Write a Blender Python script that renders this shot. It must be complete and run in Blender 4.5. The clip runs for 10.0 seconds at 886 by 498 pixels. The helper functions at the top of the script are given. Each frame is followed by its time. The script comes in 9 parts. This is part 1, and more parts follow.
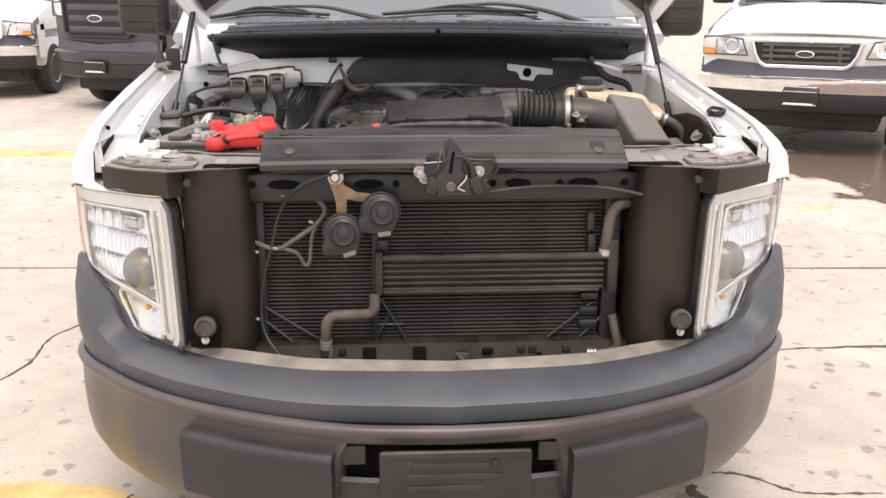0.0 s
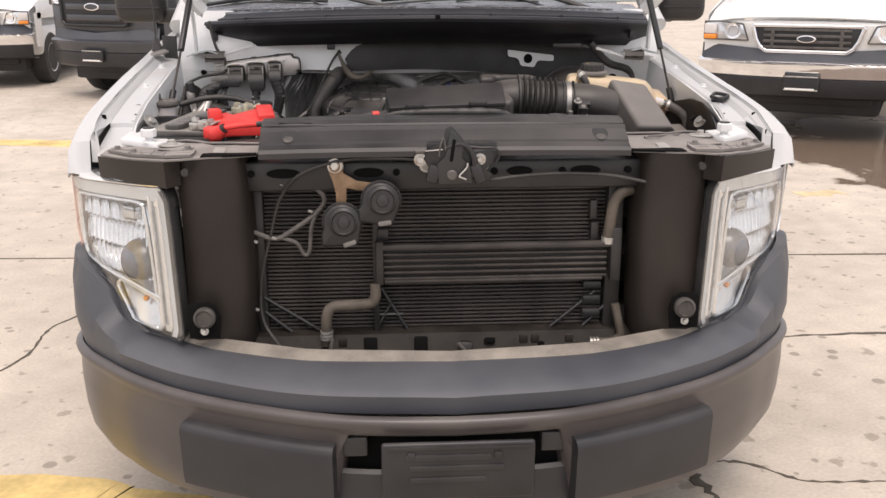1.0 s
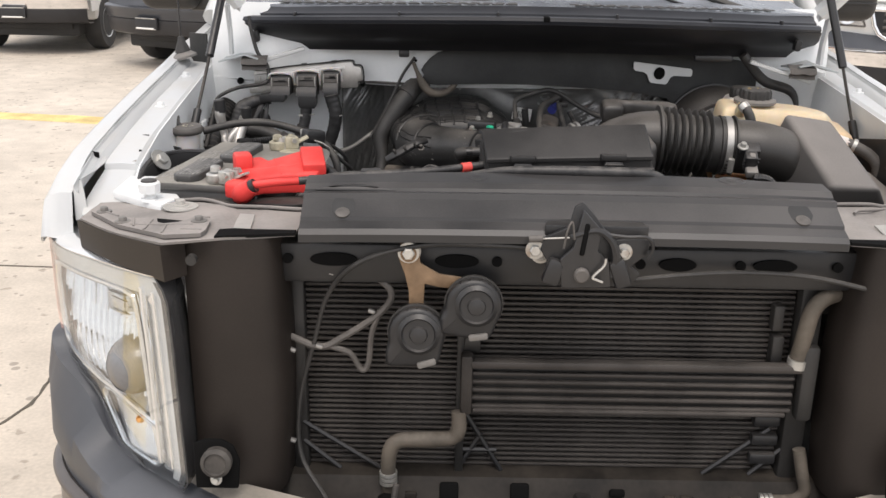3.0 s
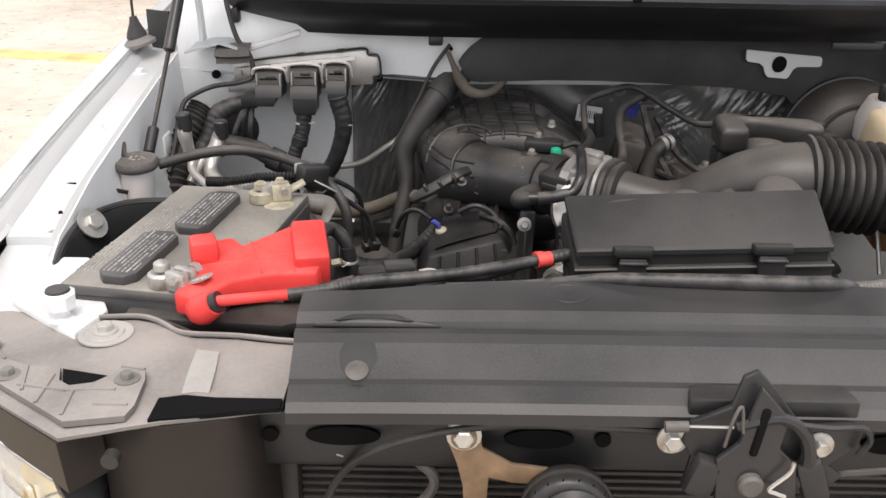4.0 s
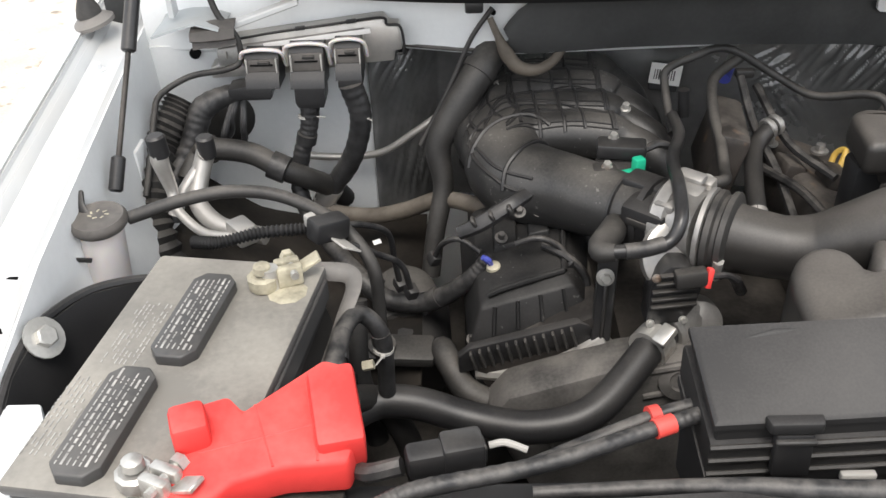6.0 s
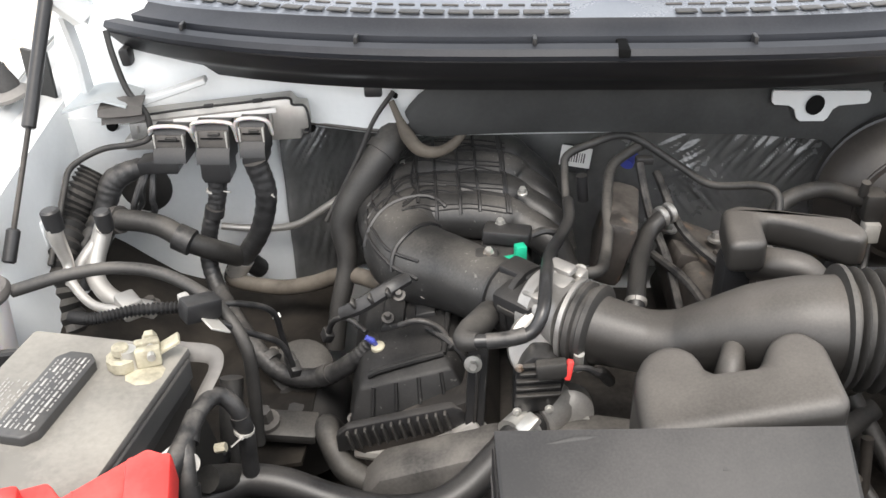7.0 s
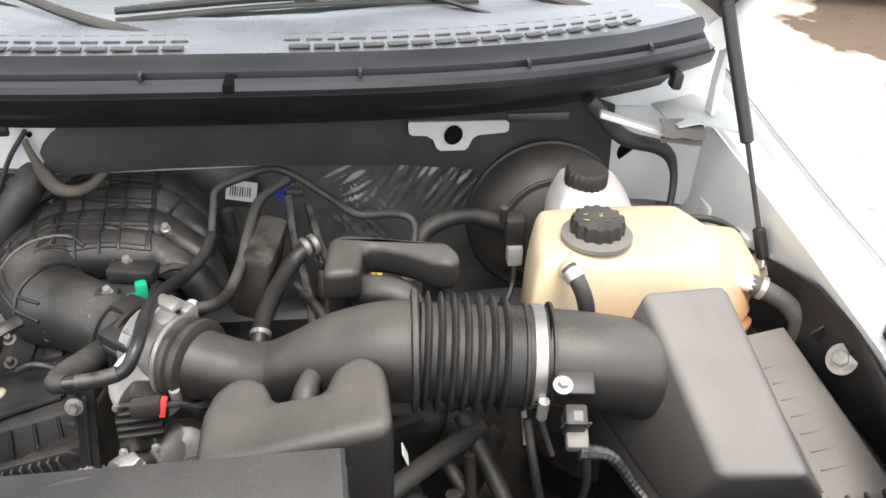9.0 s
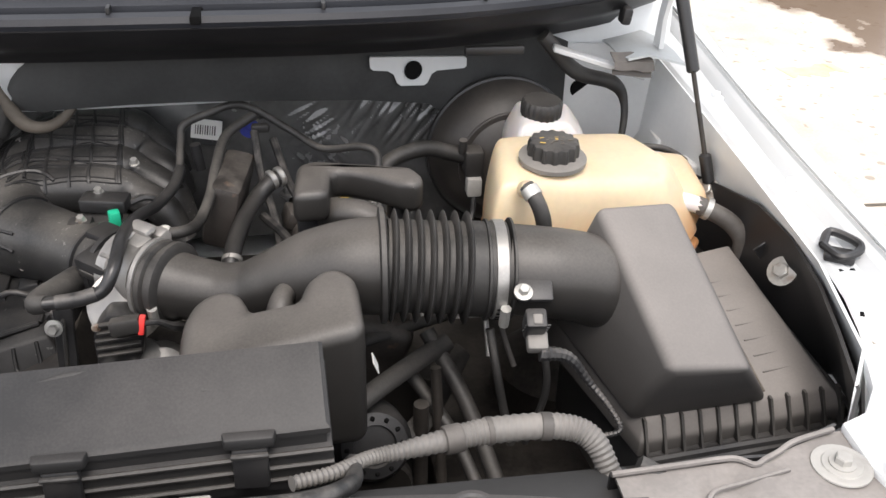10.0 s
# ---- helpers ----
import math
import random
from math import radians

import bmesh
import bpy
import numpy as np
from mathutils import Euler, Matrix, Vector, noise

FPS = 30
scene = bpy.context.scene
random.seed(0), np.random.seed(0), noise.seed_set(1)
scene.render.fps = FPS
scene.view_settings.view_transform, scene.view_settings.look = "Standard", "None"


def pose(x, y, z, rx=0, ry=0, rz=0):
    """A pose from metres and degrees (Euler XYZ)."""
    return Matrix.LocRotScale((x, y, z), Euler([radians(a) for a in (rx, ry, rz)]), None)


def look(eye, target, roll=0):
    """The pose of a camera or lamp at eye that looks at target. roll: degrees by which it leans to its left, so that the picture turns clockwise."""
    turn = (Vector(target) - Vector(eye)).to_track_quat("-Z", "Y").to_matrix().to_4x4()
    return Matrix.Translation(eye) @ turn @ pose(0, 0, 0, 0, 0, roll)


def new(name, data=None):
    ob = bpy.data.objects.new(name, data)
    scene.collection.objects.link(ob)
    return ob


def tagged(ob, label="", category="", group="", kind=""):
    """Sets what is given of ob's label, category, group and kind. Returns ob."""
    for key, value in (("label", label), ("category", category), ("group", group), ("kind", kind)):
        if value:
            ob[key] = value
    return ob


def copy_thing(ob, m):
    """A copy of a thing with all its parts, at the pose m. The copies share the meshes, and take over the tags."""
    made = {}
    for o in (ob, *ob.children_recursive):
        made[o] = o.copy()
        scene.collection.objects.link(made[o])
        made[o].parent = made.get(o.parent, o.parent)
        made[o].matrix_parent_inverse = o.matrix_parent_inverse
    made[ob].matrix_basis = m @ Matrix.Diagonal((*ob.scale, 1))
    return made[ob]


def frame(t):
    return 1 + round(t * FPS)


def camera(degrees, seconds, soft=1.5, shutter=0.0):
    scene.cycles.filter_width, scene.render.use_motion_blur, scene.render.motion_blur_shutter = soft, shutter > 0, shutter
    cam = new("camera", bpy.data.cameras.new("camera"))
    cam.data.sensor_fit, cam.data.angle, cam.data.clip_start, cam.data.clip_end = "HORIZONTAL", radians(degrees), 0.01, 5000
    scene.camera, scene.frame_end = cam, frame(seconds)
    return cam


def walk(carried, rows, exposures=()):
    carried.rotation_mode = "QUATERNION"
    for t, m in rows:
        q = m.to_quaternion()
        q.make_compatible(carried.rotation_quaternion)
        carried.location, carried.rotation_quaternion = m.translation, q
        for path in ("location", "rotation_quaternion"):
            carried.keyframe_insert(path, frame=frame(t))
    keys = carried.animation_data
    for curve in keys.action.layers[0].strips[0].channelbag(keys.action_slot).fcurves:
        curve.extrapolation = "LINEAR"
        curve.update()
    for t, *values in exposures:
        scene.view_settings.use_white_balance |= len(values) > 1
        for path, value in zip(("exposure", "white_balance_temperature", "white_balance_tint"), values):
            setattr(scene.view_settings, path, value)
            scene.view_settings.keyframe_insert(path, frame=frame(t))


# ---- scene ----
cam = camera(50.0, 10.0)
PATH = [
    (0, (-0.154, -2.308, 1.535), (-0.033, -0.384, 1.001), 0.3),
    (0.5, (-0.153, -2.303, 1.528), (-0.036, -0.384, 0.977), 0.4),
    (1, (-0.156, -2.28, 1.531), (-0.035, -0.364, 0.972), 0.0),
    (1.5, (-0.169, -2.224, 1.536), (-0.057, -0.305, 0.986), 0.3),
    (2, (-0.171, -2.034, 1.549), (-0.06, -0.108, 1.022), 1.6),
    (2.5, (-0.163, -1.783, 1.578), (-0.133, 0.145, 1.045), 1.8),
    (2.7, (-0.179, -1.67, 1.582), (-0.18, 0.247, 1.013), 1.3),
    (3.8, (-0.306, -0.918, 1.622), (-0.277, 0.936, 0.871), 0.1),
    (4, (-0.297, -0.788, 1.649), (-0.31, 1.046, 0.853), 0.8),
    (4.5, (-0.321, -0.563, 1.668), (-0.391, 1.2, 0.726), 0.1),
    (5, (-0.374, -0.406, 1.704), (-0.441, 1.264, 0.604), -2.5),
    (5.2, (-0.381, -0.371, 1.712), (-0.437, 1.264, 0.561), -3.3),
    (6.3, (-0.321, -0.305, 1.8), (-0.367, 1.372, 0.713), -1.3),
    (6.5, (-0.288, -0.301, 1.81), (-0.342, 1.389, 0.741), -0.6),
    (7, (-0.154, -0.299, 1.83), (-0.247, 1.41, 0.795), -1.4),
    (7.5, (-0.032, -0.292, 1.829), (-0.111, 1.431, 0.817), -1.5),
    (8, (0.082, -0.277, 1.832), (0.13, 1.46, 0.842), -0.7),
    (8.5, (0.151, -0.283, 1.843), (0.263, 1.464, 0.877), 0.0),
    (9, (0.19, -0.317, 1.835), (0.38, 1.418, 0.857), 1.0),
    (9.5, (0.203, -0.367, 1.815), (0.479, 1.344, 0.819), 1.0),
    (10, (0.167, -0.402, 1.808), (0.449, 1.289, 0.778), 1.6),
]
walk(cam, [(t, look(eye, target, roll)) for t, eye, target, roll in PATH],
     [(0, 0.75, 6700, 17), (1, 0.45, 6750, 17), (2.5, 0.5, 6500, 12), (4, 0.8, 6550, 13), (5, 1.05, 6500, 12), (6.5, 1.2, 6400, 9), (7.5, 1.8, 6450, 10), (8.5, 1.8, 6450, 10), (9, 1.5, 6450, 10), (9.5, 1.22, 6400, 12), (10, 1.15, 6400, 12)])


# ---- daylight: bright thin overcast, soft sun high behind the camera ----
world = bpy.data.worlds.new("sky")
scene.world = world
world.use_nodes = True
wn = world.node_tree.nodes
sky = wn.new("ShaderNodeTexSky")
sky.sky_type = "NISHITA"
sky.sun_disc = False
sky.sun_elevation, sky.sun_rotation = radians(62), radians(200)
sky.air_density, sky.dust_density, sky.ozone_density = 1.0, 6.0, 0.4
wn["Background"].inputs["Strength"].default_value = 0.15
# thin white cloud over the whole sky
cloud = wn.new("ShaderNodeMixRGB")
cloud.inputs["Fac"].default_value = 0.75
cloud.inputs["Color2"].default_value = (6.0, 6.1, 6.2, 1)
world.node_tree.links.new(sky.outputs["Color"], cloud.inputs["Color1"])
world.node_tree.links.new(cloud.outputs["Color"], wn["Background"].inputs["Color"])
sun_data = bpy.data.lights.new("sun", "SUN")
sun_data.energy, sun_data.angle, sun_data.color = 1.0, radians(25), (1.0, 0.95, 0.88)
sun = new("sun", sun_data)
sun.matrix_world = look((0.5, -2.7, 6.0), (0, 0, 0))

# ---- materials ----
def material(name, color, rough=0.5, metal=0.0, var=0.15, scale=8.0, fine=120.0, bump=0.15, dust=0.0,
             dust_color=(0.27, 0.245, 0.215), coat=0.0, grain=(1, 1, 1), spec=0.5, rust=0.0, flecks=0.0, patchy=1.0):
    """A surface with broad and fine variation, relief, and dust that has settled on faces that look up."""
    m = bpy.data.materials.new(name)
    m.use_nodes = True
    nt = m.node_tree
    n, l = nt.nodes, nt.links
    b = n["Principled BSDF"]
    co = n.new("ShaderNodeTexCoord")
    mp = n.new("ShaderNodeMapping")
    mp.inputs["Scale"].default_value = grain
    l.new(co.outputs["Object"], mp.inputs["Vector"])
    big, small = n.new("ShaderNodeTexNoise"), n.new("ShaderNodeTexNoise")
    big.inputs["Scale"].default_value, big.inputs["Detail"].default_value = scale, 5
    small.inputs["Scale"].default_value, small.inputs["Detail"].default_value = fine, 3
    for t in (big, small):
        l.new(mp.outputs["Vector"], t.inputs["Vector"])
    mixn = n.new("ShaderNodeMath")
    mixn.operation = "MULTIPLY_ADD"
    mixn.inputs[1].default_value, mixn.inputs[2].default_value = 0.2, 0.0
    l.new(small.outputs["Fac"], mixn.inputs[0])
    add = n.new("ShaderNodeMath")
    add.operation = "MULTIPLY_ADD"
    add.inputs[1].default_value = 0.8
    l.new(big.outputs["Fac"], add.inputs[0])
    l.new(mixn.outputs[0], add.inputs[2])
    ramp = n.new("ShaderNodeValToRGB")
    lo, hi = 1 - var, 1 + var
    ramp.color_ramp.elements[0].position, ramp.color_ramp.elements[1].position = 0.32, 0.68
    ramp.color_ramp.elements[0].color = (*[min(1, c * lo) for c in color], 1)
    ramp.color_ramp.elements[1].color = (*[min(1, c * hi) for c in color], 1)
    l.new(add.outputs[0], ramp.inputs["Fac"])
    out = ramp.outputs["Color"]
    b.inputs["Roughness"].default_value = rough
    b.inputs["Metallic"].default_value = metal
    b.inputs["Specular IOR Level"].default_value = spec
    b.inputs["Coat Weight"].default_value = coat
    if rust:
        sp = n.new("ShaderNodeTexNoise")
        sp.inputs["Scale"].default_value, sp.inputs["Detail"].default_value = 22, 6
        l.new(co.outputs["Object"], sp.inputs["Vector"])
        rr = n.new("ShaderNodeMapRange")
        rr.inputs["From Min"].default_value, rr.inputs["From Max"].default_value = 0.62 - 0.25 * rust, 0.75 - 0.2 * rust
        l.new(sp.outputs["Fac"], rr.inputs["Value"])
        mx = n.new("ShaderNodeMixRGB")
        mx.inputs["Color2"].default_value = (0.2, 0.12, 0.07, 1)
        l.new(rr.outputs[0], mx.inputs["Fac"])
        l.new(out, mx.inputs["Color1"])
        out = mx.outputs["Color"]
    if flecks:
        # small pale scuffs and splashes
        fk = n.new("ShaderNodeTexNoise")
        fk.inputs["Scale"].default_value, fk.inputs["Detail"].default_value = 150, 3
        area = n.new("ShaderNodeTexNoise")
        area.inputs["Scale"].default_value = 9
        l.new(co.outputs["Object"], fk.inputs["Vector"])
        l.new(co.outputs["Object"], area.inputs["Vector"])
        both = n.new("ShaderNodeMath")
        both.operation = "MULTIPLY_ADD"
        both.inputs[1].default_value = 0.45
        l.new(area.outputs["Fac"], both.inputs[0])
        l.new(fk.outputs["Fac"], both.inputs[2])
        fr = n.new("ShaderNodeMapRange")
        fr.inputs["From Min"].default_value, fr.inputs["From Max"].default_value = 0.90, 0.96
        fr.inputs["To Max"].default_value = flecks
        l.new(both.outputs[0], fr.inputs["Value"])
        mx = n.new("ShaderNodeMixRGB")
        mx.inputs["Color2"].default_value = (0.34, 0.33, 0.31, 1)
        l.new(fr.outputs[0], mx.inputs["Fac"])
        l.new(out, mx.inputs["Color1"])
        out = mx.outputs["Color"]
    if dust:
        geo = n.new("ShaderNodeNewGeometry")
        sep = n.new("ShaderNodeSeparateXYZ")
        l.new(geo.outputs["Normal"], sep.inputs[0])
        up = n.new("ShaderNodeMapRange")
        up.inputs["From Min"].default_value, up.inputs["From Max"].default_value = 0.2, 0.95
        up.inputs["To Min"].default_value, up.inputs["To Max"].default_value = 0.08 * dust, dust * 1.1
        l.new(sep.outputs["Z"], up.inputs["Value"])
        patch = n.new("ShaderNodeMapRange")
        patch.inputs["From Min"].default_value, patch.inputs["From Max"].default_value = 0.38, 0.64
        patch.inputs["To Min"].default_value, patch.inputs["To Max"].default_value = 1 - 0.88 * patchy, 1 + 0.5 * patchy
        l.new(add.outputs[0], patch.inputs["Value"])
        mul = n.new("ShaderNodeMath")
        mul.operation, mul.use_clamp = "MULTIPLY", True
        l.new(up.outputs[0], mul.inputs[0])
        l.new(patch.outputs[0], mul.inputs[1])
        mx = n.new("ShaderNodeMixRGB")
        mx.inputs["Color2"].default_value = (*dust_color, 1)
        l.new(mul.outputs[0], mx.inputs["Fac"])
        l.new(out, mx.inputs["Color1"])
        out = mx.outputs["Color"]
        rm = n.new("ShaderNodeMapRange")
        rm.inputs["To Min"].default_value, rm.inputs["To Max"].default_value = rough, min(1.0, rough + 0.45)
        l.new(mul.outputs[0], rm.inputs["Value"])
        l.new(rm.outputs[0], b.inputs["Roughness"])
    l.new(out, b.inputs["Base Color"])
    if bump:
        bp = n.new("ShaderNodeBump")
        bp.inputs["Strength"].default_value, bp.inputs["Distance"].default_value = bump, 0.002
        l.new(add.outputs[0], bp.inputs["Height"])
        l.new(bp.outputs["Normal"], b.inputs["Normal"])
    return m


def clear_glass(name, tint=(1, 1, 1), rough=0.02, base=0.06):
    """A thin clear pane: straight through, with a Fresnel gloss."""
    m = bpy.data.materials.new(name)
    m.use_nodes = True
    n, l = m.node_tree.nodes, m.node_tree.links
    n.remove(n["Principled BSDF"])
    tr, gl, mx, fr = (n.new("ShaderNode" + k) for k in ("BsdfTransparent", "BsdfGlossy", "MixShader", "LayerWeight"))
    tr.inputs["Color"].default_value = (*tint, 1)
    gl.inputs["Roughness"].default_value = rough
    fr.inputs["Blend"].default_value = 0.5
    pw = n.new("ShaderNodeMath")
    pw.operation = "POWER"
    pw.inputs[1].default_value = 4.0
    l.new(fr.outputs["Facing"], pw.inputs[0])
    ad = n.new("ShaderNodeMath")
    ad.operation, ad.use_clamp = "ADD", True
    ad.inputs[1].default_value = base
    l.new(pw.outputs[0], ad.inputs[0])
    l.new(ad.outputs[0], mx.inputs[0])
    l.new(tr.outputs[0], mx.inputs[1])
    l.new(gl.outputs[0], mx.inputs[2])
    l.new(mx.outputs[0], n["Material Output"].inputs["Surface"])
    return m


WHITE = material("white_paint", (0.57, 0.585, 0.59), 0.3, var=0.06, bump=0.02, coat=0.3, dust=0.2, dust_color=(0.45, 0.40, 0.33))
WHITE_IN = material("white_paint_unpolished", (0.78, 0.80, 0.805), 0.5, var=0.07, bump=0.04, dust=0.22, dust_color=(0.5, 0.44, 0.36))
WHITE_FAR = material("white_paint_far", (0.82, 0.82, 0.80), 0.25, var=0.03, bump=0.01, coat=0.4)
PRIMER = material("grey_primer", (0.42, 0.45, 0.46), 0.55, var=0.12, bump=0.05, dust=0.3)
BLACK = material("black_plastic", (0.017, 0.017, 0.018), 0.4, var=0.3, fine=300, bump=0.12, dust=0.09)
BLACK_DUSTY = material("dusty_black_plastic", (0.024, 0.023, 0.022), 0.5, var=0.25, fine=260, bump=0.15, dust=0.16)
BLACK_GLOSS = material("smooth_black_plastic", (0.022, 0.022, 0.023), 0.28, var=0.2, fine=200, bump=0.05, dust=0.1)
WALL_BLACK = material("black_scuttle_wall", (0.012, 0.012, 0.0135), 0.42, var=0.3, scale=5, fine=200, bump=0.15, dust=0.02, spec=0.3)
BLACK_SOFT = material("black_insulation", (0.038, 0.039, 0.039), 0.65, var=0.3, fine=150, bump=0.3, dust=0.08, spec=0.35)
SCUFFED = material("scuffed_black_plastic", (0.026, 0.026, 0.026), 0.40, var=0.4, scale=9, fine=260, bump=0.3, dust=0.19, flecks=0.35)
PANEL = material("dark_shroud_plastic", (0.022, 0.0175, 0.015), 0.5, var=0.35, scale=4, fine=250, bump=0.1, dust=0.06, spec=0.3)
COVER = material("radiator_cover_plastic", (0.024, 0.0235, 0.024), 0.42, var=0.15, scale=4, fine=400, bump=0.08, dust=0.13, dust_color=(0.27, 0.25, 0.235))
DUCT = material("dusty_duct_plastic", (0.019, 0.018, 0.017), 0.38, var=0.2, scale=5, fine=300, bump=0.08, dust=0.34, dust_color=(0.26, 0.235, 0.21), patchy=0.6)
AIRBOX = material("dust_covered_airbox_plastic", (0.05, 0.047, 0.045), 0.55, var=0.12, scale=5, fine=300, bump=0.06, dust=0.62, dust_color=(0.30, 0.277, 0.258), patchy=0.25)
RUBBER = material("black_rubber", (0.027, 0.026, 0.025), 0.52, var=0.35, scale=14, fine=200, bump=0.3, dust=0.18)
SEAL = material("scuttle_seal_rubber", (0.022, 0.024, 0.030), 0.5, var=0.25, scale=5, fine=260, bump=0.12, dust=0.04, spec=0.4)
WIRE = material("dusty_cable_sheath", (0.085, 0.078, 0.072), 0.55, var=0.25, scale=20, bump=0.15, dust=0.2)
WIRE_DARK = material("grimy_rubber_buffer", (0.05, 0.045, 0.04), 0.7, var=0.5, scale=30, fine=150, bump=0.5, dust=0.06)
DOME = material("grey_bulb_shield", (0.20, 0.20, 0.205), 0.25, metal=0.3, var=0.2, bump=0.02)
SERVO = material("servo_paint", (0.034, 0.03, 0.027), 0.45, var=0.25, scale=6, bump=0.1, dust=0.1)
LOOM = material("loom_tape", (0.024, 0.024, 0.025), 0.42, var=0.45, scale=45, fine=220, bump=0.8, dust=0.2)
BUMPER = material("grey_bumper_plastic", (0.062, 0.067, 0.078), 0.45, var=0.12, scale=3, fine=700, bump=0.12, dust=0.12, dust_color=(0.3, 0.29, 0.28))
BUMPER_LOW = material("brown_grey_bumper_plastic", (0.066, 0.058, 0.056), 0.3, var=0.12, scale=6, fine=700, bump=0.12, dust=0.12)
PAD = material("bumper_pad_plastic", (0.021, 0.021, 0.0235), 0.4, var=0.15, fine=600, bump=0.12, dust=0.05)
LIP = material("dusty_bumper_lip", (0.25, 0.225, 0.19), 0.8, var=0.3, scale=12, fine=150, bump=0.3)
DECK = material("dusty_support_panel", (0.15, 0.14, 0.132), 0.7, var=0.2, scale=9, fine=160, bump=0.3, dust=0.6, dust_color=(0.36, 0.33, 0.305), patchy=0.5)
COND = material("condenser_tube", (0.048, 0.043, 0.040), 0.5, metal=0.1, var=0.45, scale=7, fine=400, bump=0.25, dust=0.12, spec=0.35)
FIN = material("condenser_fins", (0.012, 0.011, 0.0105), 0.6, metal=0.2, var=0.5, scale=6, fine=900, bump=0.4, grain=(3, 3, 0.4))
TRANS_DARK = material("dark_steel", (0.03, 0.026, 0.023), 0.55, metal=0.2, var=0.5, scale=10, fine=120, bump=0.25, dust=0.16)
MUDDY = material("muddy_steel", (0.018, 0.0148, 0.012), 0.6, var=0.6, scale=9, fine=90, bump=0.5, dust=0.05, spec=0.3, dust_color=(0.19, 0.165, 0.135))
STEEL = material("zinc_bolt", (0.5, 0.49, 0.46), 0.4, metal=0.65, var=0.25, fine=200, bump=0.15, rust=0.08)
ALU = material("cast_aluminium", (0.38, 0.37, 0.355), 0.45, metal=0.7, var=0.3, scale=25, fine=300, bump=0.35, dust=0.2)
CASTDARK = material("dirty_casting", (0.10, 0.095, 0.09), 0.6, metal=0.3, var=0.55, scale=14, fine=200, bump=0.4, dust=0.2)
LID = material("fuse_box_lid_plastic", (0.019, 0.0185, 0.0185), 0.5, var=0.18, scale=5, fine=380, bump=0.1, dust=0.10, dust_color=(0.27, 0.25, 0.235), spec=0.38)
CASING = material("oily_black_plastic", (0.013, 0.013, 0.0135), 0.5, var=0.45, scale=12, fine=240, bump=0.3, dust=0.06, flecks=0.25, spec=0.35)
GRIMY = material("grimy_brown_plastic", (0.035, 0.03, 0.027), 0.55, var=0.5, scale=18, fine=150, bump=0.3, dust=0.2, rust=0.05)
ALU_PIPE = material("aluminium_pipe", (0.55, 0.53, 0.5), 0.4, metal=0.7, var=0.2, bump=0.1, dust=0.2)
CHROME = material("chrome", (0.85, 0.85, 0.86), 0.08, metal=1.0, var=0.05, bump=0.01)
CHROME_SOFT = material("lamp_reflector", (0.88, 0.89, 0.90), 0.16, metal=0.9, var=0.05, bump=0.02)
SMOKE = material("smoky_lamp_edge", (0.045, 0.045, 0.046), 0.25, var=0.25, scale=9, bump=0.03, coat=0.3)
PALE_TRIM = material("pale_lamp_trim", (0.74, 0.76, 0.78), 0.26, metal=0.5, var=0.10, scale=6, bump=0.02)
ROSE = material("rose_side_marker", (0.80, 0.45, 0.36), 0.3, var=0.1, scale=8, bump=0.02, coat=0.3)
SILVER = material("silver_lamp_trim", (0.68, 0.7, 0.72), 0.22, metal=0.9, var=0.15, scale=5, bump=0.03)
FOIL = material("heat_shield_foil", (0.25, 0.25, 0.248), 0.27, metal=0.5, var=0.35, scale=7, fine=60, bump=0.3, dust=0.08)
RED = material("red_plastic", (0.72, 0.05, 0.045), 0.55, var=0.1, scale=14, bump=0.12, spec=0.35, dust=0.12, dust_color=(0.6, 0.3, 0.26))
ORANGE = material("red_tape", (0.72, 0.075, 0.06), 0.5, var=0.15, dust=0.1)
GREEN = material("green_clip", (0.02, 0.42, 0.24), 0.4, var=0.1)
YELLOW = material("yellow_plastic", (0.55, 0.36, 0.07), 0.45, var=0.25)
BLUE = material("blue_plastic", (0.08, 0.1, 0.45), 0.4, var=0.1)
CREAM = material("aged_reservoir_plastic", (0.69, 0.565, 0.385), 0.42, var=0.12, scale=6, bump=0.05)
RESW = material("white_reservoir_plastic", (0.70, 0.66, 0.64), 0.4, var=0.05, scale=6, bump=0.04)
for m_, w_ in ((CREAM, 0.35), (RESW, 0.3)):
    b_ = m_.node_tree.nodes["Principled BSDF"]
    b_.inputs["Subsurface Weight"].default_value = w_
    b_.inputs["Subsurface Radius"].default_value = (0.02, 0.012, 0.006)
GREYCAP = material("grey_cap_plastic", (0.16, 0.152, 0.142), 0.5, var=0.2, bump=0.1, dust=0.25)
LTGREY = material("light_grey_plastic", (0.4, 0.39, 0.365), 0.6, var=0.25, scale=12, bump=0.15, dust=0.2)
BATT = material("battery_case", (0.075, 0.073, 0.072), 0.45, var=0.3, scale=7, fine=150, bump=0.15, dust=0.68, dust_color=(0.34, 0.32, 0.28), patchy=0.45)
BATT_SIDE = material("battery_side", (0.05, 0.05, 0.05), 0.5, var=0.2, bump=0.1, dust=0.2)
LABEL = material("dark_label", (0.05, 0.05, 0.05), 0.4, var=0.15, bump=0.03, dust=0.15)
PRINT = material("pale_print", (0.36, 0.35, 0.33), 0.6, var=0.3, scale=60)
PAPER = material("paper_label", (0.8, 0.79, 0.76), 0.6, var=0.05)
CORRODE = material("corroded_clamp", (0.40, 0.37, 0.28), 0.7, metal=0.2, var=0.4, scale=40, fine=200, bump=0.6)
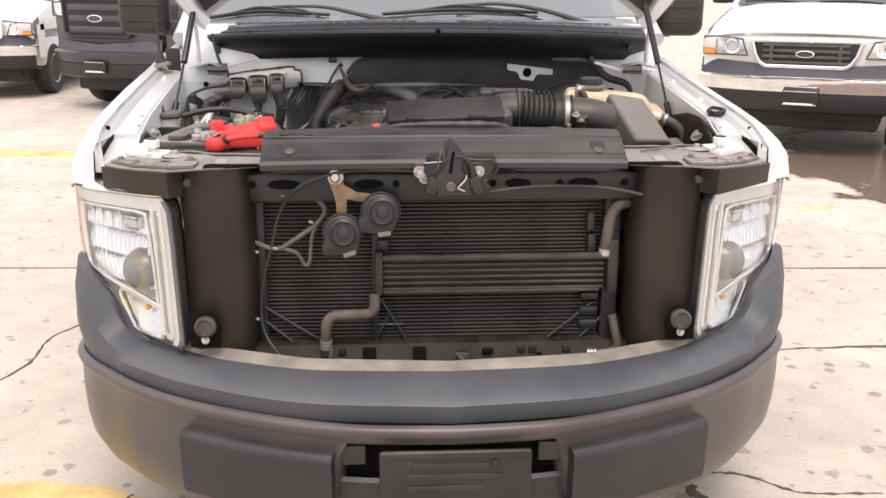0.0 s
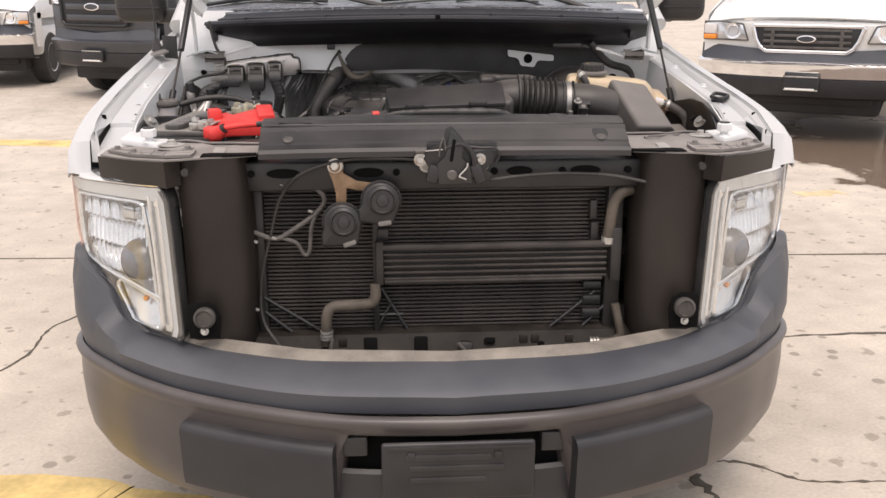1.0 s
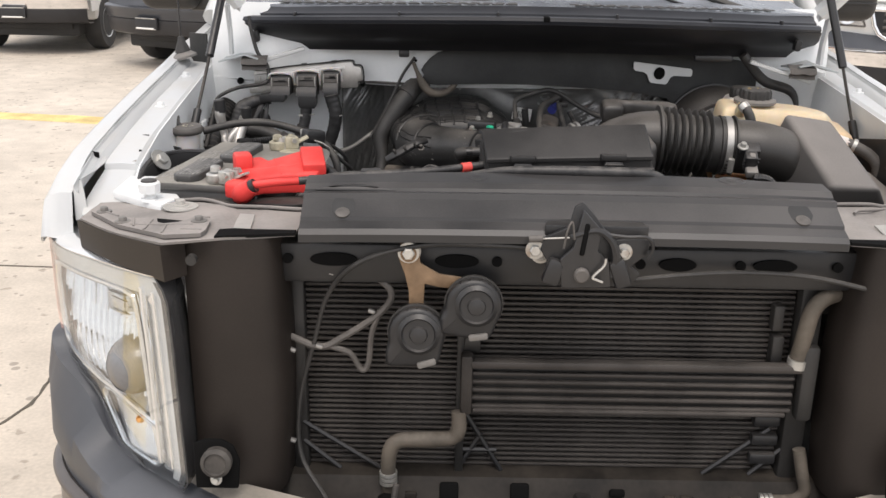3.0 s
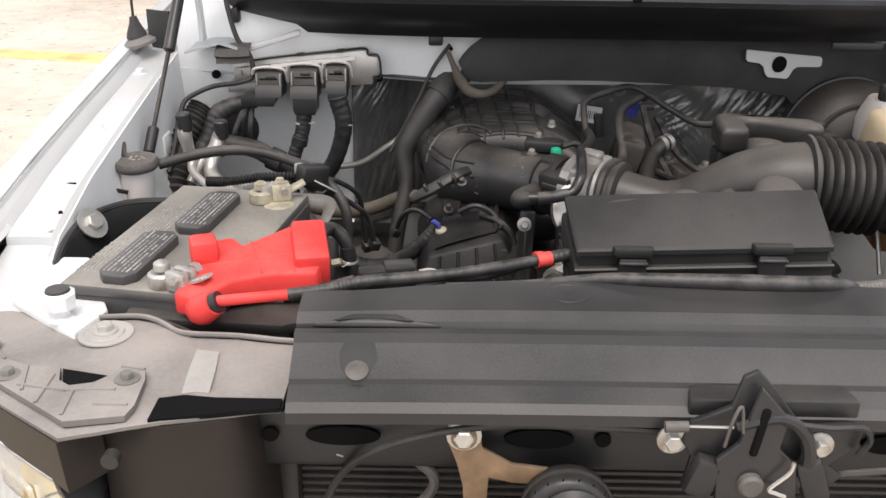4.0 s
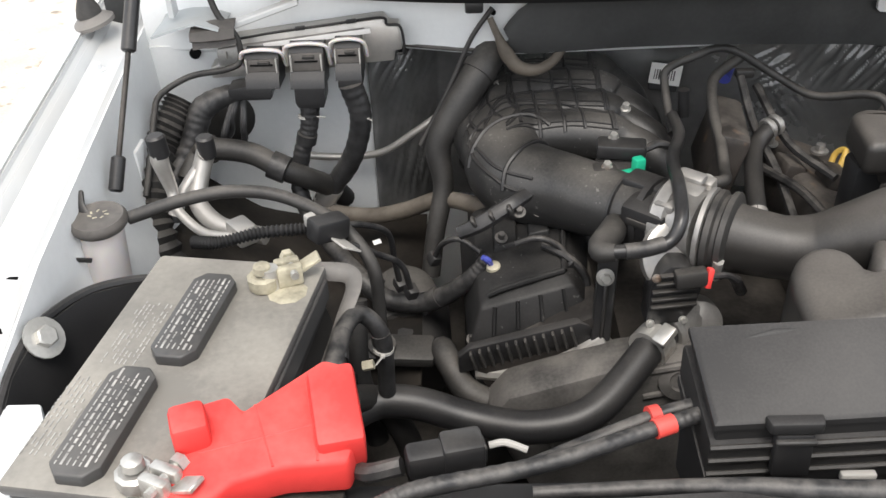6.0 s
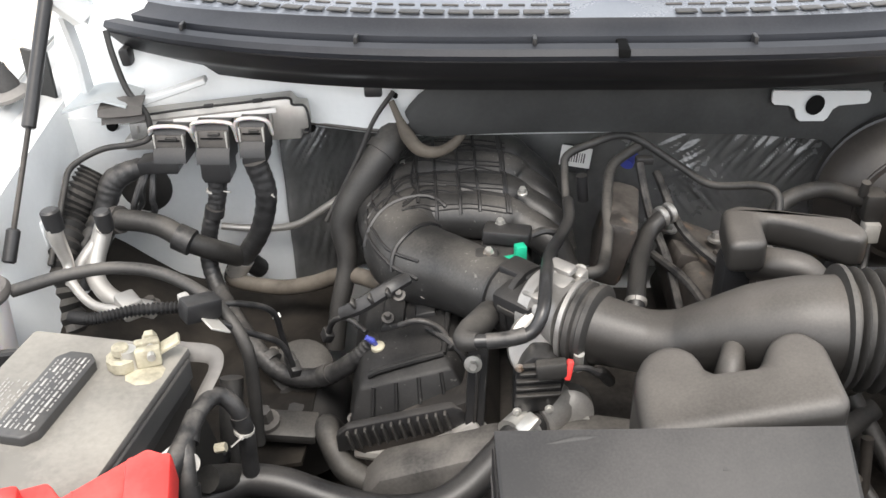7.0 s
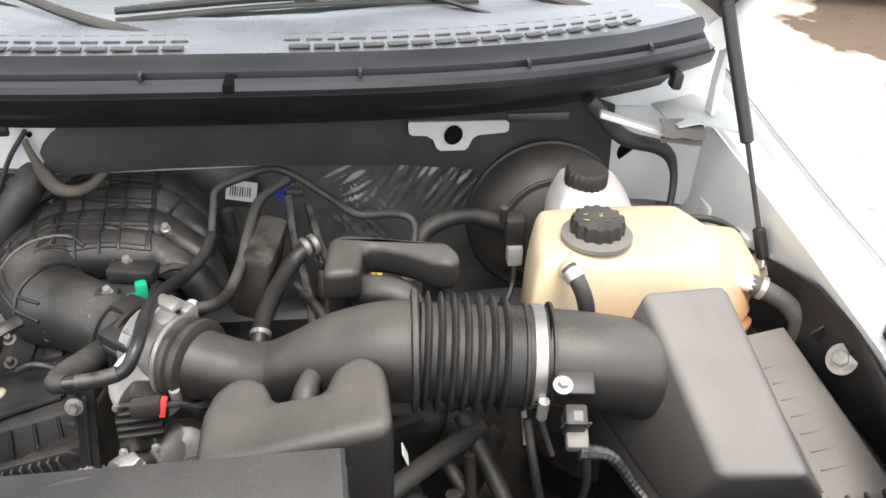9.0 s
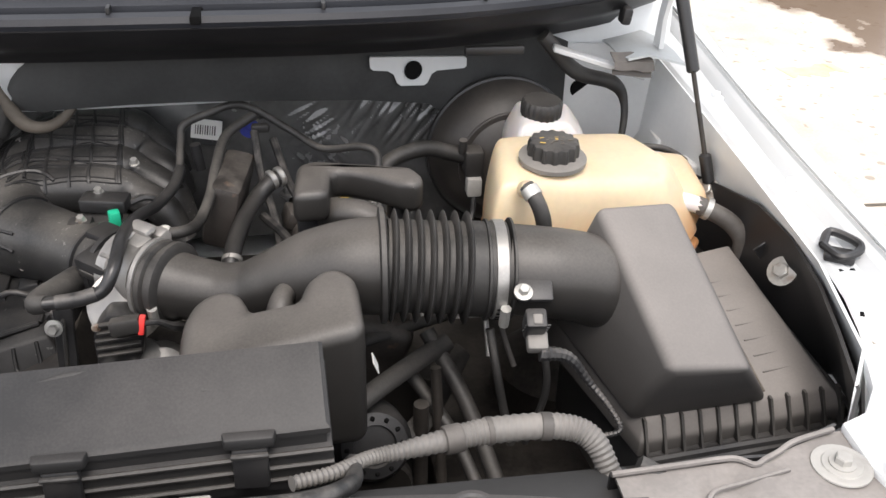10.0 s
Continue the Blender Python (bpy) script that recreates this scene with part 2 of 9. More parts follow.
BROWN = material("brown_bracket", (0.2, 0.13, 0.075), 0.6, metal=0.2, var=0.3, scale=25, bump=0.2, dust=0.2)
HOSE_TAN = material("dusty_hose", (0.095, 0.08, 0.063), 0.7, var=0.3, scale=20, bump=0.2, dust=0.2)
AMBER = material("amber_lens", (0.85, 0.28, 0.03), 0.2, var=0.05, coat=0.5)
LENS = clear_glass("clear_lens", (0.97, 0.98, 0.98))
GLASS = clear_glass("windscreen_glass", (0.55, 0.62, 0.6), 0.03, 0.26)
TYRE = material("tyre_rubber", (0.03, 0.03, 0.03), 0.75, var=0.2, bump=0.2, dust=0.25)
RIM = material("wheel_rim", (0.55, 0.55, 0.55), 0.35, metal=0.7, var=0.1)
DARK_PAINT = material("charcoal_paint", (0.045, 0.048, 0.055), 0.3, var=0.1, coat=0.3, bump=0.02)
GRILLE = material("dark_grille", (0.02, 0.02, 0.022), 0.45, var=0.2)
INTERIOR = material("dark_interior", (0.03, 0.03, 0.03), 0.7)
COWL = material("cowl_plastic", (0.19, 0.205, 0.23), 0.22, var=0.14, fine=300, bump=0.05, dust=0.10)
# near-black colour that stands in for the shade inside holes, slots and gaps
GAP_SHADE = material("gap_shade", (0.006, 0.006, 0.006), 0.9, var=0.1, spec=0.1)


# ---- building tools ----
def catmull(pts, n=8):
    p = [Vector(q) for q in pts]
    p = [2 * p[0] - p[1]] + p + [2 * p[-1] - p[-2]]
    out = []
    for i in range(1, len(p) - 2):
        a, b, c, d = p[i - 1:i + 3]
        for k in range(n):
            t = k / n
            out.append(0.5 * (2 * b + (c - a) * t + (2 * a - 5 * b + 4 * c - d) * t * t + (3 * b - a - 3 * c + d) * t ** 3))
    out.append(p[-2].copy())
    return out


def lerp_list(vals, k):
    """Value at k in 0..1 along a list of values."""
    if not isinstance(vals, (list, tuple)):
        return vals
    s = k * (len(vals) - 1)
    i = min(int(s), len(vals) - 2)
    return vals[i] + (vals[i + 1] - vals[i]) * (s - i)


def skin(bm, rings, closed=True, caps=True):
    """Faces between rings of points."""
    vs = [[bm.verts.new(p) for p in r] for r in rings]
    n = len(vs[0])
    for a, b in zip(vs, vs[1:]):
        for i in range(n if closed else n - 1):
            j = (i + 1) % n
            bm.faces.new((a[i], a[j], b[j], b[i]))
    if caps and closed:
        bm.faces.new(list(reversed(vs[0])))
        bm.faces.new(vs[-1])
    return vs


def tube(pts, r, n=8, seg=12, ribs=0, depth=0.0, bm=None, flat=1.0):
    """A round hose along a smooth line; r: radius or list along it; ribs: number of corrugations of that depth."""
    bm = bm or bmesh.new()
    per = n if not ribs else max(n, int(math.ceil(ribs * 4 / (len(pts) - 1))))
    line = catmull(pts, per)
    rings, ref = [], None
    for i, p in enumerate(line):
        d = (line[min(i + 1, len(line) - 1)] - line[max(i - 1, 0)]).normalized()
        if ref is None:
            ref = d.orthogonal().normalized()
        ref = (ref - d * ref.dot(d)).normalized()
        side = d.cross(ref)
        k = i / (len(line) - 1)
        rad = lerp_list(r, k)
        if ribs:
            rad += depth * math.cos(k * ribs * 2 * math.pi)
        rings.append([p + (ref * math.cos(a) + side * flat * math.sin(a)) * rad for a in (2 * math.pi * j / seg for j in range(seg))])
    skin(bm, rings)
    return bm


def box(c, s, bevel=0.0, seg=2, rot=(0, 0, 0), bm=None, taper=1.0):
    """A block of size s at centre c, with rounded edges; taper: how much smaller its top is."""
    own = bmesh.new()
    bmesh.ops.create_cube(own, size=1.0)
    for v in own.verts:
        k = taper if v.co.z > 0 else 1.0
        v.co = Vector((v.co.x * s[0] * k, v.co.y * s[1] * k, v.co.z * s[2]))
    if bevel:
        bmesh.ops.bevel(own, geom=own.edges[:], offset=bevel, segments=seg, profile=0.5, affect="EDGES")
    own.transform(pose(*c, *rot))
    return merge(bm, own)


def merge(bm, own):
    if bm is None:
        return own
    me = bpy.data.meshes.new("tmp")
    own.to_mesh(me)
    own.free()
    bm.from_mesh(me)
    bpy.data.meshes.remove(me)
    return bm


def rod(a, b, r0, r1=None, seg=16, bevel=0.0, bm=None):
    """A cylinder or cone from a to b."""
    a, b = Vector(a), Vector(b)
    d = b - a
    own = bmesh.new()
    r1 = r0 if r1 is None else r1
    prof = [(r0 - bevel, 0), (r0, bevel), (r1, d.length - bevel), (r1 - bevel, d.length)] if bevel else [(r0, 0), (r1, d.length)]
    q = d.to_track_quat("Z", "Y").to_matrix().to_4x4()
    m = Matrix.Translation(a) @ q
    skin(own, [[m @ Vector((r * math.cos(t), r * math.sin(t), z)) for t in (2 * math.pi * i / seg for i in range(seg))] for r, z in prof])
    return merge(bm, own)


def lathe(prof, at, axis=(0, 0, 1), seg=24, bm=None, wave=0, depth=0.0):
    """A turned body: (radius, height) along the axis from the place at."""
    q = Vector(axis).to_track_quat("Z", "Y").to_matrix().to_4x4()
    m = Matrix.Translation(at) @ q
    own = bmesh.new()
    if wave:
        seg = wave * 4
    def rr(r, i):
        return max(r + (depth if wave and i % 4 < 2 else 0), 0.0005)
    skin(own, [[m @ Vector((rr(r, i) * math.cos(t), rr(r, i) * math.sin(t), z)) for i, t in ((i, 2 * math.pi * i / seg) for i in range(seg))] for r, z in prof])
    return merge(bm, own)


def plate(outline, lo, hi, axis="z", bevel=0.0, bm=None, seg=2):
    """A flat polygon pulled from lo to hi along an axis; outline in the other two axes, in order."""
    own = bmesh.new()
    def put(a, b, v):
        return {"z": (a, b, v), "y": (a, v, b), "x": (v, a, b)}[axis]
    vs = [own.verts.new(put(a, b, lo)) for a, b in outline]
    f = own.faces.new(vs)
    ext = bmesh.ops.extrude_face_region(own, geom=[f])
    d = Vector(put(0, 0, hi - lo))
    bmesh.ops.translate(own, vec=d, verts=[e for e in ext["geom"] if isinstance(e, bmesh.types.BMVert)])
    bmesh.ops.recalc_face_normals(own, faces=own.faces[:])
    if bevel:
        bmesh.ops.bevel(own, geom=own.edges[:], offset=bevel, segments=seg, profile=0.5, affect="EDGES")
    return merge(bm, own)


def sheet(rows, thick=0.003, bm=None, down=None):
    """A thin panel through rows of points, with thickness along its normal, or along the vector down."""
    own = bmesh.new()
    pts = [[Vector(p) for p in r] for r in rows]
    nr, nc = len(pts), len(pts[0])
    off = [[None] * nc for _ in range(nr)]
    for i in range(nr):
        for j in range(nc):
            du = pts[min(i + 1, nr - 1)][j] - pts[max(i - 1, 0)][j]
            dv = pts[i][min(j + 1, nc - 1)] - pts[i][max(j - 1, 0)]
            nrm = du.cross(dv)
            nrm = nrm.normalized() if nrm.length > 1e-9 else Vector((0, 0, 1))
            off[i][j] = pts[i][j] + (Vector(down) if down else nrm * thick)
    a = [[own.verts.new(p) for p in r] for r in pts]
    b = [[own.verts.new(p) for p in r] for r in off]
    for i in range(nr - 1):
        for j in range(nc - 1):
            own.faces.new((a[i][j], a[i][j + 1], a[i + 1][j + 1], a[i + 1][j]))
            own.faces.new((b[i][j], b[i + 1][j], b[i + 1][j + 1], b[i][j + 1]))
    ring = [(0, j) for j in range(nc)] + [(i, nc - 1) for i in range(1, nr)] + [(nr - 1, j) for j in range(nc - 2, -1, -1)] + [(i, 0) for i in range(nr - 2, 0, -1)]
    for (i, j), (k, m) in zip(ring, ring[1:] + ring[:1]):
        own.faces.new((a[i][j], b[i][j], b[k][m], a[k][m]))
    bmesh.ops.recalc_face_normals(own, faces=own.faces[:])
    return merge(bm, own)


def thing(name, at, label, category, group="", kind=""):
    ob = new(name)
    ob.location = at
    ob.empty_display_size = 0.05
    return tagged(ob, label, category, group, kind)


def base_of(ob):
    p = Vector((0, 0, 0))
    while ob:
        p = p + ob.location
        ob = ob.parent
    return p


def part(name, bm, mat, parent=None, label="", angle=40, shadow=True):
    """Links a bmesh, built in world places, as one mesh under a thing or part."""
    if parent is not None:
        bmesh.ops.translate(bm, vec=-base_of(parent), verts=bm.verts[:])
    me = bpy.data.meshes.new(name)
    bmesh.ops.recalc_face_normals(bm, faces=bm.faces[:])
    bm.to_mesh(me)
    bm.free()
    me.materials.append(mat)
    me.polygons.foreach_set("use_smooth", [True] * len(me.polygons))
    me.set_sharp_from_angle(angle=radians(angle))
    ob = new(name, me)
    if parent is not None:
        ob.parent = parent
    if not shadow:
        ob.visible_shadow = False
    if label:
        ob["label"] = label
    return ob


def solo(name, bm, mat, at, label, category, group="", kind="", angle=40):
    """A thing of one mesh, with its origin at the place given."""
    bmesh.ops.translate(bm, vec=-Vector(at), verts=bm.verts[:])
    ob = part(name, bm, mat, angle=angle)
    ob.location = at
    return tagged(ob, label, category, group, kind)


def bolt(at, axis, r, h, mat, parent, name="bolt", label="", washer=1.7):
    bm = lathe([(r * washer, 0), (r * washer, h * 0.25), (r * 1.15, h * 0.3)], at, axis, 16)
    top = Vector(at) + Vector(axis).normalized() * h * 0.28
    lathe([(r, 0), (r, h * 0.6), (r * 0.85, h * 0.72)], top, axis, 6, bm)
    return part(name, bm, mat, parent, label)


# ---- the ground ----
def concrete():
    m = material("concrete", (0.55, 0.485, 0.405), 0.85, var=0.12, scale=1.1, fine=9, bump=0.3)
    n, l = m.node_tree.nodes, m.node_tree.links
    b = n["Principled BSDF"]
    src = b.inputs["Base Color"].links[0].from_socket
    co = n.new("ShaderNodeTexCoord")
    # dark drips and spots
    spot = n.new("ShaderNodeTexNoise")
    spot.inputs["Scale"].default_value, spot.inputs["Detail"].default_value = 11.0, 3
    l.new(co.outputs["Object"], spot.inputs["Vector"])
    r1 = n.new("ShaderNodeMapRange")
    r1.inputs["From Min"].default_value, r1.inputs["From Max"].default_value = 0.635, 0.68
    r1.inputs["To Max"].default_value = 0.5
    l.new(spot.outputs["Fac"], r1.inputs["Value"])
    m1 = n.new("ShaderNodeMixRGB")
    m1.inputs["Color2"].default_value = (0.2, 0.16, 0.12, 1)
    l.new(r1.outputs[0], m1.inputs["Fac"])
    l.new(src, m1.inputs["Color1"])
    # small round oil drips, gathered in patches
    dr = n.new("ShaderNodeTexVoronoi")
    dr.inputs["Scale"].default_value = 8.0
    l.new(co.outputs["Object"], dr.inputs["Vector"])
    pk = n.new("ShaderNodeTexNoise")
    pk.inputs["Scale"].default_value = 1.3
    l.new(co.outputs["Object"], pk.inputs["Vector"])
    dm = n.new("ShaderNodeMath")
    dm.operation = "MULTIPLY_ADD"
    dm.inputs[1].default_value = -0.55
    l.new(pk.outputs["Fac"], dm.inputs[0])
    l.new(dr.outputs["Distance"], dm.inputs[2])
    r3 = n.new("ShaderNodeMapRange")
    r3.inputs["From Min"].default_value, r3.inputs["From Max"].default_value = -0.145, -0.175
    r3.inputs["To Max"].default_value = 0.55
    l.new(dm.outputs[0], r3.inputs["Value"])
    m3 = n.new("ShaderNodeMixRGB")
    m3.inputs["Color2"].default_value = (0.16, 0.135, 0.11, 1)
    l.new(r3.outputs[0], m3.inputs["Fac"])
    l.new(m1.outputs[0], m3.inputs["Color1"])
    # broom-worn mottling and sand grain
    m4 = m3
    for sc_, lo_, hi_ in ((5.0, 0.88, 1.08), (70.0, 0.9, 1.08)):
        tx = n.new("ShaderNodeTexNoise")
        tx.inputs["Scale"].default_value, tx.inputs["Detail"].default_value = sc_, 8
        l.new(co.outputs["Object"], tx.inputs["Vector"])
        mr_ = n.new("ShaderNodeMapRange")
        mr_.inputs["From Min"].default_value, mr_.inputs["From Max"].default_value = 0.3, 0.7
        mr_.inputs["To Min"].default_value, mr_.inputs["To Max"].default_value = lo_, hi_
        l.new(tx.outputs["Fac"], mr_.inputs["Value"])
        nx = n.new("ShaderNodeMixRGB")
        nx.blend_type = "MULTIPLY"
        nx.inputs["Fac"].default_value = 1.0
        l.new(m4.outputs[0], nx.inputs["Color1"])
        l.new(mr_.outputs[0], nx.inputs["Color2"])
        m4 = nx
    # wet brown stain round the drain beside the white pickup
    pos = n.new("ShaderNodeVectorMath")
    pos.operation = "SUBTRACT"
    pos.inputs[1].default_value = (4.95, 5.4, 0)
    l.new(co.outputs["Object"], pos.inputs[0])
    sq = n.new("ShaderNodeMapping")
    sq.inputs["Scale"].default_value = (0.62, 0.4, 1)
    l.new(pos.outputs[0], sq.inputs["Vector"])
    ln = n.new("ShaderNodeVectorMath")
    ln.operation = "LENGTH"
    l.new(sq.outputs[0], ln.inputs[0])
    wob = n.new("ShaderNodeTexNoise")
    wob.inputs["Scale"].default_value, wob.inputs["Detail"].default_value = 1.9, 9
    l.new(co.outputs["Object"], wob.inputs["Vector"])
    ad = n.new("ShaderNodeMath")
    ad.operation = "MULTIPLY_ADD"
    ad.inputs[1].default_value = 1.3
    l.new(wob.outputs["Fac"], ad.inputs[0])
    l.new(ln.outputs["Value"], ad.inputs[2])
    r2 = n.new("ShaderNodeMapRange")
    r2.inputs["From Min"].default_value, r2.inputs["From Max"].default_value = 1.70, 1.62
    r2.inputs["To Max"].default_value = 0.85
    l.new(ad.outputs[0], r2.inputs["Value"])
    m2 = n.new("ShaderNodeMixRGB")
    m2.inputs["Color2"].default_value = (0.13, 0.085, 0.055, 1)
    l.new(r2.outputs[0], m2.inputs["Fac"])
    l.new(m4.outputs[0], m2.inputs["Color1"])
    l.new(m2.outputs[0], b.inputs["Base Color"])
    rr = n.new("ShaderNodeMapRange")
    rr.inputs["To Min"].default_value, rr.inputs["To Max"].default_value = 0.85, 0.08
    l.new(r2.outputs[0], rr.inputs["Value"])
    l.new(rr.outputs[0], b.inputs["Roughness"])
    return m


bm = bmesh.new()
bmesh.ops.create_grid(bm, x_segments=2, y_segments=2, size=300)
tagged(part("ground", bm, concrete()), "pale worn concrete yard with drips and stains", "ground", kind="structure")

CRACK = material("crack_dirt", (0.1, 0.085, 0.065), 0.9, var=0.3, scale=20)
FADED = material("faded_yellow_paint", (0.62, 0.5, 0.3), 0.8, var=0.15, scale=9, fine=60)
LINE_PAINT = material("worn_yellow_paint", (0.68, 0.50, 0.20), 0.75, var=0.3, scale=5, fine=40, bump=0.2)


def strip(name, pts, width, mat, label, rough_edge=0.3, h=0.002):
    """A thin line on the ground with an uneven edge."""
    rnd = random.Random(name + str(pts[0]))
    line = catmull([(x, y, 0) for x, y in pts], 10)
    rows = []
    for i, p in enumerate(line):
        d = (line[min(i + 1, len(line) - 1)] - line[max(i - 1, 0)]).normalized()
        s = Vector((-d.y, d.x, 0))
        j = Vector((rnd.uniform(-1, 1), rnd.uniform(-1, 1), 0)) * width * rough_edge * 0.5
        w = width * (1 + rnd.uniform(-rough_edge, rough_edge))
        rows.append([p + j - s * w / 2 + Vector((0, 0, h)), p + j + s * w / 2 + Vector((0, 0, h))])
    return tagged(part(name, sheet(rows, down=(0, 0, -h - 0.001)), mat), label, "ground marking", kind="structure")


strip("yellow_line", [(-6.5, 7.15), (-3.9, 6.82), (-2.6, 6.6)], 0.3, LINE_PAINT, "worn yellow parking line painted on the concrete", 0.06)
strip("yellow_line", [(-4.0, 0.62), (-1.4, 0.37), (-0.95, 0.26), (-0.3, 0.05)], 0.26, LINE_PAINT, "worn yellow parking line painted on the concrete", 0.05)
strip("yellow_line", [(2.8, 4.2), (3.15, 4.26)], 0.13, FADED, "faded yellow paint mark on the concrete", 0.35)
strip("joint", [(-5.5, 3.05), (-1.6, 2.9), (1.6, 2.75), (6, 2.6)], 0.016, CRACK, "dark joint between concrete slabs", 0.5)
strip("joint", [(1.45, 1.5), (2.0, 1.52), (2.6, 1.5), (6, 1.45)], 0.018, CRACK, "dark joint between concrete slabs", 0.6)
strip("joint", [(-1.5, 2.1), (-1.66, 1.8), (-1.66, 1.46), (-1.9, 0.9), (-2.3, -0.2)], 0.014, CRACK, "dark crack in the concrete", 0.6)
strip("joint", [(0.8, 0.6), (0.79, 0.42), (0.83, 0.2), (0.82, -0.3)], 0.03, CRACK, "dark crack in the concrete", 0.8)
strip("joint", [(0.83, 0.45), (1.0, 0.42), (1.15, 0.3), (1.4, 0.28)], 0.01, CRACK, "thin crack in the concrete", 0.9)

# ---- the pickup with its bonnet up ----
truck = thing("pickup_truck", (0, 1.0, 0), "white pickup truck with raised bonnet and grille removed", "pickup truck")


# outer wings: skin, bright crest, grey gutter, slotted flange
WING_Y = [0.30, 0.345, 0.42, 0.463, 0.57, 0.81, 1.1, 1.31, 1.6, 2.2]
WING_Z = [1.06, 1.09, 1.118, 1.133, 1.160, 1.198, 1.235, 1.262, 1.29, 1.31]
WING = {-1: dict(cout=([0.34, 0.464, 0.583, 0.85, 1.15, 1.6], [0.995, 0.989, 0.981, 0.977, 0.972, 0.98]),
                 cin=([0.33, 0.433, 0.531, 0.754, 1.03, 1.6], [0.946, 0.951, 0.943, 0.938, 0.936, 0.945]),
                 gut=([0.36, 0.388, 0.521, 0.726, 0.963, 1.6], [0.928, 0.926, 0.917, 0.916, 0.914, 0.916]),
                 inn=([0.30, 0.339, 0.521, 0.67, 0.876, 1.1, 1.6], [0.846, 0.850, 0.857, 0.857, 0.859, 0.866, 0.87]), lift=0.018),
        1: dict(cout=([0.33, 0.46, 0.637, 0.723, 0.884, 1.093, 1.6], [1.0, 0.982, 0.955, 0.947, 0.935, 0.925, 0.93]),
                cin=([0.36, 0.468, 0.585, 0.665, 0.739, 0.82, 1.024, 1.6], [0.947, 0.946, 0.927, 0.918, 0.911, 0.905, 0.897, 0.895]),
                gut=([0.36, 0.45, 0.543, 0.602, 0.67, 0.75, 0.846, 1.113, 1.6], [0.918, 0.905, 0.896, 0.892, 0.885, 0.879, 0.875, 0.873, 0.872]),
                inn=([0.30, 0.33, 0.389, 0.463, 0.546, 0.605, 0.692, 0.774, 0.873, 0.978, 1.17, 1.6], [0.73, 0.77, 0.823, 0.847, 0.856, 0.853, 0.850, 0.843, 0.838, 0.832, 0.82, 0.815]), lift=0.006)}


def wing_x(side, line, y):
    return float(np.interp(y, *WING[side][line]))


def crest(y, side=1):
    return float(np.interp(y, WING_Y, WING_Z)) + WING[side]["lift"]


def flange(y, side=1):
    return crest(y, side) - 0.024 - (0.012 if y < 0.443 else 0.0)


for side in (-1, 1):
    nose_y = -0.018 if side < 0 else 0.0
    rows = [[(side * x, y + nose_y, z) for x, y, z in ((1.002, 0.312, 1.0), (1.002, 0.306, 1.005), (0.999, 0.300, 1.012), (0.99, 0.299, 1.013), (0.98, 0.302, 1.01), (0.965, 0.312, 1.004), (0.95, 0.322, 0.998))],
            [(side * x, y + nose_y, z) for x, y, z in ((1.012, 0.36, 1.0), (1.012, 0.352, 1.03), (1.008, 0.346, 1.058), (1.001, 0.341, 1.076), (0.989, 0.338, 1.086), (0.972, 0.338, 1.091), (0.949, 0.342, 1.091))]]
    for y in (0.38, 0.42, 0.463, 0.52, 0.6, 0.7, 0.82, 0.95, 1.1, 1.3, 1.6, 2.05):
        c, co_, ci_ = crest(y, side), wing_x(side, "cout", y), wing_x(side, "cin", y)
        w_ = 1.02 - max(0.0, 0.03 - co_ + 0.97) * 0.3
        rows.append([(side * x, y, z) for x, z in (
            (w_, 1.0 if y < 0.42 else 0.62), (w_ + 0.004, max(1.01, c - 0.2)), (max(w_ - 0.012, co_ + 0.016), c - 0.085), (co_ + 0.010, c - 0.026), (co_, c - 0.007), (co_ * 0.6 + ci_ * 0.4, c + 0.002), (ci_, c))])
    wing = part("front_wing", sheet(rows, 0.004 * side), WHITE, truck)
    # gutter between the crest and the flange, turned down at the nose
    rows = []
    for y in (0.342, 0.36, 0.40, 0.463, 0.55, 0.65, 0.8, 0.95, 1.2, 1.5, 1.75):
        c, fl = crest(y, side), flange(max(y, 0.4431), side)
        ci_, gu_ = wing_x(side, "cin", y), wing_x(side, "gut", y)
        m_ = ci_ * 0.45 + gu_ * 0.55
        rows.append([(side * x, y + (nose_y if y < 0.4 else 0), z) for x, z in ((ci_, c - 0.0005), (ci_ - 0.002, c - 0.008), (m_ + 0.004, c - 0.015), (m_ + 0.001, c - 0.012), (m_ - 0.003, c - 0.017), (gu_ + 0.002, fl - 0.003), (gu_, fl))])
    rows.insert(0, [(side * x, 0.345 + nose_y, 1.035) for x in (0.948, 0.945, 0.938, 0.932, 0.928, 0.922, 0.92)])
    part("wing_gutter", sheet(rows, 0.003 * side), WHITE, truck, "white painted gutter along the wing edge", angle=20)
    def inner(y):
        return wing_x(side, "inn", y)
    # flange in two steps, the front one a little lower
    ys = (0.31, 0.345, 0.38, 0.42, 0.4425, 0.4435, 0.48, 0.53, 0.6, 0.7, 0.83, 0.95, 1.2, 1.5, 1.75)
    rows = [[(side * (wing_x(side, "gut", y) + 0.001), y, flange(y, side)), (side * ((wing_x(side, "gut", y) + inner(y)) / 2), y, flange(y, side) + 0.0015), (side * (inner(y) + 0.006), y, flange(y, side)), (side * inner(y), y, flange(y, side) - 0.005)] for y in ys]
    fl_ob = part("wing_flange", sheet(rows, 0.003 * side), WHITE, truck, "white painted mounting flange with slots", angle=20)
    part("step_gap", box((side * (wing_x(side, "gut", 0.443) - 0.008), 0.446, flange(0.445, side) - 0.006), (0.012, 0.008, 0.016), 0.002), GAP_SHADE, fl_ob)
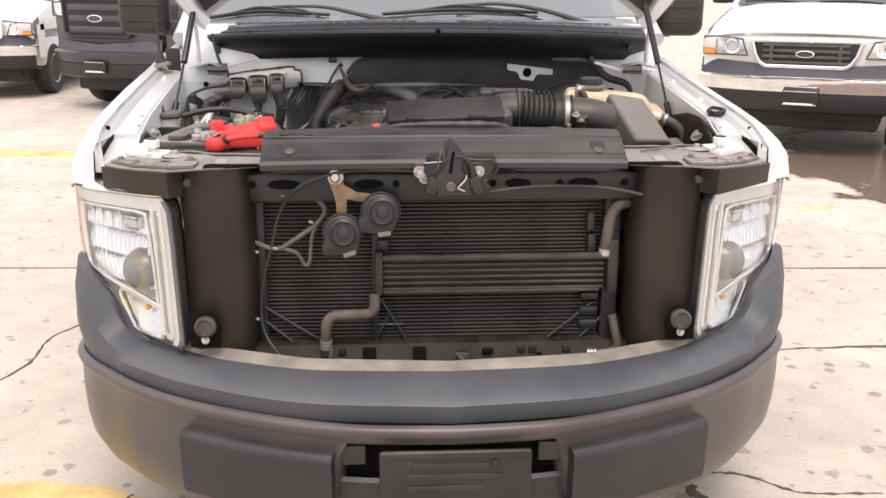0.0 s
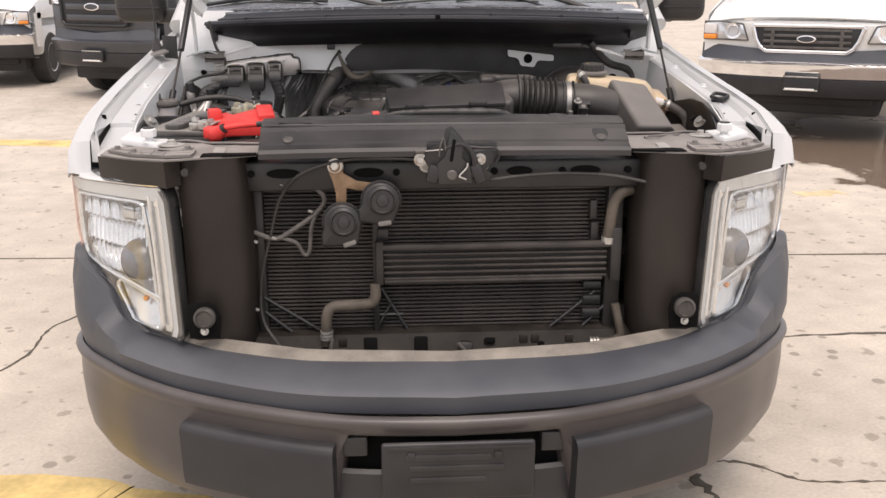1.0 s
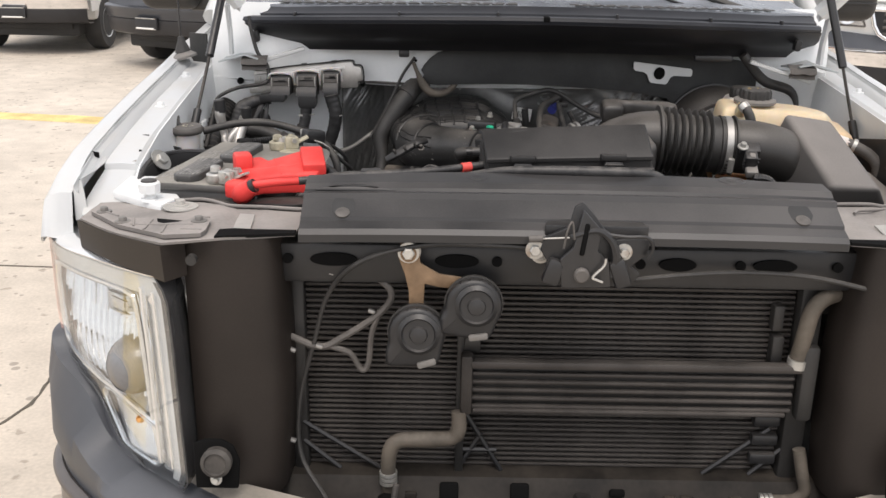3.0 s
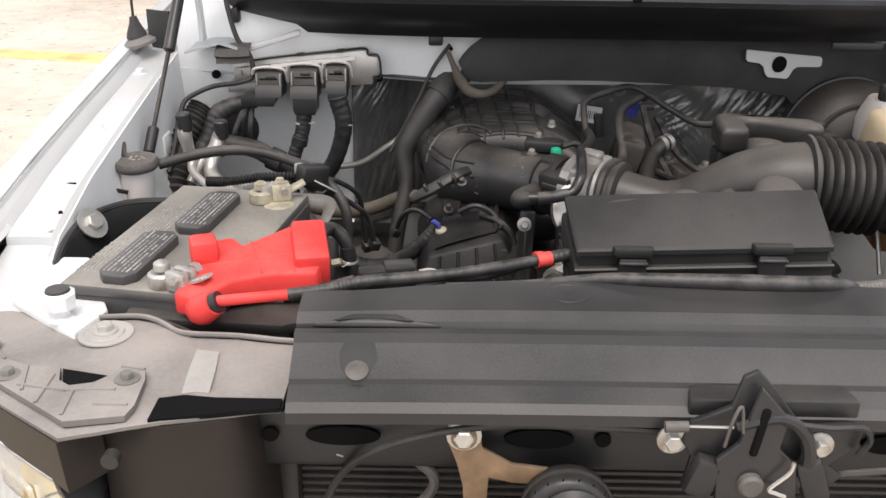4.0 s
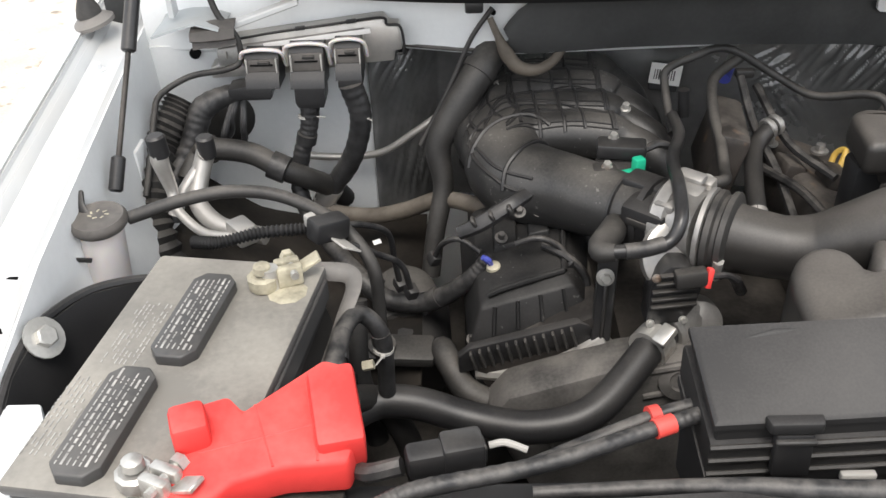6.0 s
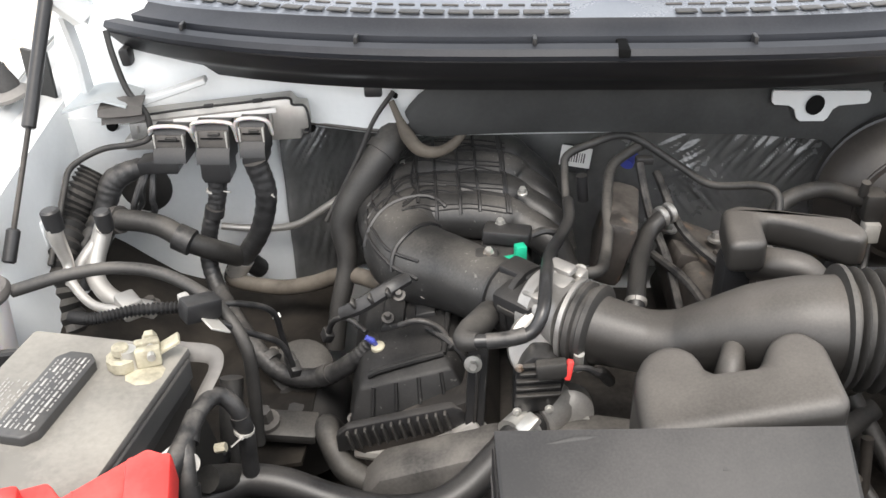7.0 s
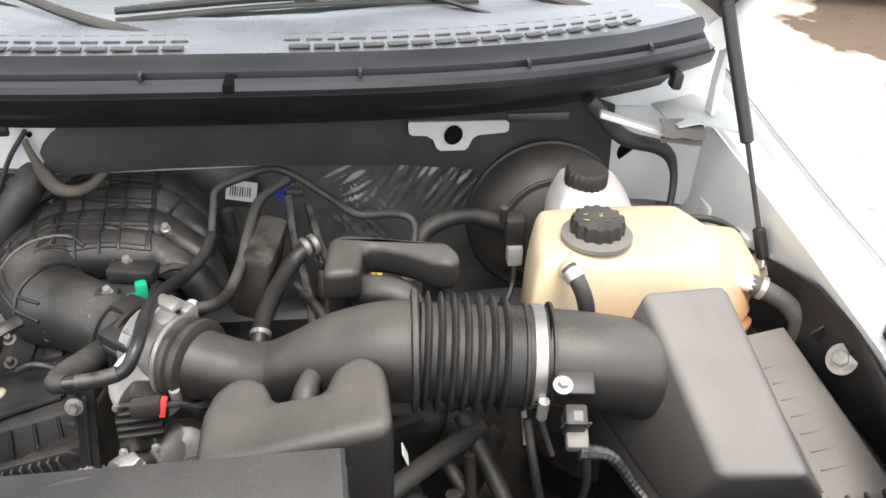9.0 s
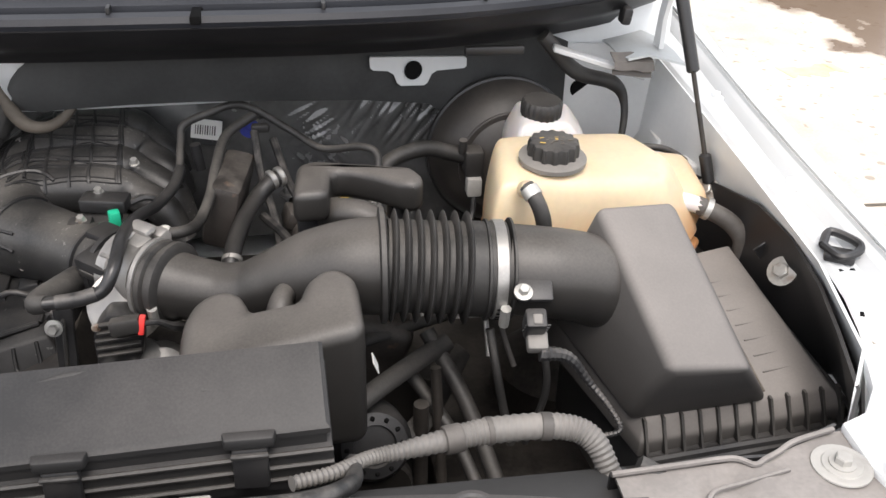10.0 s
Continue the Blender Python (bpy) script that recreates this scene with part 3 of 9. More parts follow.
    part("worn_patch", box((side * (inner(0.46) + 0.028), 0.462, flange(0.462, side) + 0.001), (0.045, 0.022, 0.0022), 0.001, 1, (14, 0, 0)), LIP, fl_ob, "bare tan patch on the flange")
    # slots, holes and bolts in the flange
    for y, w, l_, dx, rz in ((0.508, 0.007, 0.03, 0.012, -side * 20), (0.574, 0.024, 0.006, 0.022, 0), (0.66, 0.006, 0.022, 0.03, 10), (0.82, 0.018, 0.006, 0.016, 0), (0.925, 0.020, 0.006, 0.020, 0), (1.12, 0.008, 0.026, 0.03, 0), (1.3, 0.01, 0.02, 0.03, 0)):
        part("slot", box((side * (inner(y) + dx), y, flange(y, side) + 0.0012), (w, l_, 0.003), 0.001, 1, (8, 0, rz)), GAP_SHADE, fl_ob)
    for y in (0.76, 1.02):
        bolt((side * (inner(y) + 0.035), y, flange(y, side) + 0.002), (0, 0, 1), 0.008, 0.012, WHITE_IN, fl_ob)
    # tears in the gutter at the nose
    for y, a_ in ((0.463, 30), (0.365, 60)):
        part("split", box((side * (wing_x(side, "cin", y) - 0.008), y + nose_y, crest(y, side) - 0.010), (0.02, 0.003, 0.012), 0.001, 1, (0, 0, side * a_)), GAP_SHADE, wing)
    # inner wall below the flange
    rows = []
    for y in (0.28, 0.45, 0.6, 0.8, 1.0, 1.2, 1.4):
        fl = flange(y, side)
        bulge = 0.0 if side < 0 else float(np.interp(y, [0.3, 0.42, 0.5, 0.8, 0.92], [0.0, 0.06, 0.09, 0.09, 0.0]))
        i_ = inner(y)
        rows.append([(side * i_, y, fl - 0.002), (side * (i_ - 0.006 + bulge * 0.3), y, fl - 0.05), (side * (i_ - 0.012 + bulge), y, fl - 0.15), (side * (i_ - 0.035 + bulge), y, fl - 0.2), (side * (i_ - 0.05 + bulge), y, 0.62)])
    wall = part("inner_wing", sheet(rows, 0.004 * side), WHITE_IN, truck, "pale grey inner wing panel")
    for y, z, h in ((0.98, 1.08, 0.07), (1.12, 1.05, 0.1)):
        part("pressing", box((side * (inner(y) - 0.012), y, z), (0.012, 0.05, h), 0.005), WHITE_IN, wall)
    # rear body behind the front wheels
    part("wheel_arch", sheet([[(side * 0.8, y, z), (side * 1.0, y, z)] for y, z in ((0.3, 0.5), (0.42, 0.72), (0.62, 0.86), (0.87, 0.9), (1.12, 0.86), (1.32, 0.72), (1.44, 0.45))], 0.004), INTERIOR, truck)
    for y in (0.88, 4.05):
        w = part("wheel", lathe([(0.20, -0.11), (0.34, -0.115), (0.375, -0.08), (0.38, 0.0), (0.375, 0.08), (0.34, 0.115), (0.20, 0.11)], (side * 0.86, y, 0.38), (1, 0, 0), 36), TYRE, truck, "black road tyre")
        rim = lathe([(0.05, 0.10), (0.14, 0.085), (0.19, 0.1), (0.21, 0.115), (0.21, -0.1), (0.05, -0.1)], (side * 0.86, y, 0.38), (side, 0, 0), 30)
        part("rim", rim, RIM, w, "grey steel rim")

# radio aerial on the passenger wing, and a black sheet as the dark gap behind its flange
aer = thing("radio_aerial", (-0.925, 1.12, 1.25), "black whip aerial on a rubber foot on the wing", "aerial")
part("foot", lathe([(0.034, 0), (0.034, 0.006), (0.026, 0.012), (0.020, 0.016)], (-0.925, 1.12, 1.257), (-0.25, -0.05, 1), 24), GREYCAP, aer, "grey rubber foot")
part("stem", lathe([(0.021, 0.0), (0.018, 0.012), (0.010, 0.030), (0.007, 0.042)], (-0.929, 1.12, 1.272), (-0.1, 0.0, 1), 20), RUBBER, aer)
part("mast", rod((-0.933, 1.12, 1.305), (-0.945, 1.15, 2.05), 0.0028, 0.0018, 10), BLACK_GLOSS, aer)
part("gap_wall", sheet([[(-0.872, 1.155, z), (-0.90, 1.165, z), (-0.925, 1.18, z)] for z in (1.318, 1.28, 1.225)], 0.006), BLACK_SOFT, truck, "black sheet standing in for the dark gap behind the wing flange")
# cab, bed and doors behind the bonnet
cab = [[(s * x, y, z) for s, x, z in ((-1, 1.0, 0.45), (-1, 1.01, 0.9), (-1, 0.985, 1.3), (-1, 0.72, zt), (1, 0.72, zt), (1, 0.985, 1.3), (1, 1.01, 0.9), (1, 1.0, 0.45))] for y, zt in ((2.25, 1.92), (2.6, 1.96), (3.3, 1.95), (3.55, 1.9))]
bm = bmesh.new()
skin(bm, cab)
part("cab", bm, WHITE, truck)
for side in (-1, 1):
    part("door", sheet([[(side * 1.0, 1.9, 0.5), (side * 1.02, 1.9, 0.95), (side * 0.985, 1.9, 1.3)], [(side * 1.0, 2.3, 0.5), (side * 1.02, 2.3, 0.95), (side * 0.985, 2.3, 1.32)]], 0.02 * side), WHITE, truck)
    part("windscreen_pillar", tube([(side * 0.93, 1.5, 1.33), (side * 0.86, 1.9, 1.62), (side * 0.74, 2.27, 1.9)], 0.035, 6), WHITE, truck)
bm = box((0, 4.6, 0.78), (2.0, 2.0, 0.7), 0.04)
part("bed", bm, WHITE, truck)
part("chassis", box((0, 2.6, 0.42), (1.3, 4.6, 0.16), 0.02), INTERIOR, truck)

# windscreen, scuttle and wipers
def bow(x):
    return 0.30 * (abs(x) / 0.78) ** 2


glass_rows = [[(x * k, y0 + bow(x * k) * kb, z) for x in np.linspace(-0.86, 0.86, 13)] for k, y0, z, kb in ((1.0, 1.16, 1.425, 1.0), (0.97, 1.5, 1.62, 0.85), (0.9, 1.86, 1.8, 0.7), (0.82, 2.1, 1.9, 0.6))]
part("windscreen", sheet(glass_rows, 0.005), GLASS, truck, "windscreen that mirrors the white sky", shadow=False)
part("dashboard", box((0, 1.95, 1.22), (1.6, 0.7, 0.3), 0.06), INTERIOR, truck)
part("seat_back", box((0, 2.9, 1.3), (1.5, 0.15, 0.6), 0.06), INTERIOR, truck)
xs = list(np.linspace(-0.82, 0.82, 29))
# rubber lip at the front of the scuttle
def lipy(x):
    return 0.945 + (0.24 * (abs(x) / 0.78) ** 2.6)


def lipz(x):
    return 1.385 - 0.03 * (abs(x) / 0.78) ** 2


rows = [[(x, lipy(x) + dy, lipz(x) + dz) for x in xs] for dy, dz in ((0.0, -0.012), (-0.006, 0.0), (0.0, 0.008), (0.018, 0.010), (0.02, 0.0), (0.034, 0.0), (0.036, 0.014), (0.055, 0.02), (0.066, 0.0305))]
cowl = part("scuttle_seal", sheet(rows, 0.004), SEAL, truck, "ribbed black rubber scuttle seal")
for x in (-0.62, -0.34, -0.09, 0.21, 0.46, 0.68):
    part("seal_clip", box((x, lipy(x) + 0.022, lipz(x) + 0.012), (0.006, 0.02, 0.014), 0.002), BLACK, cowl)
part("seal_joint", box((0.03, lipy(0.03) + 0.015, lipz(0) + 0.004), (0.016, 0.05, 0.013), 0.003), GAP_SHADE, cowl)
# vented grey scuttle panel
rows = [[(x, lipy(x) + dy, lipz(x) + dz + 0.01 * (abs(x) / 0.8) ** 2) for x in xs] for dy, dz in ((0.064, 0.022), (0.0665, 0.0285), (0.10, 0.031), (0.16, 0.036), (0.215, 0.04), (0.26, 0.05))]
scut = part("scuttle_panel", sheet(rows, 0.004), COWL, truck, "grey vented scuttle panel under the windscreen")
for r_, (dy, wy, n_) in enumerate(((0.085, 0.015, 38), (0.118, 0.005, 42), (0.145, 0.004, 42))):
    for x in np.linspace(-0.66, 0.66, n_):
        if abs(x - 0.03) < 0.078:
            continue
        slope = math.degrees(math.atan((lipy(x + 0.01) - lipy(x - 0.01)) / 0.02))
        part("slot", box((x, lipy(x) + dy, lipz(x) + 0.0335 + 0.01 * (abs(x) / 0.8) ** 2), (0.0305 if not r_ else 0.024, wy, 0.003), 0.001, 1, (0, 0, slope)), BATT_SIDE if not r_ else WIRE, scut)


def wiper(arm, blade, link):
    """An arm that rises out of the scuttle, its blade on the glass and a thin link beside the arm."""
    a = part("wiper_arm", tube(arm, [0.006, 0.007, 0.009, 0.013], 8, 8, flat=0.7), BLACK_DUSTY, truck)
    part("wiper_socket", lathe([(0.026, 0), (0.022, 0.004), (0.012, 0.006)], Vector(arm[-1]) + Vector((0, 0, -0.008)), (0, -0.2, 1), 16), GAP_SHADE, a)
    b_ = part("wiper_blade", tube(blade, [0.006, 0.009, 0.006], 8, 8), BLACK, a)
    part("blade_rubber", tube([Vector(p) + Vector((0, -0.004, -0.014)) for p in blade], 0.005, 8, 6, flat=0.5), BLACK_SOFT, b_)
    n_ = Vector(blade[1])
    part("blade_bridge", tube([n_ + (Vector(blade[0]) - n_) * 0.55 + Vector((0, 0, 0.004)), n_ + Vector((0, 0, 0.014)), n_ + (Vector(blade[2]) - n_) * 0.55 + Vector((0, 0, 0.004))], 0.005, 6, 6), BLACK_DUSTY, b_)
    part("wiper_link", tube(link, 0.004, 6, 6), BLACK, a)


wiper([(-0.56, 1.335, 1.458), (-0.373, 1.246, 1.46), (-0.213, 1.152, 1.432), (-0.062, 1.093, 1.404)], [(-0.84, 1.44, 1.410), (-0.60, 1.33, 1.442), (-0.345, 1.195, 1.434)], [(-0.50, 1.29, 1.452), (-0.43, 1.24, 1.445), (-0.35, 1.185, 1.412)])
wiper([(0.115, 1.20, 1.468), (0.276, 1.245, 1.472), (0.45, 1.26, 1.447), (0.665, 1.265, 1.385)], [(-0.155, 1.158, 1.438), (0.115, 1.178, 1.454), (0.41, 1.228, 1.444)], [(0.16, 1.19, 1.46), (0.279, 1.21, 1.453), (0.427, 1.196, 1.415)])

# black wall below the scuttle, then the bulkhead
rows = [[(x, lipy(x) + dy, z + lipz(x) - 1.385) for x in xs] for dy, z in ((0.0, 1.378), (0.012, 1.355), (0.05, 1.336), (0.08, 1.32), (0.092, 1.302))]
drop = part("scuttle_wall", sheet(rows, 0.005), WALL_BLACK, truck, "black plastic wall under the scuttle")
part("wall_bracket", box((0.49, 1.075, 1.285), (0.1, 0.012, 0.016), 0.004), BLACK, drop)
part("wall_bracket", box((-0.33, 1.07, 1.285), (0.028, 0.012, 0.02), 0.004), BLACK, drop)
# upper bulkhead: a lip that stands forward of the recessed lower wall
def lip_face(x):
    return float(np.interp(x, [-0.86, -0.78, -0.45, -0.36, -0.27, 0.0, 0.29, 0.36, 0.46, 0.62, 0.74, 0.86], [1.16, 1.15, 1.15, 1.122, 1.106, 1.116, 1.138, 1.158, 1.195, 1.235, 1.245, 1.25]))


bx = list(np.linspace(-0.86, 0.86, 35))
firewall = part("bulkhead", sheet([[(x, lip_face(x) + dy, z - (0.03 if x > 0.6 and z < 1.25 else 0)) for x in bx] for dy, z in ((0.05, 1.40), (0.004, 1.30), (0.0, 1.25), (0.0, 1.20), (0.006, 1.194), (0.10, 1.19))], 0.004), WHITE_IN, truck, "white painted bulkhead at the back of the engine bay")
def low_wall(x):
    return float(np.interp(x, [-0.86, -0.50, -0.40, -0.36], [1.16, 1.165, 1.25, 1.285])) + 0.006 * math.sin(9 * x)


part("lower_bulkhead", sheet([[(x, low_wall(x), z) for x in bx] for z in (1.205, 1.10, 0.9, 0.55)], 0.004), WHITE_IN, firewall, "recessed lower bulkhead panel")
part("edge_fold", tube([(x, lip_face(x) - 0.002, 1.199) for x in np.linspace(-0.52, -0.26, 8)], 0.004, 3, 8), WIRE, firewall, "dull folded edge")
# black insulation mat over the lip, with a rounded corner
mx_ = [-0.276, -0.27, -0.258, -0.24, -0.20, -0.1, 0.0, 0.1, 0.2, 0.27, 0.33, 0.39, 0.42, 0.46, 0.54, 0.62, 0.655]
mt_ = [1.236, 1.25, 1.268, 1.284, 1.298, 1.304, 1.304, 1.304, 1.304, 1.303, 1.301, 1.298, 1.293, 1.287, 1.275, 1.262, 1.247]
ml_ = [1.222, 1.212, 1.206, 1.203, 1.205, 1.208, 1.206, 1.201, 1.196, 1.191, 1.18, 1.168, 1.14, 1.09, 1.05, 1.05, 1.06]
rows = [[(x, lip_face(x) - 0.012 - 0.006 * math.sin(math.pi * k) + 0.003 * noise.noise(Vector((x * 9, k * 3, 5))), a * (1 - k) + b * k) for x, a, b in zip(mx_, mt_, ml_)] for k in (0, 0.08, 0.25, 0.5, 0.75, 0.92, 1)]
part("insulation_mat", sheet(rows, 0.010), BLACK_SOFT, truck, "black bulkhead insulation mat with a rounded corner")
def on_lip(x, z, out):
    return (x, lip_face(x) - out, z + 0.011 - 0.14 * (x - 0.285))


tab_line = [(0.288, 1.259), (0.455, 1.259), (0.46, 1.255), (0.46, 1.242), (0.455, 1.238), (0.405, 1.235), (0.395, 1.229), (0.388, 1.214), (0.382, 1.209), (0.34, 1.209), (0.333, 1.214), (0.327, 1.229), (0.317, 1.235), (0.292, 1.236), (0.287, 1.240), (0.286, 1.255)]
bm = bmesh.new()
skin(bm, [[on_lip(x, z, d) for x, z in tab_line] for d in (0.030, 0.036)])
tab = part("white_bracket", bm, WHITE, firewall, "white steel bracket with a hole")
h_ = Vector(on_lip(0.361, 1.237, 0.0355))
part("hole", rod(h_, h_ + Vector((0.0008, -0.0025, 0)), 0.0165), GAP_SHADE, tab)
for x, z, r_ in ((-0.783, 1.194, 0.009), (-0.446, 1.19, 0.0065), (-0.30, 1.262, 0.004)):
    part("hole", rod((x, lip_face(x), z), (x, lip_face(x) - 0.008, z), r_), GAP_SHADE, firewall)
# crumpled foil shield in the recess: a loose drape with patches of sharp creases
CREASED = ((0.36, 1.10, 0.085, 0.05, 35, 1.0), (0.185, 1.09, 0.035, 0.04, 60, 0.8), (0.06, 1.17, 0.06, 0.02, 85, 0.6), (-0.455, 1.16, 0.04, 0.05, 30, 1.0), (-0.43, 0.98, 0.05, 0.09, 12, 0.7), (0.22, 1.03, 0.05, 0.04, -40, 0.6))


def foil_y(x, z):
    y = min(1.245, low_wall(x) - 0.014) - 0.010 * noise.noise(Vector((x * 5, z * 6, 1))) - 0.005 * noise.noise(Vector((x * 14 + z * 9, z * 12, 4)))
    for cx, cz, sx, sz, lean, k in CREASED:
        w_ = math.exp(-((x - cx) / sx) ** 2 - ((z - cz) / sz) ** 2)
        if w_ > 0.03:
            a = radians(lean)
            across = (x - cx) * math.cos(a) - (z - cz) * math.sin(a)
            along_ = (x - cx) * math.sin(a) + (z - cz) * math.cos(a)
            y -= w_ * k * 0.020 * abs(noise.noise(Vector((across * 95, along_ * 12, cx * 9)))) ** 0.7
    return y


part("foil_shield", sheet([[(x, foil_y(x, z), z) for x in np.linspace(-0.505, 0.52, 320)] for z in np.linspace(1.203, 0.86, 90)], 0.001), FOIL, truck, "crumpled silver foil heat shield", angle=75)
# pale reinforcement beams from the bulkhead corners
for side in (-1, 1):
    part("brace", box((side * 0.68, 1.10, 1.265 - (0.0 if side < 0 else 0.015)), (0.17, 0.022, 0.010), 0.002, 1, (0, side * 17, side * -6)), WHITE, truck)
    part("corner_panel", sheet([[(side * 0.655, 1.235, z), (side * 0.74, 1.225, z), (side * 0.835, 1.18, z)] for z in (1.24, 1.16, 1.06)], 0.006 * side), WHITE_IN, truck)
    part("hinge_plinth", sheet([[(side * x, y, z + 0.006 * noise.noise(Vector((x * 40, y * 40, side)))) for x, y, z in ((0.715, y_, 1.262 - 0.1 * (y_ - 1.1)), (0.75, y_, 1.272 - 0.1 * (y_ - 1.1)), (0.785, y_, 1.268), (0.82, y_, 1.258))] for y_ in (1.055, 1.085, 1.12, 1.16, 1.2)], 0.004 * side), PRIMER, truck, "dusty creased hinge mount")
    part("plinth_edge", sheet([[(side * (0.695 + 0.016 * i), 1.062 - 0.004 * i + dy, zz + 0.004 * noise.noise(Vector((i * 1.7, zz * 90, side)))) for i in range(5)] for dy, zz in ((0.03, 1.268), (0.004, 1.262), (0.0, 1.252), (0.012, 1.246), (0.008, 1.236))], 0.003 * side), WIRE, truck, "bent dusty bracket edge")
    part("seal_end", box((side * 0.735, 1.15, 1.315), (0.018, 0.03, 0.03), 0.006, 2, (0, side * 8, 0)), BLACK, truck, "black rubber seal end")
    part("hinge", sheet([[(side * 0.792, 1.10, 1.27), (side * 0.792, 1.13, 1.27)], [(side * 0.792, 1.10, 1.32), (side * 0.792, 1.122, 1.33)], [(side * 0.792, 1.075, 1.40), (side * 0.792, 1.10, 1.41)]], 0.008), WHITE, truck, "white steel bonnet hinge")
part("hole", rod((0.692, 1.232, 1.153), (0.692, 1.2245, 1.152), 0.020), GAP_SHADE, firewall)

# raised bonnet
OPEN = radians(60)


def hood_pt(u, k, drop_=0.0):
    """u: across -1..1; k: 0 at the back edge, 1 at the front."""
    s0, s1 = 0.21 * (1 - abs(u) ** 3.2), 1.22 - 0.1 * abs(u) ** 3
    s = s0 + (s1 - s0) * k
    wd = 0.765 + 0.165 * min(1, s / 0.3) ** 0.7
    crown = 0.05 * (1 - u * u) - drop_
    y, z = 1.12 - s * math.cos(OPEN), 1.395 + s * math.sin(OPEN)
    return (u * wd, y + crown * math.sin(OPEN), z + crown * math.cos(OPEN))


us = [-1, -0.97, -0.9, -0.75, -0.5, -0.25, 0, 0.25, 0.5, 0.75, 0.9, 0.97, 1]
ks = [0, 0.03, 0.1, 0.25, 0.5, 0.75, 0.95, 1]
hood = part("bonnet", sheet([[hood_pt(u, k) for u in us] for k in ks], down=(0, -0.025 * math.sin(OPEN), -0.025 * math.cos(OPEN))), WHITE, truck, "white bonnet propped wide open")
part("bonnet_liner", sheet([[hood_pt(u * 0.905, 0.022 + 0.92 * k, 0.034) for u in us] for k in ks], down=(0, -0.012 * math.sin(OPEN), -0.012 * math.cos(OPEN))), BLACK_SOFT, hood, "black felt liner under the bonnet")
for side in (-1, 1):
    part("bonnet_rim", tube([hood_pt(side * 0.955, k, 0.032) for k in (0.0, 0.06, 0.15, 0.3, 0.6, 0.95)], 0.024, 6, 8), WHITE_IN, hood)
# gas struts
for a, m_, b_ in (((-0.83, 0.828, 1.144), (-0.812, 0.93, 1.285), (-0.79, 1.06, 1.47)), ((0.82, 0.911, 1.127), (0.79, 0.96, 1.28), (0.75, 1.03, 1.48))):
    st = part("gas_strut", rod(m_, b_, 0.0105, bevel=0.003), BLACK_GLOSS, truck, "black gas strut that holds up the bonnet")
    part("strut_rod", rod(a, m_, 0.004), TRANS_DARK, st)
    d = (Vector(m_) - Vector(a)).normalized()
    part("ball_socket", rod(Vector(a) - d * 0.02, Vector(a) + d * 0.03, 0.010, bevel=0.003), BLACK, st)

# door mirrors
for side in (-1, 1):
    mx = side * (1.13 if side < 0 else 1.10)
    mir = part("door_mirror", box((mx, 1.78, 1.445), (0.20, 0.12, 0.22), 0.045, 4), BLACK_DUSTY, truck, "black door mirror")
    part("mirror_arm", box((side * 1.0, 1.8, 1.36), (0.16, 0.06, 0.06), 0.015), BLACK_DUSTY, mir)
    for z in (1.455, 1.395):
        part("trim_line", box((mx, 1.717, z), (0.17, 0.006, 0.006), 0.002), BLACK_GLOSS, mir)

# ---- front bumper ----
PLAN = [(0, -0.30), (0.15, -0.292), (0.28, -0.272), (0.45, -0.215), (0.65, -0.118), (0.80, -0.005), (0.90, 0.10), (0.97, 0.185), (1.015, 0.27), (1.032, 0.36), (1.036, 0.55), (1.036, 0.72)]


def askew(p):
    """The bumper sits a little forward and out on the passenger side."""
    k = min(1.0, p.x * p.x)
    return Vector((p.x - 0.008 * k, p.y - 0.006 * k, p.z))


def plan_line(pts, n=5):
    right = catmull([(x, y, 0) for x, y in pts], n)
    return [askew(Vector((-p.x, p.y, 0))) for p in reversed(right[1:])] + right


def along(line, prof):
    """Rings of a profile of (inward, z) swept along a plan line."""
    rows = []
    for i, p in enumerate(line):
        d = (line[min(i + 1, len(line) - 1)] - line[max(i - 1, 0)]).normalized()
        s = Vector((-d.y, d.x, 0))
        rows.append([p + s * o + Vector((0, 0, z)) for o, z in (prof(p.x) if callable(prof) else prof)])
    return rows


bumper = part("front_bumper", sheet(along(plan_line(PLAN), lambda x: [
    (0.07, 0.524), (0.040, 0.526), (0.030, 0.530), (0.024, 0.539), (0.016, 0.545), (0.007, 0.543), (-0.001, 0.537), (-0.003, 0.529), (0.002, 0.515), (0.008, 0.50)] +
    ([(0.012, 0.497), (0.03, 0.494), (0.06, 0.494), (0.08, 0.494)] if abs(x) < 0.262 else [(0.006, 0.44), (0.01, 0.36), (0.02, 0.30), (0.05, 0.24)])), 0.004), BUMPER_LOW, truck, "brown-grey plastic bumper with a bright crease")
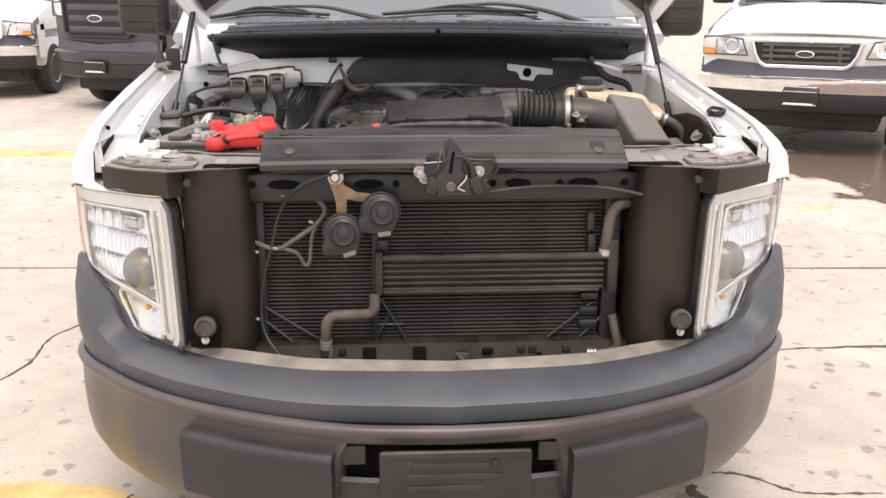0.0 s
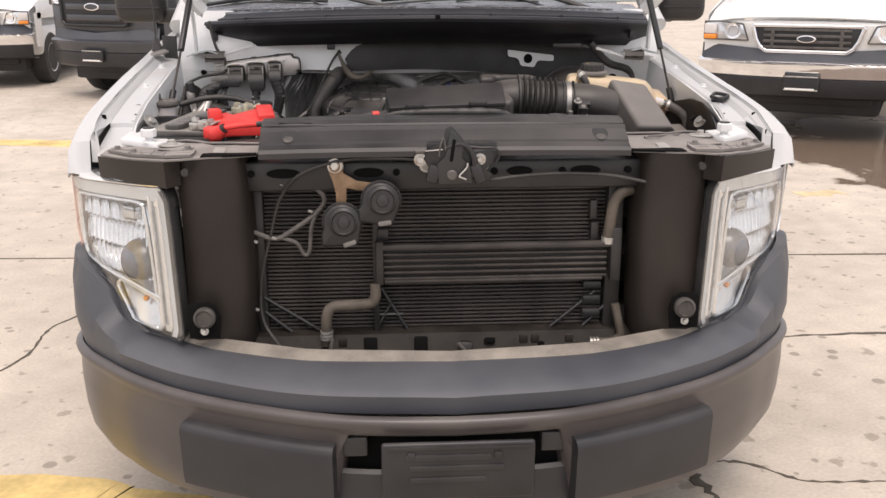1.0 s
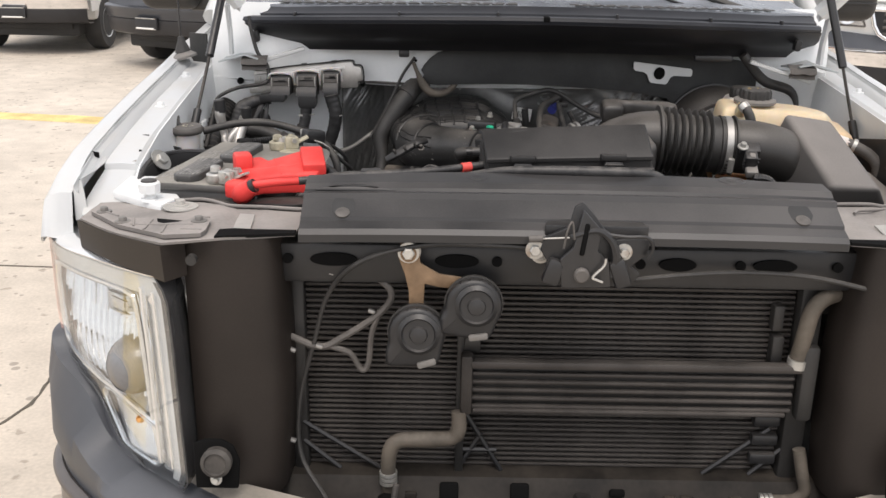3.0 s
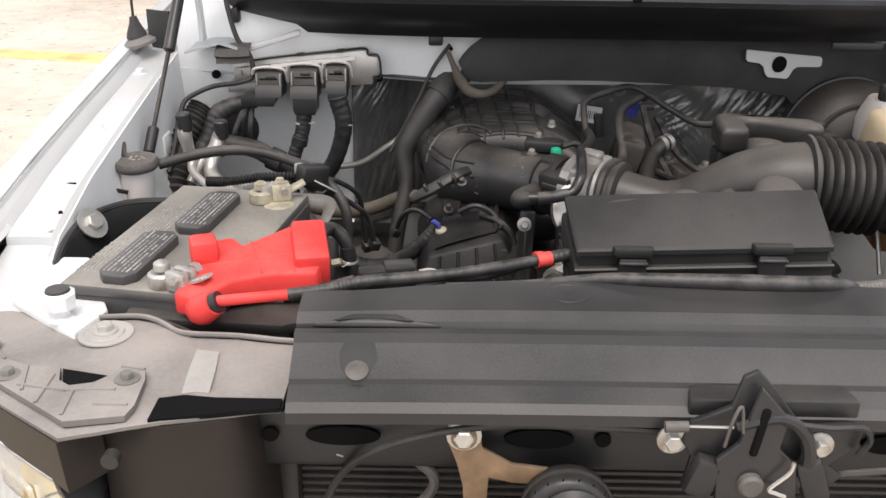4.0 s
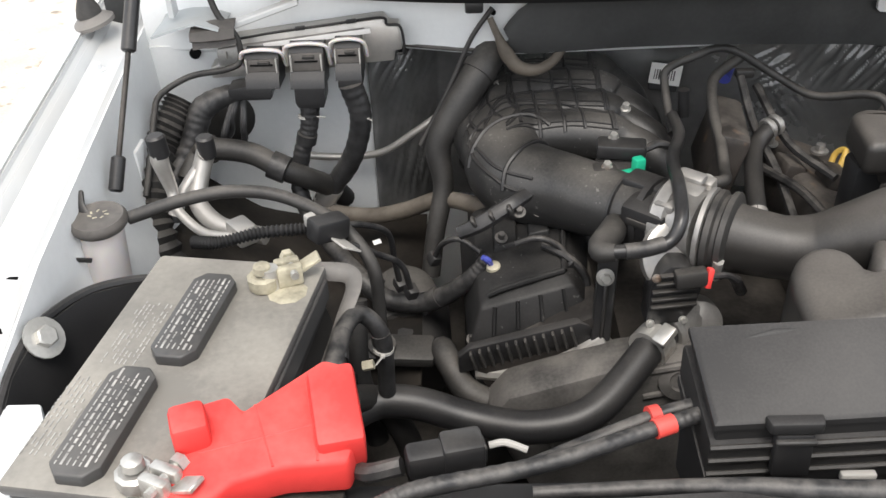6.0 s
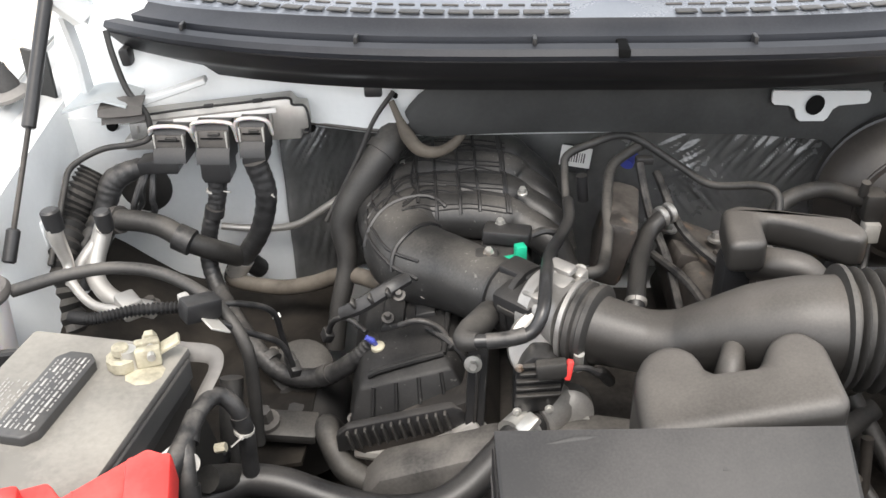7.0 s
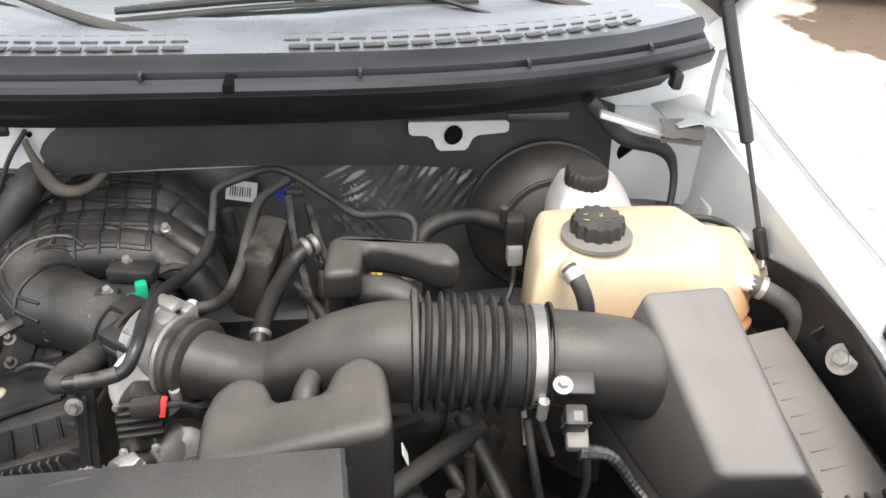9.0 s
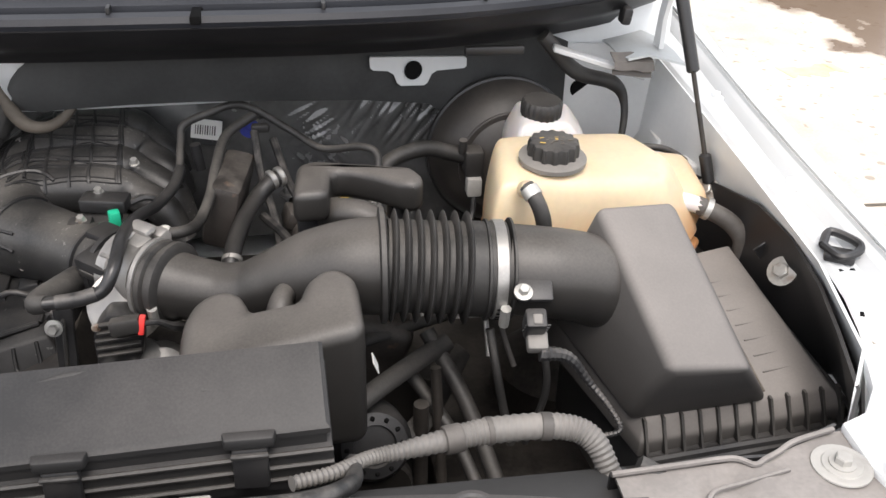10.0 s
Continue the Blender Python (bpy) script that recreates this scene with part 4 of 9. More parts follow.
# upper cover, which rises round the lamps
STN = [((0, -0.268, 0.556), (0, -0.264, 0.586), (0.0, -0.242, 0.597), (0, -0.142, 0.615), (0, -0.128, 0.612)),
       ((0.35, -0.226, 0.556), (0.35, -0.222, 0.586), (0.34825, -0.2, 0.597), (0.35, -0.108, 0.613), (0.345, -0.095, 0.61)),
       ((0.62, -0.108, 0.552), (0.62, -0.104, 0.586), (0.6169, -0.082, 0.597), (0.6, -0.012, 0.612), (0.59, 0.0, 0.609)),
       ((0.79, 0.018, 0.549), (0.79, 0.022, 0.586), (0.78605, 0.044, 0.597), (0.745, 0.09, 0.617), (0.73, 0.105, 0.612)),
       ((0.885, 0.115, 0.547), (0.885, 0.118, 0.585), (0.88, 0.125, 0.61), (0.85, 0.165, 0.638), (0.835, 0.185, 0.632)),
       ((0.953, 0.197, 0.544), (0.957, 0.192, 0.6), (0.951, 0.196, 0.66), (0.905, 0.205, 0.722), (0.875, 0.22, 0.716)),
       ((0.995, 0.278, 0.542), (1.002, 0.268, 0.62), (0.999, 0.272, 0.7), (0.982, 0.272, 0.770), (0.960, 0.285, 0.767)),
       ((1.011, 0.36, 0.54), (1.018, 0.357, 0.64), (1.017, 0.36, 0.73), (1.006, 0.36, 0.8), (0.985, 0.37, 0.8)),
       ((1.018, 0.7, 0.54), (1.026, 0.7, 0.6), (1.026, 0.7, 0.66), (1.014, 0.7, 0.7), (0.995, 0.7, 0.7))]
cols = [catmull([s[i] for s in STN], 14) for i in range(5)]
right = []
for k in range(len(cols[0])):
    # the cover steps back beside the lamps, behind a rounded end
    x_ = cols[1][k].x
    back = 0.007 * min(1, max(0, (x_ - 0.835) / 0.022)) * (1 if x_ < 0.93 else max(0, (0.99 - x_) / 0.06))
    o_ = Vector((-0.6, 0.8, 0)) * back
    p_ = [c[k] for c in cols]
    d_ = (cols[1][min(k + 1, len(cols[1]) - 1)] - cols[1][max(k - 1, 0)]).normalized()
    in_ = Vector((-d_.y, d_.x, 0))
    right.append([p_[0] + in_ * 0.03 + Vector((0, 0, -0.026)), p_[0] + in_ * 0.006 + Vector((0, 0, -0.014)), p_[1] + o_ - in_ * (0.006 - 0.004 * min(1, max(0, (x_ - 0.88) / 0.08))), p_[2] + o_ - in_ * (0.012 - 0.010 * min(1, max(0, (x_ - 0.88) / 0.08))) + Vector((0, 0, -0.35 * back)), p_[3] + Vector((0, 0, -0.3 * back)), p_[4]])
rows = [[askew(Vector((-p.x, p.y, p.z))) for p in r] for r in reversed(right[1:])] + right
part("bumper_cover", sheet(rows, 0.004), BUMPER, bumper, "slate-grey plastic bumper top cover", angle=34)
# dusty ledge behind it
xs_ = list(np.linspace(-0.72, 0.72, 25))
def ledge(x):
    return float(np.interp(abs(x), [0, 0.35, 0.6, 0.74], [-0.135, -0.102, -0.006, 0.098]))
part("bumper_ledge", sheet([[(x, ledge(x), 0.613) for x in xs_], [(x, ledge(x) + 0.02, 0.622) for x in xs_], [(x, ledge(x) + 0.05, 0.626) for x in xs_], [(x, ledge(x) + 0.055, 0.60) for x in xs_]], 0.003), LIP, bumper, "tan dust on the bumper ledge")
for side in (-1, 1):
    # rubbing pads
    pl = [p for p in plan_line(PLAN, 8) if 0.28 <= side * p.x <= 0.665]
    pr_ = [(0.03, 0.478), (-0.012, 0.476), (-0.022, 0.468), (-0.026, 0.455), (-0.022, 0.33), (-0.018, 0.312), (-0.005, 0.304), (0.03, 0.302)]
    pb = bmesh.new()
    skin(pb, along(pl, pr_))
    bmesh.ops.bevel(pb, geom=[e for e in pb.edges if len(e.link_faces) == 2 and e.calc_face_angle(0) > 1.0], offset=0.008, segments=2, profile=0.5, affect="EDGES")
    part("bumper_pad", pb, PAD, bumper, "dark rubbing pad on the bumper")
# near-black box: the shade inside the lower opening, put in as colour
part("intake_shade", box((0, -0.215, 0.42), (0.54, 0.02, 0.15), 0.004), GAP_SHADE, bumper)
part("lower_valance", sheet(along([p for p in plan_line(PLAN, 8) if abs(p.x) < 0.30], [(0.03, 0.40), (0.02, 0.392), (0.015, 0.33), (0.03, 0.25), (0.06, 0.24)]), 0.004), PAD, bumper)
# plate holder with embossed bars
hold = part("plate_holder", box((0.004, -0.316, 0.425), (0.356, 0.016, 0.146), 0.008, 3), BLACK, bumper, "empty black number plate holder")
part("holder_rim", plate([(-0.16, 0.49), (0.168, 0.49), (0.168, 0.484), (-0.16, 0.484)], -0.328, -0.322, "y"), BLACK_GLOSS, hold)
for x, z, w, h in ((-0.02, 0.462, 0.2, 0.016), (0.0, 0.435, 0.22, 0.014), (-0.02, 0.405, 0.18, 0.014)):
    part("embossed_bar", box((x, -0.325, z), (w, 0.006, h), 0.003), BLACK_GLOSS, hold)
for x in (-0.105, 0.095):
    part("holder_boss", box((x, -0.326, 0.466), (0.02, 0.008, 0.02), 0.004), BLACK, hold)
for x in (-0.235, 0.235):
    part("bracket", box((x, -0.24, 0.46), (0.06, 0.04, 0.05), 0.006), BLACK_GLOSS, bumper)


# ---- headlamps ----
def lamp_y(x, z):
    a = abs(x)
    return float(np.interp(a, [0.655, 0.70, 0.76, 0.83, 0.90, 0.95, 0.99, 1.01], [0.0, 0.035, 0.085, 0.15, 0.215, 0.27, 0.335, 0.372])) + 0.05 * max(0, (0.85 - z)) * (1 if a > 0.8 else 0.6)


def lamp_out(z):
    return float(np.interp(z, [0.622, 0.637, 0.66, 0.726, 0.740, 0.757, 0.785, 0.85, 1.0], [0.72, 0.815, 0.830, 0.868, 0.892, 0.940, 0.980, 0.998, 0.999]))


def lamp_in(z):
    return float(np.interp(z, [0.622, 0.65, 0.9, 1.0, 1.03], [0.67, 0.655, 0.662, 0.668, 0.69]))


def lamp_patch(side, z0, z1, i0, i1, back, nu=10, nv=14, out_margin=0.0, thick=0.003, flute=0.0, nfl=14, tilt=0.0):
    """A patch of the lamp's face: i0 and i1 are metres from its inner edge, or None for the outer edge."""
    rows = []
    for v in range(nv + 1):
        z = z0 + (z1 - z0) * v / nv
        a = lamp_in(z) + i0
        b = (lamp_out(z) - out_margin) if i1 is None else min(lamp_in(z) + i1, lamp_out(z) - out_margin)
        b = max(b, a + 0.002)
        row = []
        for u in range(nu + 1):
            x = a + (b - a) * u / nu
            k = (x - 0.675) / 0.32
            zz = z - 0.03 * k * max(0, (z - 0.8) / 0.23)
            y = lamp_y(x, zz) + back
            y += tilt * (z - z0)
            if flute:
                y += flute * math.sin(math.pi * nfl * u / nu) ** 2
            row.append((side * x, y, zz))
        rows.append(row)
    return sheet(rows, thick * side)


for side in (-1, 1):
    hl = part("headlamp", lamp_patch(side, 0.628, 1.03, 0.0, None, 0.135, thick=0.002), SILVER, truck, "clear headlamp with fluted bright reflector and silver surround")
    # rim all round, from face to housing
    zs = [0.628 + (1.03 - 0.628) * i / 20 for i in range(21)]
    def edge(xf, off):
        pts = []
        for z in zs:
            x = xf(z)
            zz = z - 0.03 * (x - 0.675) / 0.32 * max(0, (z - 0.8) / 0.23)
            pts.append((side * x, lamp_y(x, zz) + off, zz))
        return pts
    part("inner_rim", sheet([edge(lamp_in, 0.0), edge(lambda z: lamp_in(z) - 0.004, 0.02), edge(lambda z: lamp_in(z) - 0.006, 0.085)], 0.003), SMOKE, hl)
    part("edge_band", lamp_patch(side, 0.632, 1.02, 0.001, 0.014, 0.006, 3, 14), SMOKE, hl, "smoky grey lamp edge")
    part("edge_band", lamp_patch(side, 0.636, 1.015, 0.0145, 0.029, 0.009, 3, 14), PALE_TRIM, hl, "pale inner lamp edge")
    rim_rows = [edge(lamp_out, 0.0), edge(lambda z: lamp_out(z) + 0.008, 0.012), edge(lambda z: lamp_out(z) + 0.010, 0.05)]
    part("outer_rim", sheet([r_[:9] for r_ in rim_rows], 0.003), SMOKE, hl)
    part("outer_rim", sheet([r_[8:] for r_ in rim_rows], 0.003), ROSE if side < 0 else SILVER, hl)
    low_z = [z for z in zs if z < 0.785]
    part("lamp_seal", sheet([[(side * (lamp_out(z) + d_), lamp_y(lamp_out(z), z) + o_, z - 0.02 * d_ / 0.06) for z in low_z] for d_, o_ in ((0.008, 0.020), (0.03, 0.032), (0.06, 0.06))], 0.003), BUMPER, hl, "grey filler round the lamp")
    tp = [(side * (0.69 + 0.305 * i / 10), lamp_y(0.69 + 0.305 * i / 10, 1.0), 1.03 - 0.03 * i / 10) for i in range(11)]
    part("top_rim", sheet([[(x, y, z) for x, y, z in tp], [(x, y + 0.03, z + 0.008) for x, y, z in tp], [(x, y + 0.09, z + 0.008) for x, y, z in tp]], 0.003), CHROME_SOFT, hl)
    # inner silver strip
    part("lamp_strip", lamp_patch(side, 0.645, 1.0, 0.034, 0.054, 0.014, 4, 14), CHROME_SOFT, hl, "matt silver strip beside the reflector")
    part("strip_ridge", tube([(side * (lamp_in(z) + 0.058), lamp_y(lamp_in(z) + 0.058, z) + 0.006, z) for z in (0.66, 0.75, 0.85, 0.95, 1.0)], 0.0042, 6, 8), CHROME_SOFT, hl)
    part("strip_ridge", tube([(side * (lamp_in(z) + 0.031), lamp_y(lamp_in(z) + 0.031, z) + 0.006, z) for z in (0.66, 0.75, 0.85, 0.95, 1.0)], 0.0035, 6, 8), CHROME_SOFT, hl)
    part("screw", rod((side * 0.70, lamp_y(0.70, 0.99) + 0.006, 0.985), (side * 0.70, lamp_y(0.70, 0.99) + 0.02, 0.985), 0.008), CHROME, hl)
    # main reflector, fluted, stepped in bands, with a small hood over the bulb
    for z0, z1, off, nfl in ((0.915, 0.990, 0.030, 15), (0.838, 0.914, 0.034, 16), (0.764, 0.837, 0.030, 14)):
        part("reflector", lamp_patch(side, z0, z1, 0.066, None, off, 128, 4, 0.014, flute=0.016, nfl=nfl, tilt=0.4), CHROME_SOFT, hl, "fluted bright reflector", angle=45)
    part("bulb_hood", box((side * 0.795, lamp_y(0.795, 0.93) + 0.045, 0.935), (0.055, 0.03, 0.04), 0.006, 2, (0, 0, side * 40)), SILVER, hl)
    for k_ in (-1, 1):
        part("hood_line", box((side * 0.793, lamp_y(0.793, 0.93) + 0.027, 0.935 + 0.012 * k_), (0.046, 0.004, 0.003), 0.0008, 1, (0, 0, side * 40)), SMOKE, hl)
    # turn signal below
    part("signal_reflector", lamp_patch(side, 0.640, 0.748, 0.066, None, 0.022, 160, 6, 0.01, flute=0.009, nfl=20, tilt=0.4), CHROME_SOFT, hl, "fluted turn signal reflector", angle=45)
    part("signal_bulb", lathe([(0.002, 0), (0.007, 0.004), (0.008, 0.014), (0.004, 0.020)], (side * 0.765, lamp_y(0.765, 0.72) + 0.030, 0.716), (0, -1, 0.2), 14), AMBER, hl, "amber bulb")
    # dividing bar, bulb shield
    part("divider", tube([(side * (lamp_in(z) + d), lamp_y(lamp_in(z) + d, z) + 0.014, z) for d, z in ((0.06, 0.733), (0.11, 0.744), (0.16, 0.753), (0.2, 0.758), (0.25, 0.770))], 0.007, 6, 8), CHROME, hl)
    part("bulb_shield", lathe([(0.056, 0), (0.058, 0.012), (0.048, 0.03), (0.028, 0.044), (0.006, 0.05)], (side * 0.775, lamp_y(0.775, 0.83) + 0.055, 0.812), (side * 0.35, -1, 0.6), 28), DOME, hl, "grey domed bulb shield")
    # bright frames round the reflector and the signal
    def frame_line(pts_, off):
        return [(side * (lamp_in(z) + d), lamp_y(lamp_in(z) + d, z) + off, z - 0.03 * (lamp_in(z) + d - 0.675) / 0.32 * max(0, (z - 0.8) / 0.23)) for d, z in pts_]
    part("reflector_frame", tube(frame_line([(0.07, 0.74), (0.072, 0.85), (0.078, 0.96), (0.09, 0.982), (0.15, 0.984), (0.22, 0.984), (0.295, 0.98), (0.308, 0.96), (0.312, 0.87), (0.300, 0.796), (0.26, 0.776), (0.21, 0.762), (0.17, 0.757), (0.12, 0.749), (0.08, 0.738)], 0.012), 0.0052, 6, 8), CHROME_SOFT, hl, "bright frame round the reflector")
    part("signal_frame", tube(frame_line([(0.07, 0.728), (0.12, 0.740), (0.175, 0.749), (0.198, 0.735), (0.180, 0.69), (0.165, 0.66), (0.148, 0.644), (0.10, 0.645), (0.066, 0.648), (0.064, 0.69), (0.07, 0.728)], 0.012), 0.005, 6, 8), CHROME_SOFT, hl)
    part("top_band", lamp_patch(side, 0.992, 1.027, 0.004, None, 0.008, 16, 2, 0.006), PALE_TRIM, hl, "pale band along the lamp top")
    part("lens", lamp_patch(side, 0.63, 1.028, 0.002, None, 0.0, 14, 18, 0.001), LENS, hl, "clear plastic lens", shadow=False)
    part("side_marker", lamp_patch(side, 0.80, 0.985, 0.318, None, 0.012, 4, 8, 0.0), ROSE if side < 0 else CHROME_SOFT, hl)
    if side < 0:
        hl.location = (hl.location.x - 0.013, hl.location.y - 0.012, hl.location.z)

# ---- grille opening: shrouds, support, brackets ----
for side in (-1, 1):
    # side air shroud, folded at its inner edge
    prof = [(0.66, 0.045), (0.635, 0.028), (0.58, 0.022), (0.535, 0.032), (0.515, 0.045), (0.505, 0.075), (0.50, 0.14)]
    rows = []
    for k in range(9):
        z = 1.095 - k / 8 * 0.50
        rows.append([(side * (x - 0.012 * math.sin(k / 8 * math.pi) * (1 if x < 0.6 else 0)), y + 0.01 * (k / 8), z - (0.0 if i else 0.0)) for i, (x, y) in enumerate(prof)])
    shroud = part("air_shroud", sheet(rows, 0.004 * side), PANEL, truck, "dark brown-black side air shroud")
    part("clip", rod((side * 0.635, -0.002, 1.068), (side * 0.635, 0.01, 1.068), 0.009), BLACK_DUSTY, shroud)
    # adjuster in its pocket, whose shade is a near-black plate on the shroud
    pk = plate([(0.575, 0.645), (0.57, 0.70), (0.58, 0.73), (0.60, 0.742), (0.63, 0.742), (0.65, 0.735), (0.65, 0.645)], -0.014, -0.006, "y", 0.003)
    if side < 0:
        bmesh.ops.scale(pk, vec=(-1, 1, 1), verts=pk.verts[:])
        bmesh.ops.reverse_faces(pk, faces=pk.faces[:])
    part("pocket", pk, GAP_SHADE, shroud)
    part("adjuster", lathe([(0.02, 0), (0.027, 0.006), (0.027, 0.02), (0.02, 0.026), (0.018, 0.022), (0.006, 0.022)], (side * 0.608, -0.012, 0.703), (0, -1, 0.15), 20), WIRE_DARK, shroud, "grey rubber buffer")
    bolt((side * 0.611, -0.02, 0.668), (0, -1, 0.2), 0.006, 0.012, STEEL, shroud)
    # top deck of the support panel, ending in a raised rim behind
    def rim_y(x):
        if side > 0:
            return float(np.interp(x, [0.465, 0.57, 0.600, 0.606, 0.65, 0.68, 0.74, 0.79, 0.86], [0.284, 0.290, 0.291, 0.273, 0.292, 0.308, 0.328, 0.335, 0.34]))
        return float(np.interp(x, [0.465, 0.487, 0.545, 0.60, 0.625, 0.645, 0.676, 0.74, 0.79, 0.86], [0.186, 0.188, 0.198, 0.201, 0.209, 0.232, 0.243, 0.248, 0.268, 0.295]))
    def front_y(x):
        return float(np.interp(x, [0.465, 0.50, 0.60, 0.68, 0.79, 0.895], [0.05, 0.045, 0.02, -0.008, 0.08, 0.2]))
    dx_ = [0.47, 0.49, 0.52, 0.545, 0.55, 0.56, 0.585, 0.592, 0.60, 0.625, 0.645, 0.66, 0.68, 0.71, 0.74, 0.77, 0.80, 0.83, 0.86, 0.885]
    drows = []
    for v in range(9):
        k = v / 8
        r_ = []
        for x in dx_:
            y = front_y(x) + (max(rim_y(x), front_y(x) + 0.04) - front_y(x)) * k
            z = 1.100 - 0.0195 * max(0, (x - 0.68) / 0.2)
            z -= 0.004 * (0.546 < x < 0.595) * (0.3 < k < 0.95)
            z += 0.004 * math.exp(-((x - 0.625) / 0.012) ** 2) * (k > 0.6) + 0.0015 * noise.noise(Vector((x * 30, y * 30, side)))
            r_.append((side * x, y, z))
        drows.append(r_)
    deck = part("support_deck", sheet(drows, down=(0, 0, -0.004)), DECK, truck, "dust-covered grey plastic support deck")
    part("deck_rim", tube([(side * x, rim_y(x), 1.105 - 0.0195 * max(0, (x - 0.68) / 0.2)) for x in (0.465, 0.50, 0.545, 0.60, 0.62, 0.635, 0.655, 0.68, 0.735)], 0.0035, 6, 8), DECK, deck)
    part("deck_rear_wall", sheet([[(side * x, rim_y(x) + 0.006, 1.102) for x in (0.465, 0.545, 0.60, 0.645, 0.74)], [(side * x, rim_y(x) + 0.01, 1.02) for x in (0.465, 0.545, 0.60, 0.645, 0.74)]], 0.004), BLACK, deck)
    part("deck_lip", sheet([[(side * x, y, z) for x, y, z in ((0.652, 0.03, 1.096), (0.682, -0.009, 1.094), (0.79, 0.078, 1.086), (0.895, 0.198, 1.074))], [(side * x, y, z) for x, y, z in ((0.652, 0.034, 1.03), (0.68, -0.004, 1.03), (0.79, 0.085, 1.03), (0.895, 0.205, 1.02))]], 0.004), PANEL, truck)
    # plastic grille bracket laid over the deck, with a slot, ridges and screws
    def zdeck(x):
        return 1.1 - 0.0195 * max(0, (x - 0.68) / 0.2)
    gb = [(0.622, 0.02), (0.618, 0.04), (0.622, 0.09), (0.628, 0.112), (0.655, 0.117), (0.662, 0.099), (0.675, 0.083), (0.70, 0.079), (0.716, 0.092), (0.726, 0.122), (0.765, 0.128), (0.80, 0.15), (0.86, 0.215), (0.868, 0.20), (0.785, 0.095), (0.68, 0.008)]
    gp = bmesh.new()
    skin(gp, [[(side * x, y, zdeck(x) + h) for x, y in gb] for h in (0.002, 0.009)])
    gpl = part("grille_bracket", gp, DECK, deck, "grey plastic bracket with moulded ridges")
    for a_, b_ in (((0.726, 0.104), (0.724, 0.047)), ((0.76, 0.088), (0.70, 0.068)), ((0.70, 0.068), (0.647, 0.069)), ((0.691, 0.066), (0.686, 0.02)), ((0.628, 0.11), (0.655, 0.116)), ((0.765, 0.126), (0.75, 0.075)), ((0.80, 0.148), (0.85, 0.2)), ((0.66, 0.04), (0.625, 0.04))):
        part("ridge", rod((side * a_[0], a_[1], zdeck(a_[0]) + 0.009), (side * b_[0], b_[1], zdeck(b_[0]) + 0.009), 0.0022, seg=6), DECK, gpl)
    sl = bmesh.new()
    skin(sl, [[(side * x, y, 1.1) for x, y in ((0.664, 0.104), (0.676, 0.086), (0.70, 0.083), (0.713, 0.094), (0.722, 0.118))] + [], [(side * x, y, 1.104) for x, y in ((0.664, 0.104), (0.676, 0.086), (0.70, 0.083), (0.713, 0.094), (0.722, 0.118))]])
    part("slot", sl, GAP_SHADE, deck)
    for x, y in ((0.641, 0.09), (0.78, 0.11), (0.84, 0.19)):
        bolt((side * x, y, zdeck(x) + 0.008), (0, 0, 1), 0.0075, 0.010, GREYCAP, deck, "screw", washer=1.85)
    res_ = bmesh.new()
    skin(res_, [[(side * x, y, 1.0965 + h) for x, y in ((0.588, 0.175), (0.561, 0.17), (0.556, 0.13), (0.552, 0.082), (0.567, 0.084), (0.581, 0.08), (0.586, 0.13))] for h in (0, 0.0022)])
    part("glue_residue", res_, LTGREY, deck, "pale glue residue")
    # near-black plate for the shaded opening between deck and shroud
    part("recess_shade", plate([(side * x, y) for x, y in ((0.60, 0.063), (0.575, 0.070), (0.54, 0.066), (0.47, 0.066), (0.47, 0.048), (0.50, 0.043), (0.60, 0.022))], 1.098, 1.1035, "z"), GAP_SHADE, deck)
    wy_ = 0.27 if side > 0 else 0.205
    w_ = part("washer", lathe([(0.032, 0), (0.032, 0.002), (0.026, 0.003), (0.025, 0.0025), (0.022, 0.0025), (0.021, 0.004)], (side * 0.704 + (0.011 if side > 0 else 0), wy_, 1.100), (0, 0, 1), 28), LTGREY, deck, "large dusty washer")
    bolt((side * 0.704 + (0.011 if side > 0 else 0), wy_, 1.103), (0, 0, 1), 0.0095, 0.012, LTGREY, deck, washer=1.5)
    if side > 0:
        part("deck_ridge", tube([(0.55, 0.235, 1.102), (0.565, 0.250, 1.103), (0.60, 0.258, 1.103), (0.655, 0.270, 1.103)], 0.003, 6, 8), DECK, deck)
    # white end plate and bonnet buffer
    end = part("end_plate", plate([(side * x, y) for x, y in (((0.74, 0.20), (0.86, 0.30), (0.865, 0.42), (0.80, 0.42), (0.72, 0.26)) if side < 0 else ((0.745, 0.262), (0.76, 0.205), (0.86, 0.30), (0.87, 0.45), (0.84, 0.448), (0.817, 0.386), (0.784, 0.345), (0.748, 0.331)))], 1.086, 1.104, "z", 0.003), WHITE_IN, truck)
    part("buffer", lathe([(0.018, 0), (0.016, 0.004), (0.011, 0.006), (0.011, 0.014), (0.020, 0.016), (0.021, 0.034), (0.017, 0.037)], (side * 0.770, 0.240, 1.102), (0, 0, 1), 8), WHITE_IN, end, "bonnet buffer bolt")
    part("buffer_pad", lathe([(0.015, 0), (0.014, 0.003), (0.004, 0.004)], (side * 0.770, 0.240, 1.139), (0, 0, 1), 16), BLACK_DUSTY, end, "worn rubber pad")
xbar = part("upper_crossbar", box((0, 0.125, 1.035), (1.03, 0.07, 0.075), 0.01, 2), BLACK, truck, "black steel crossbar with oval holes")
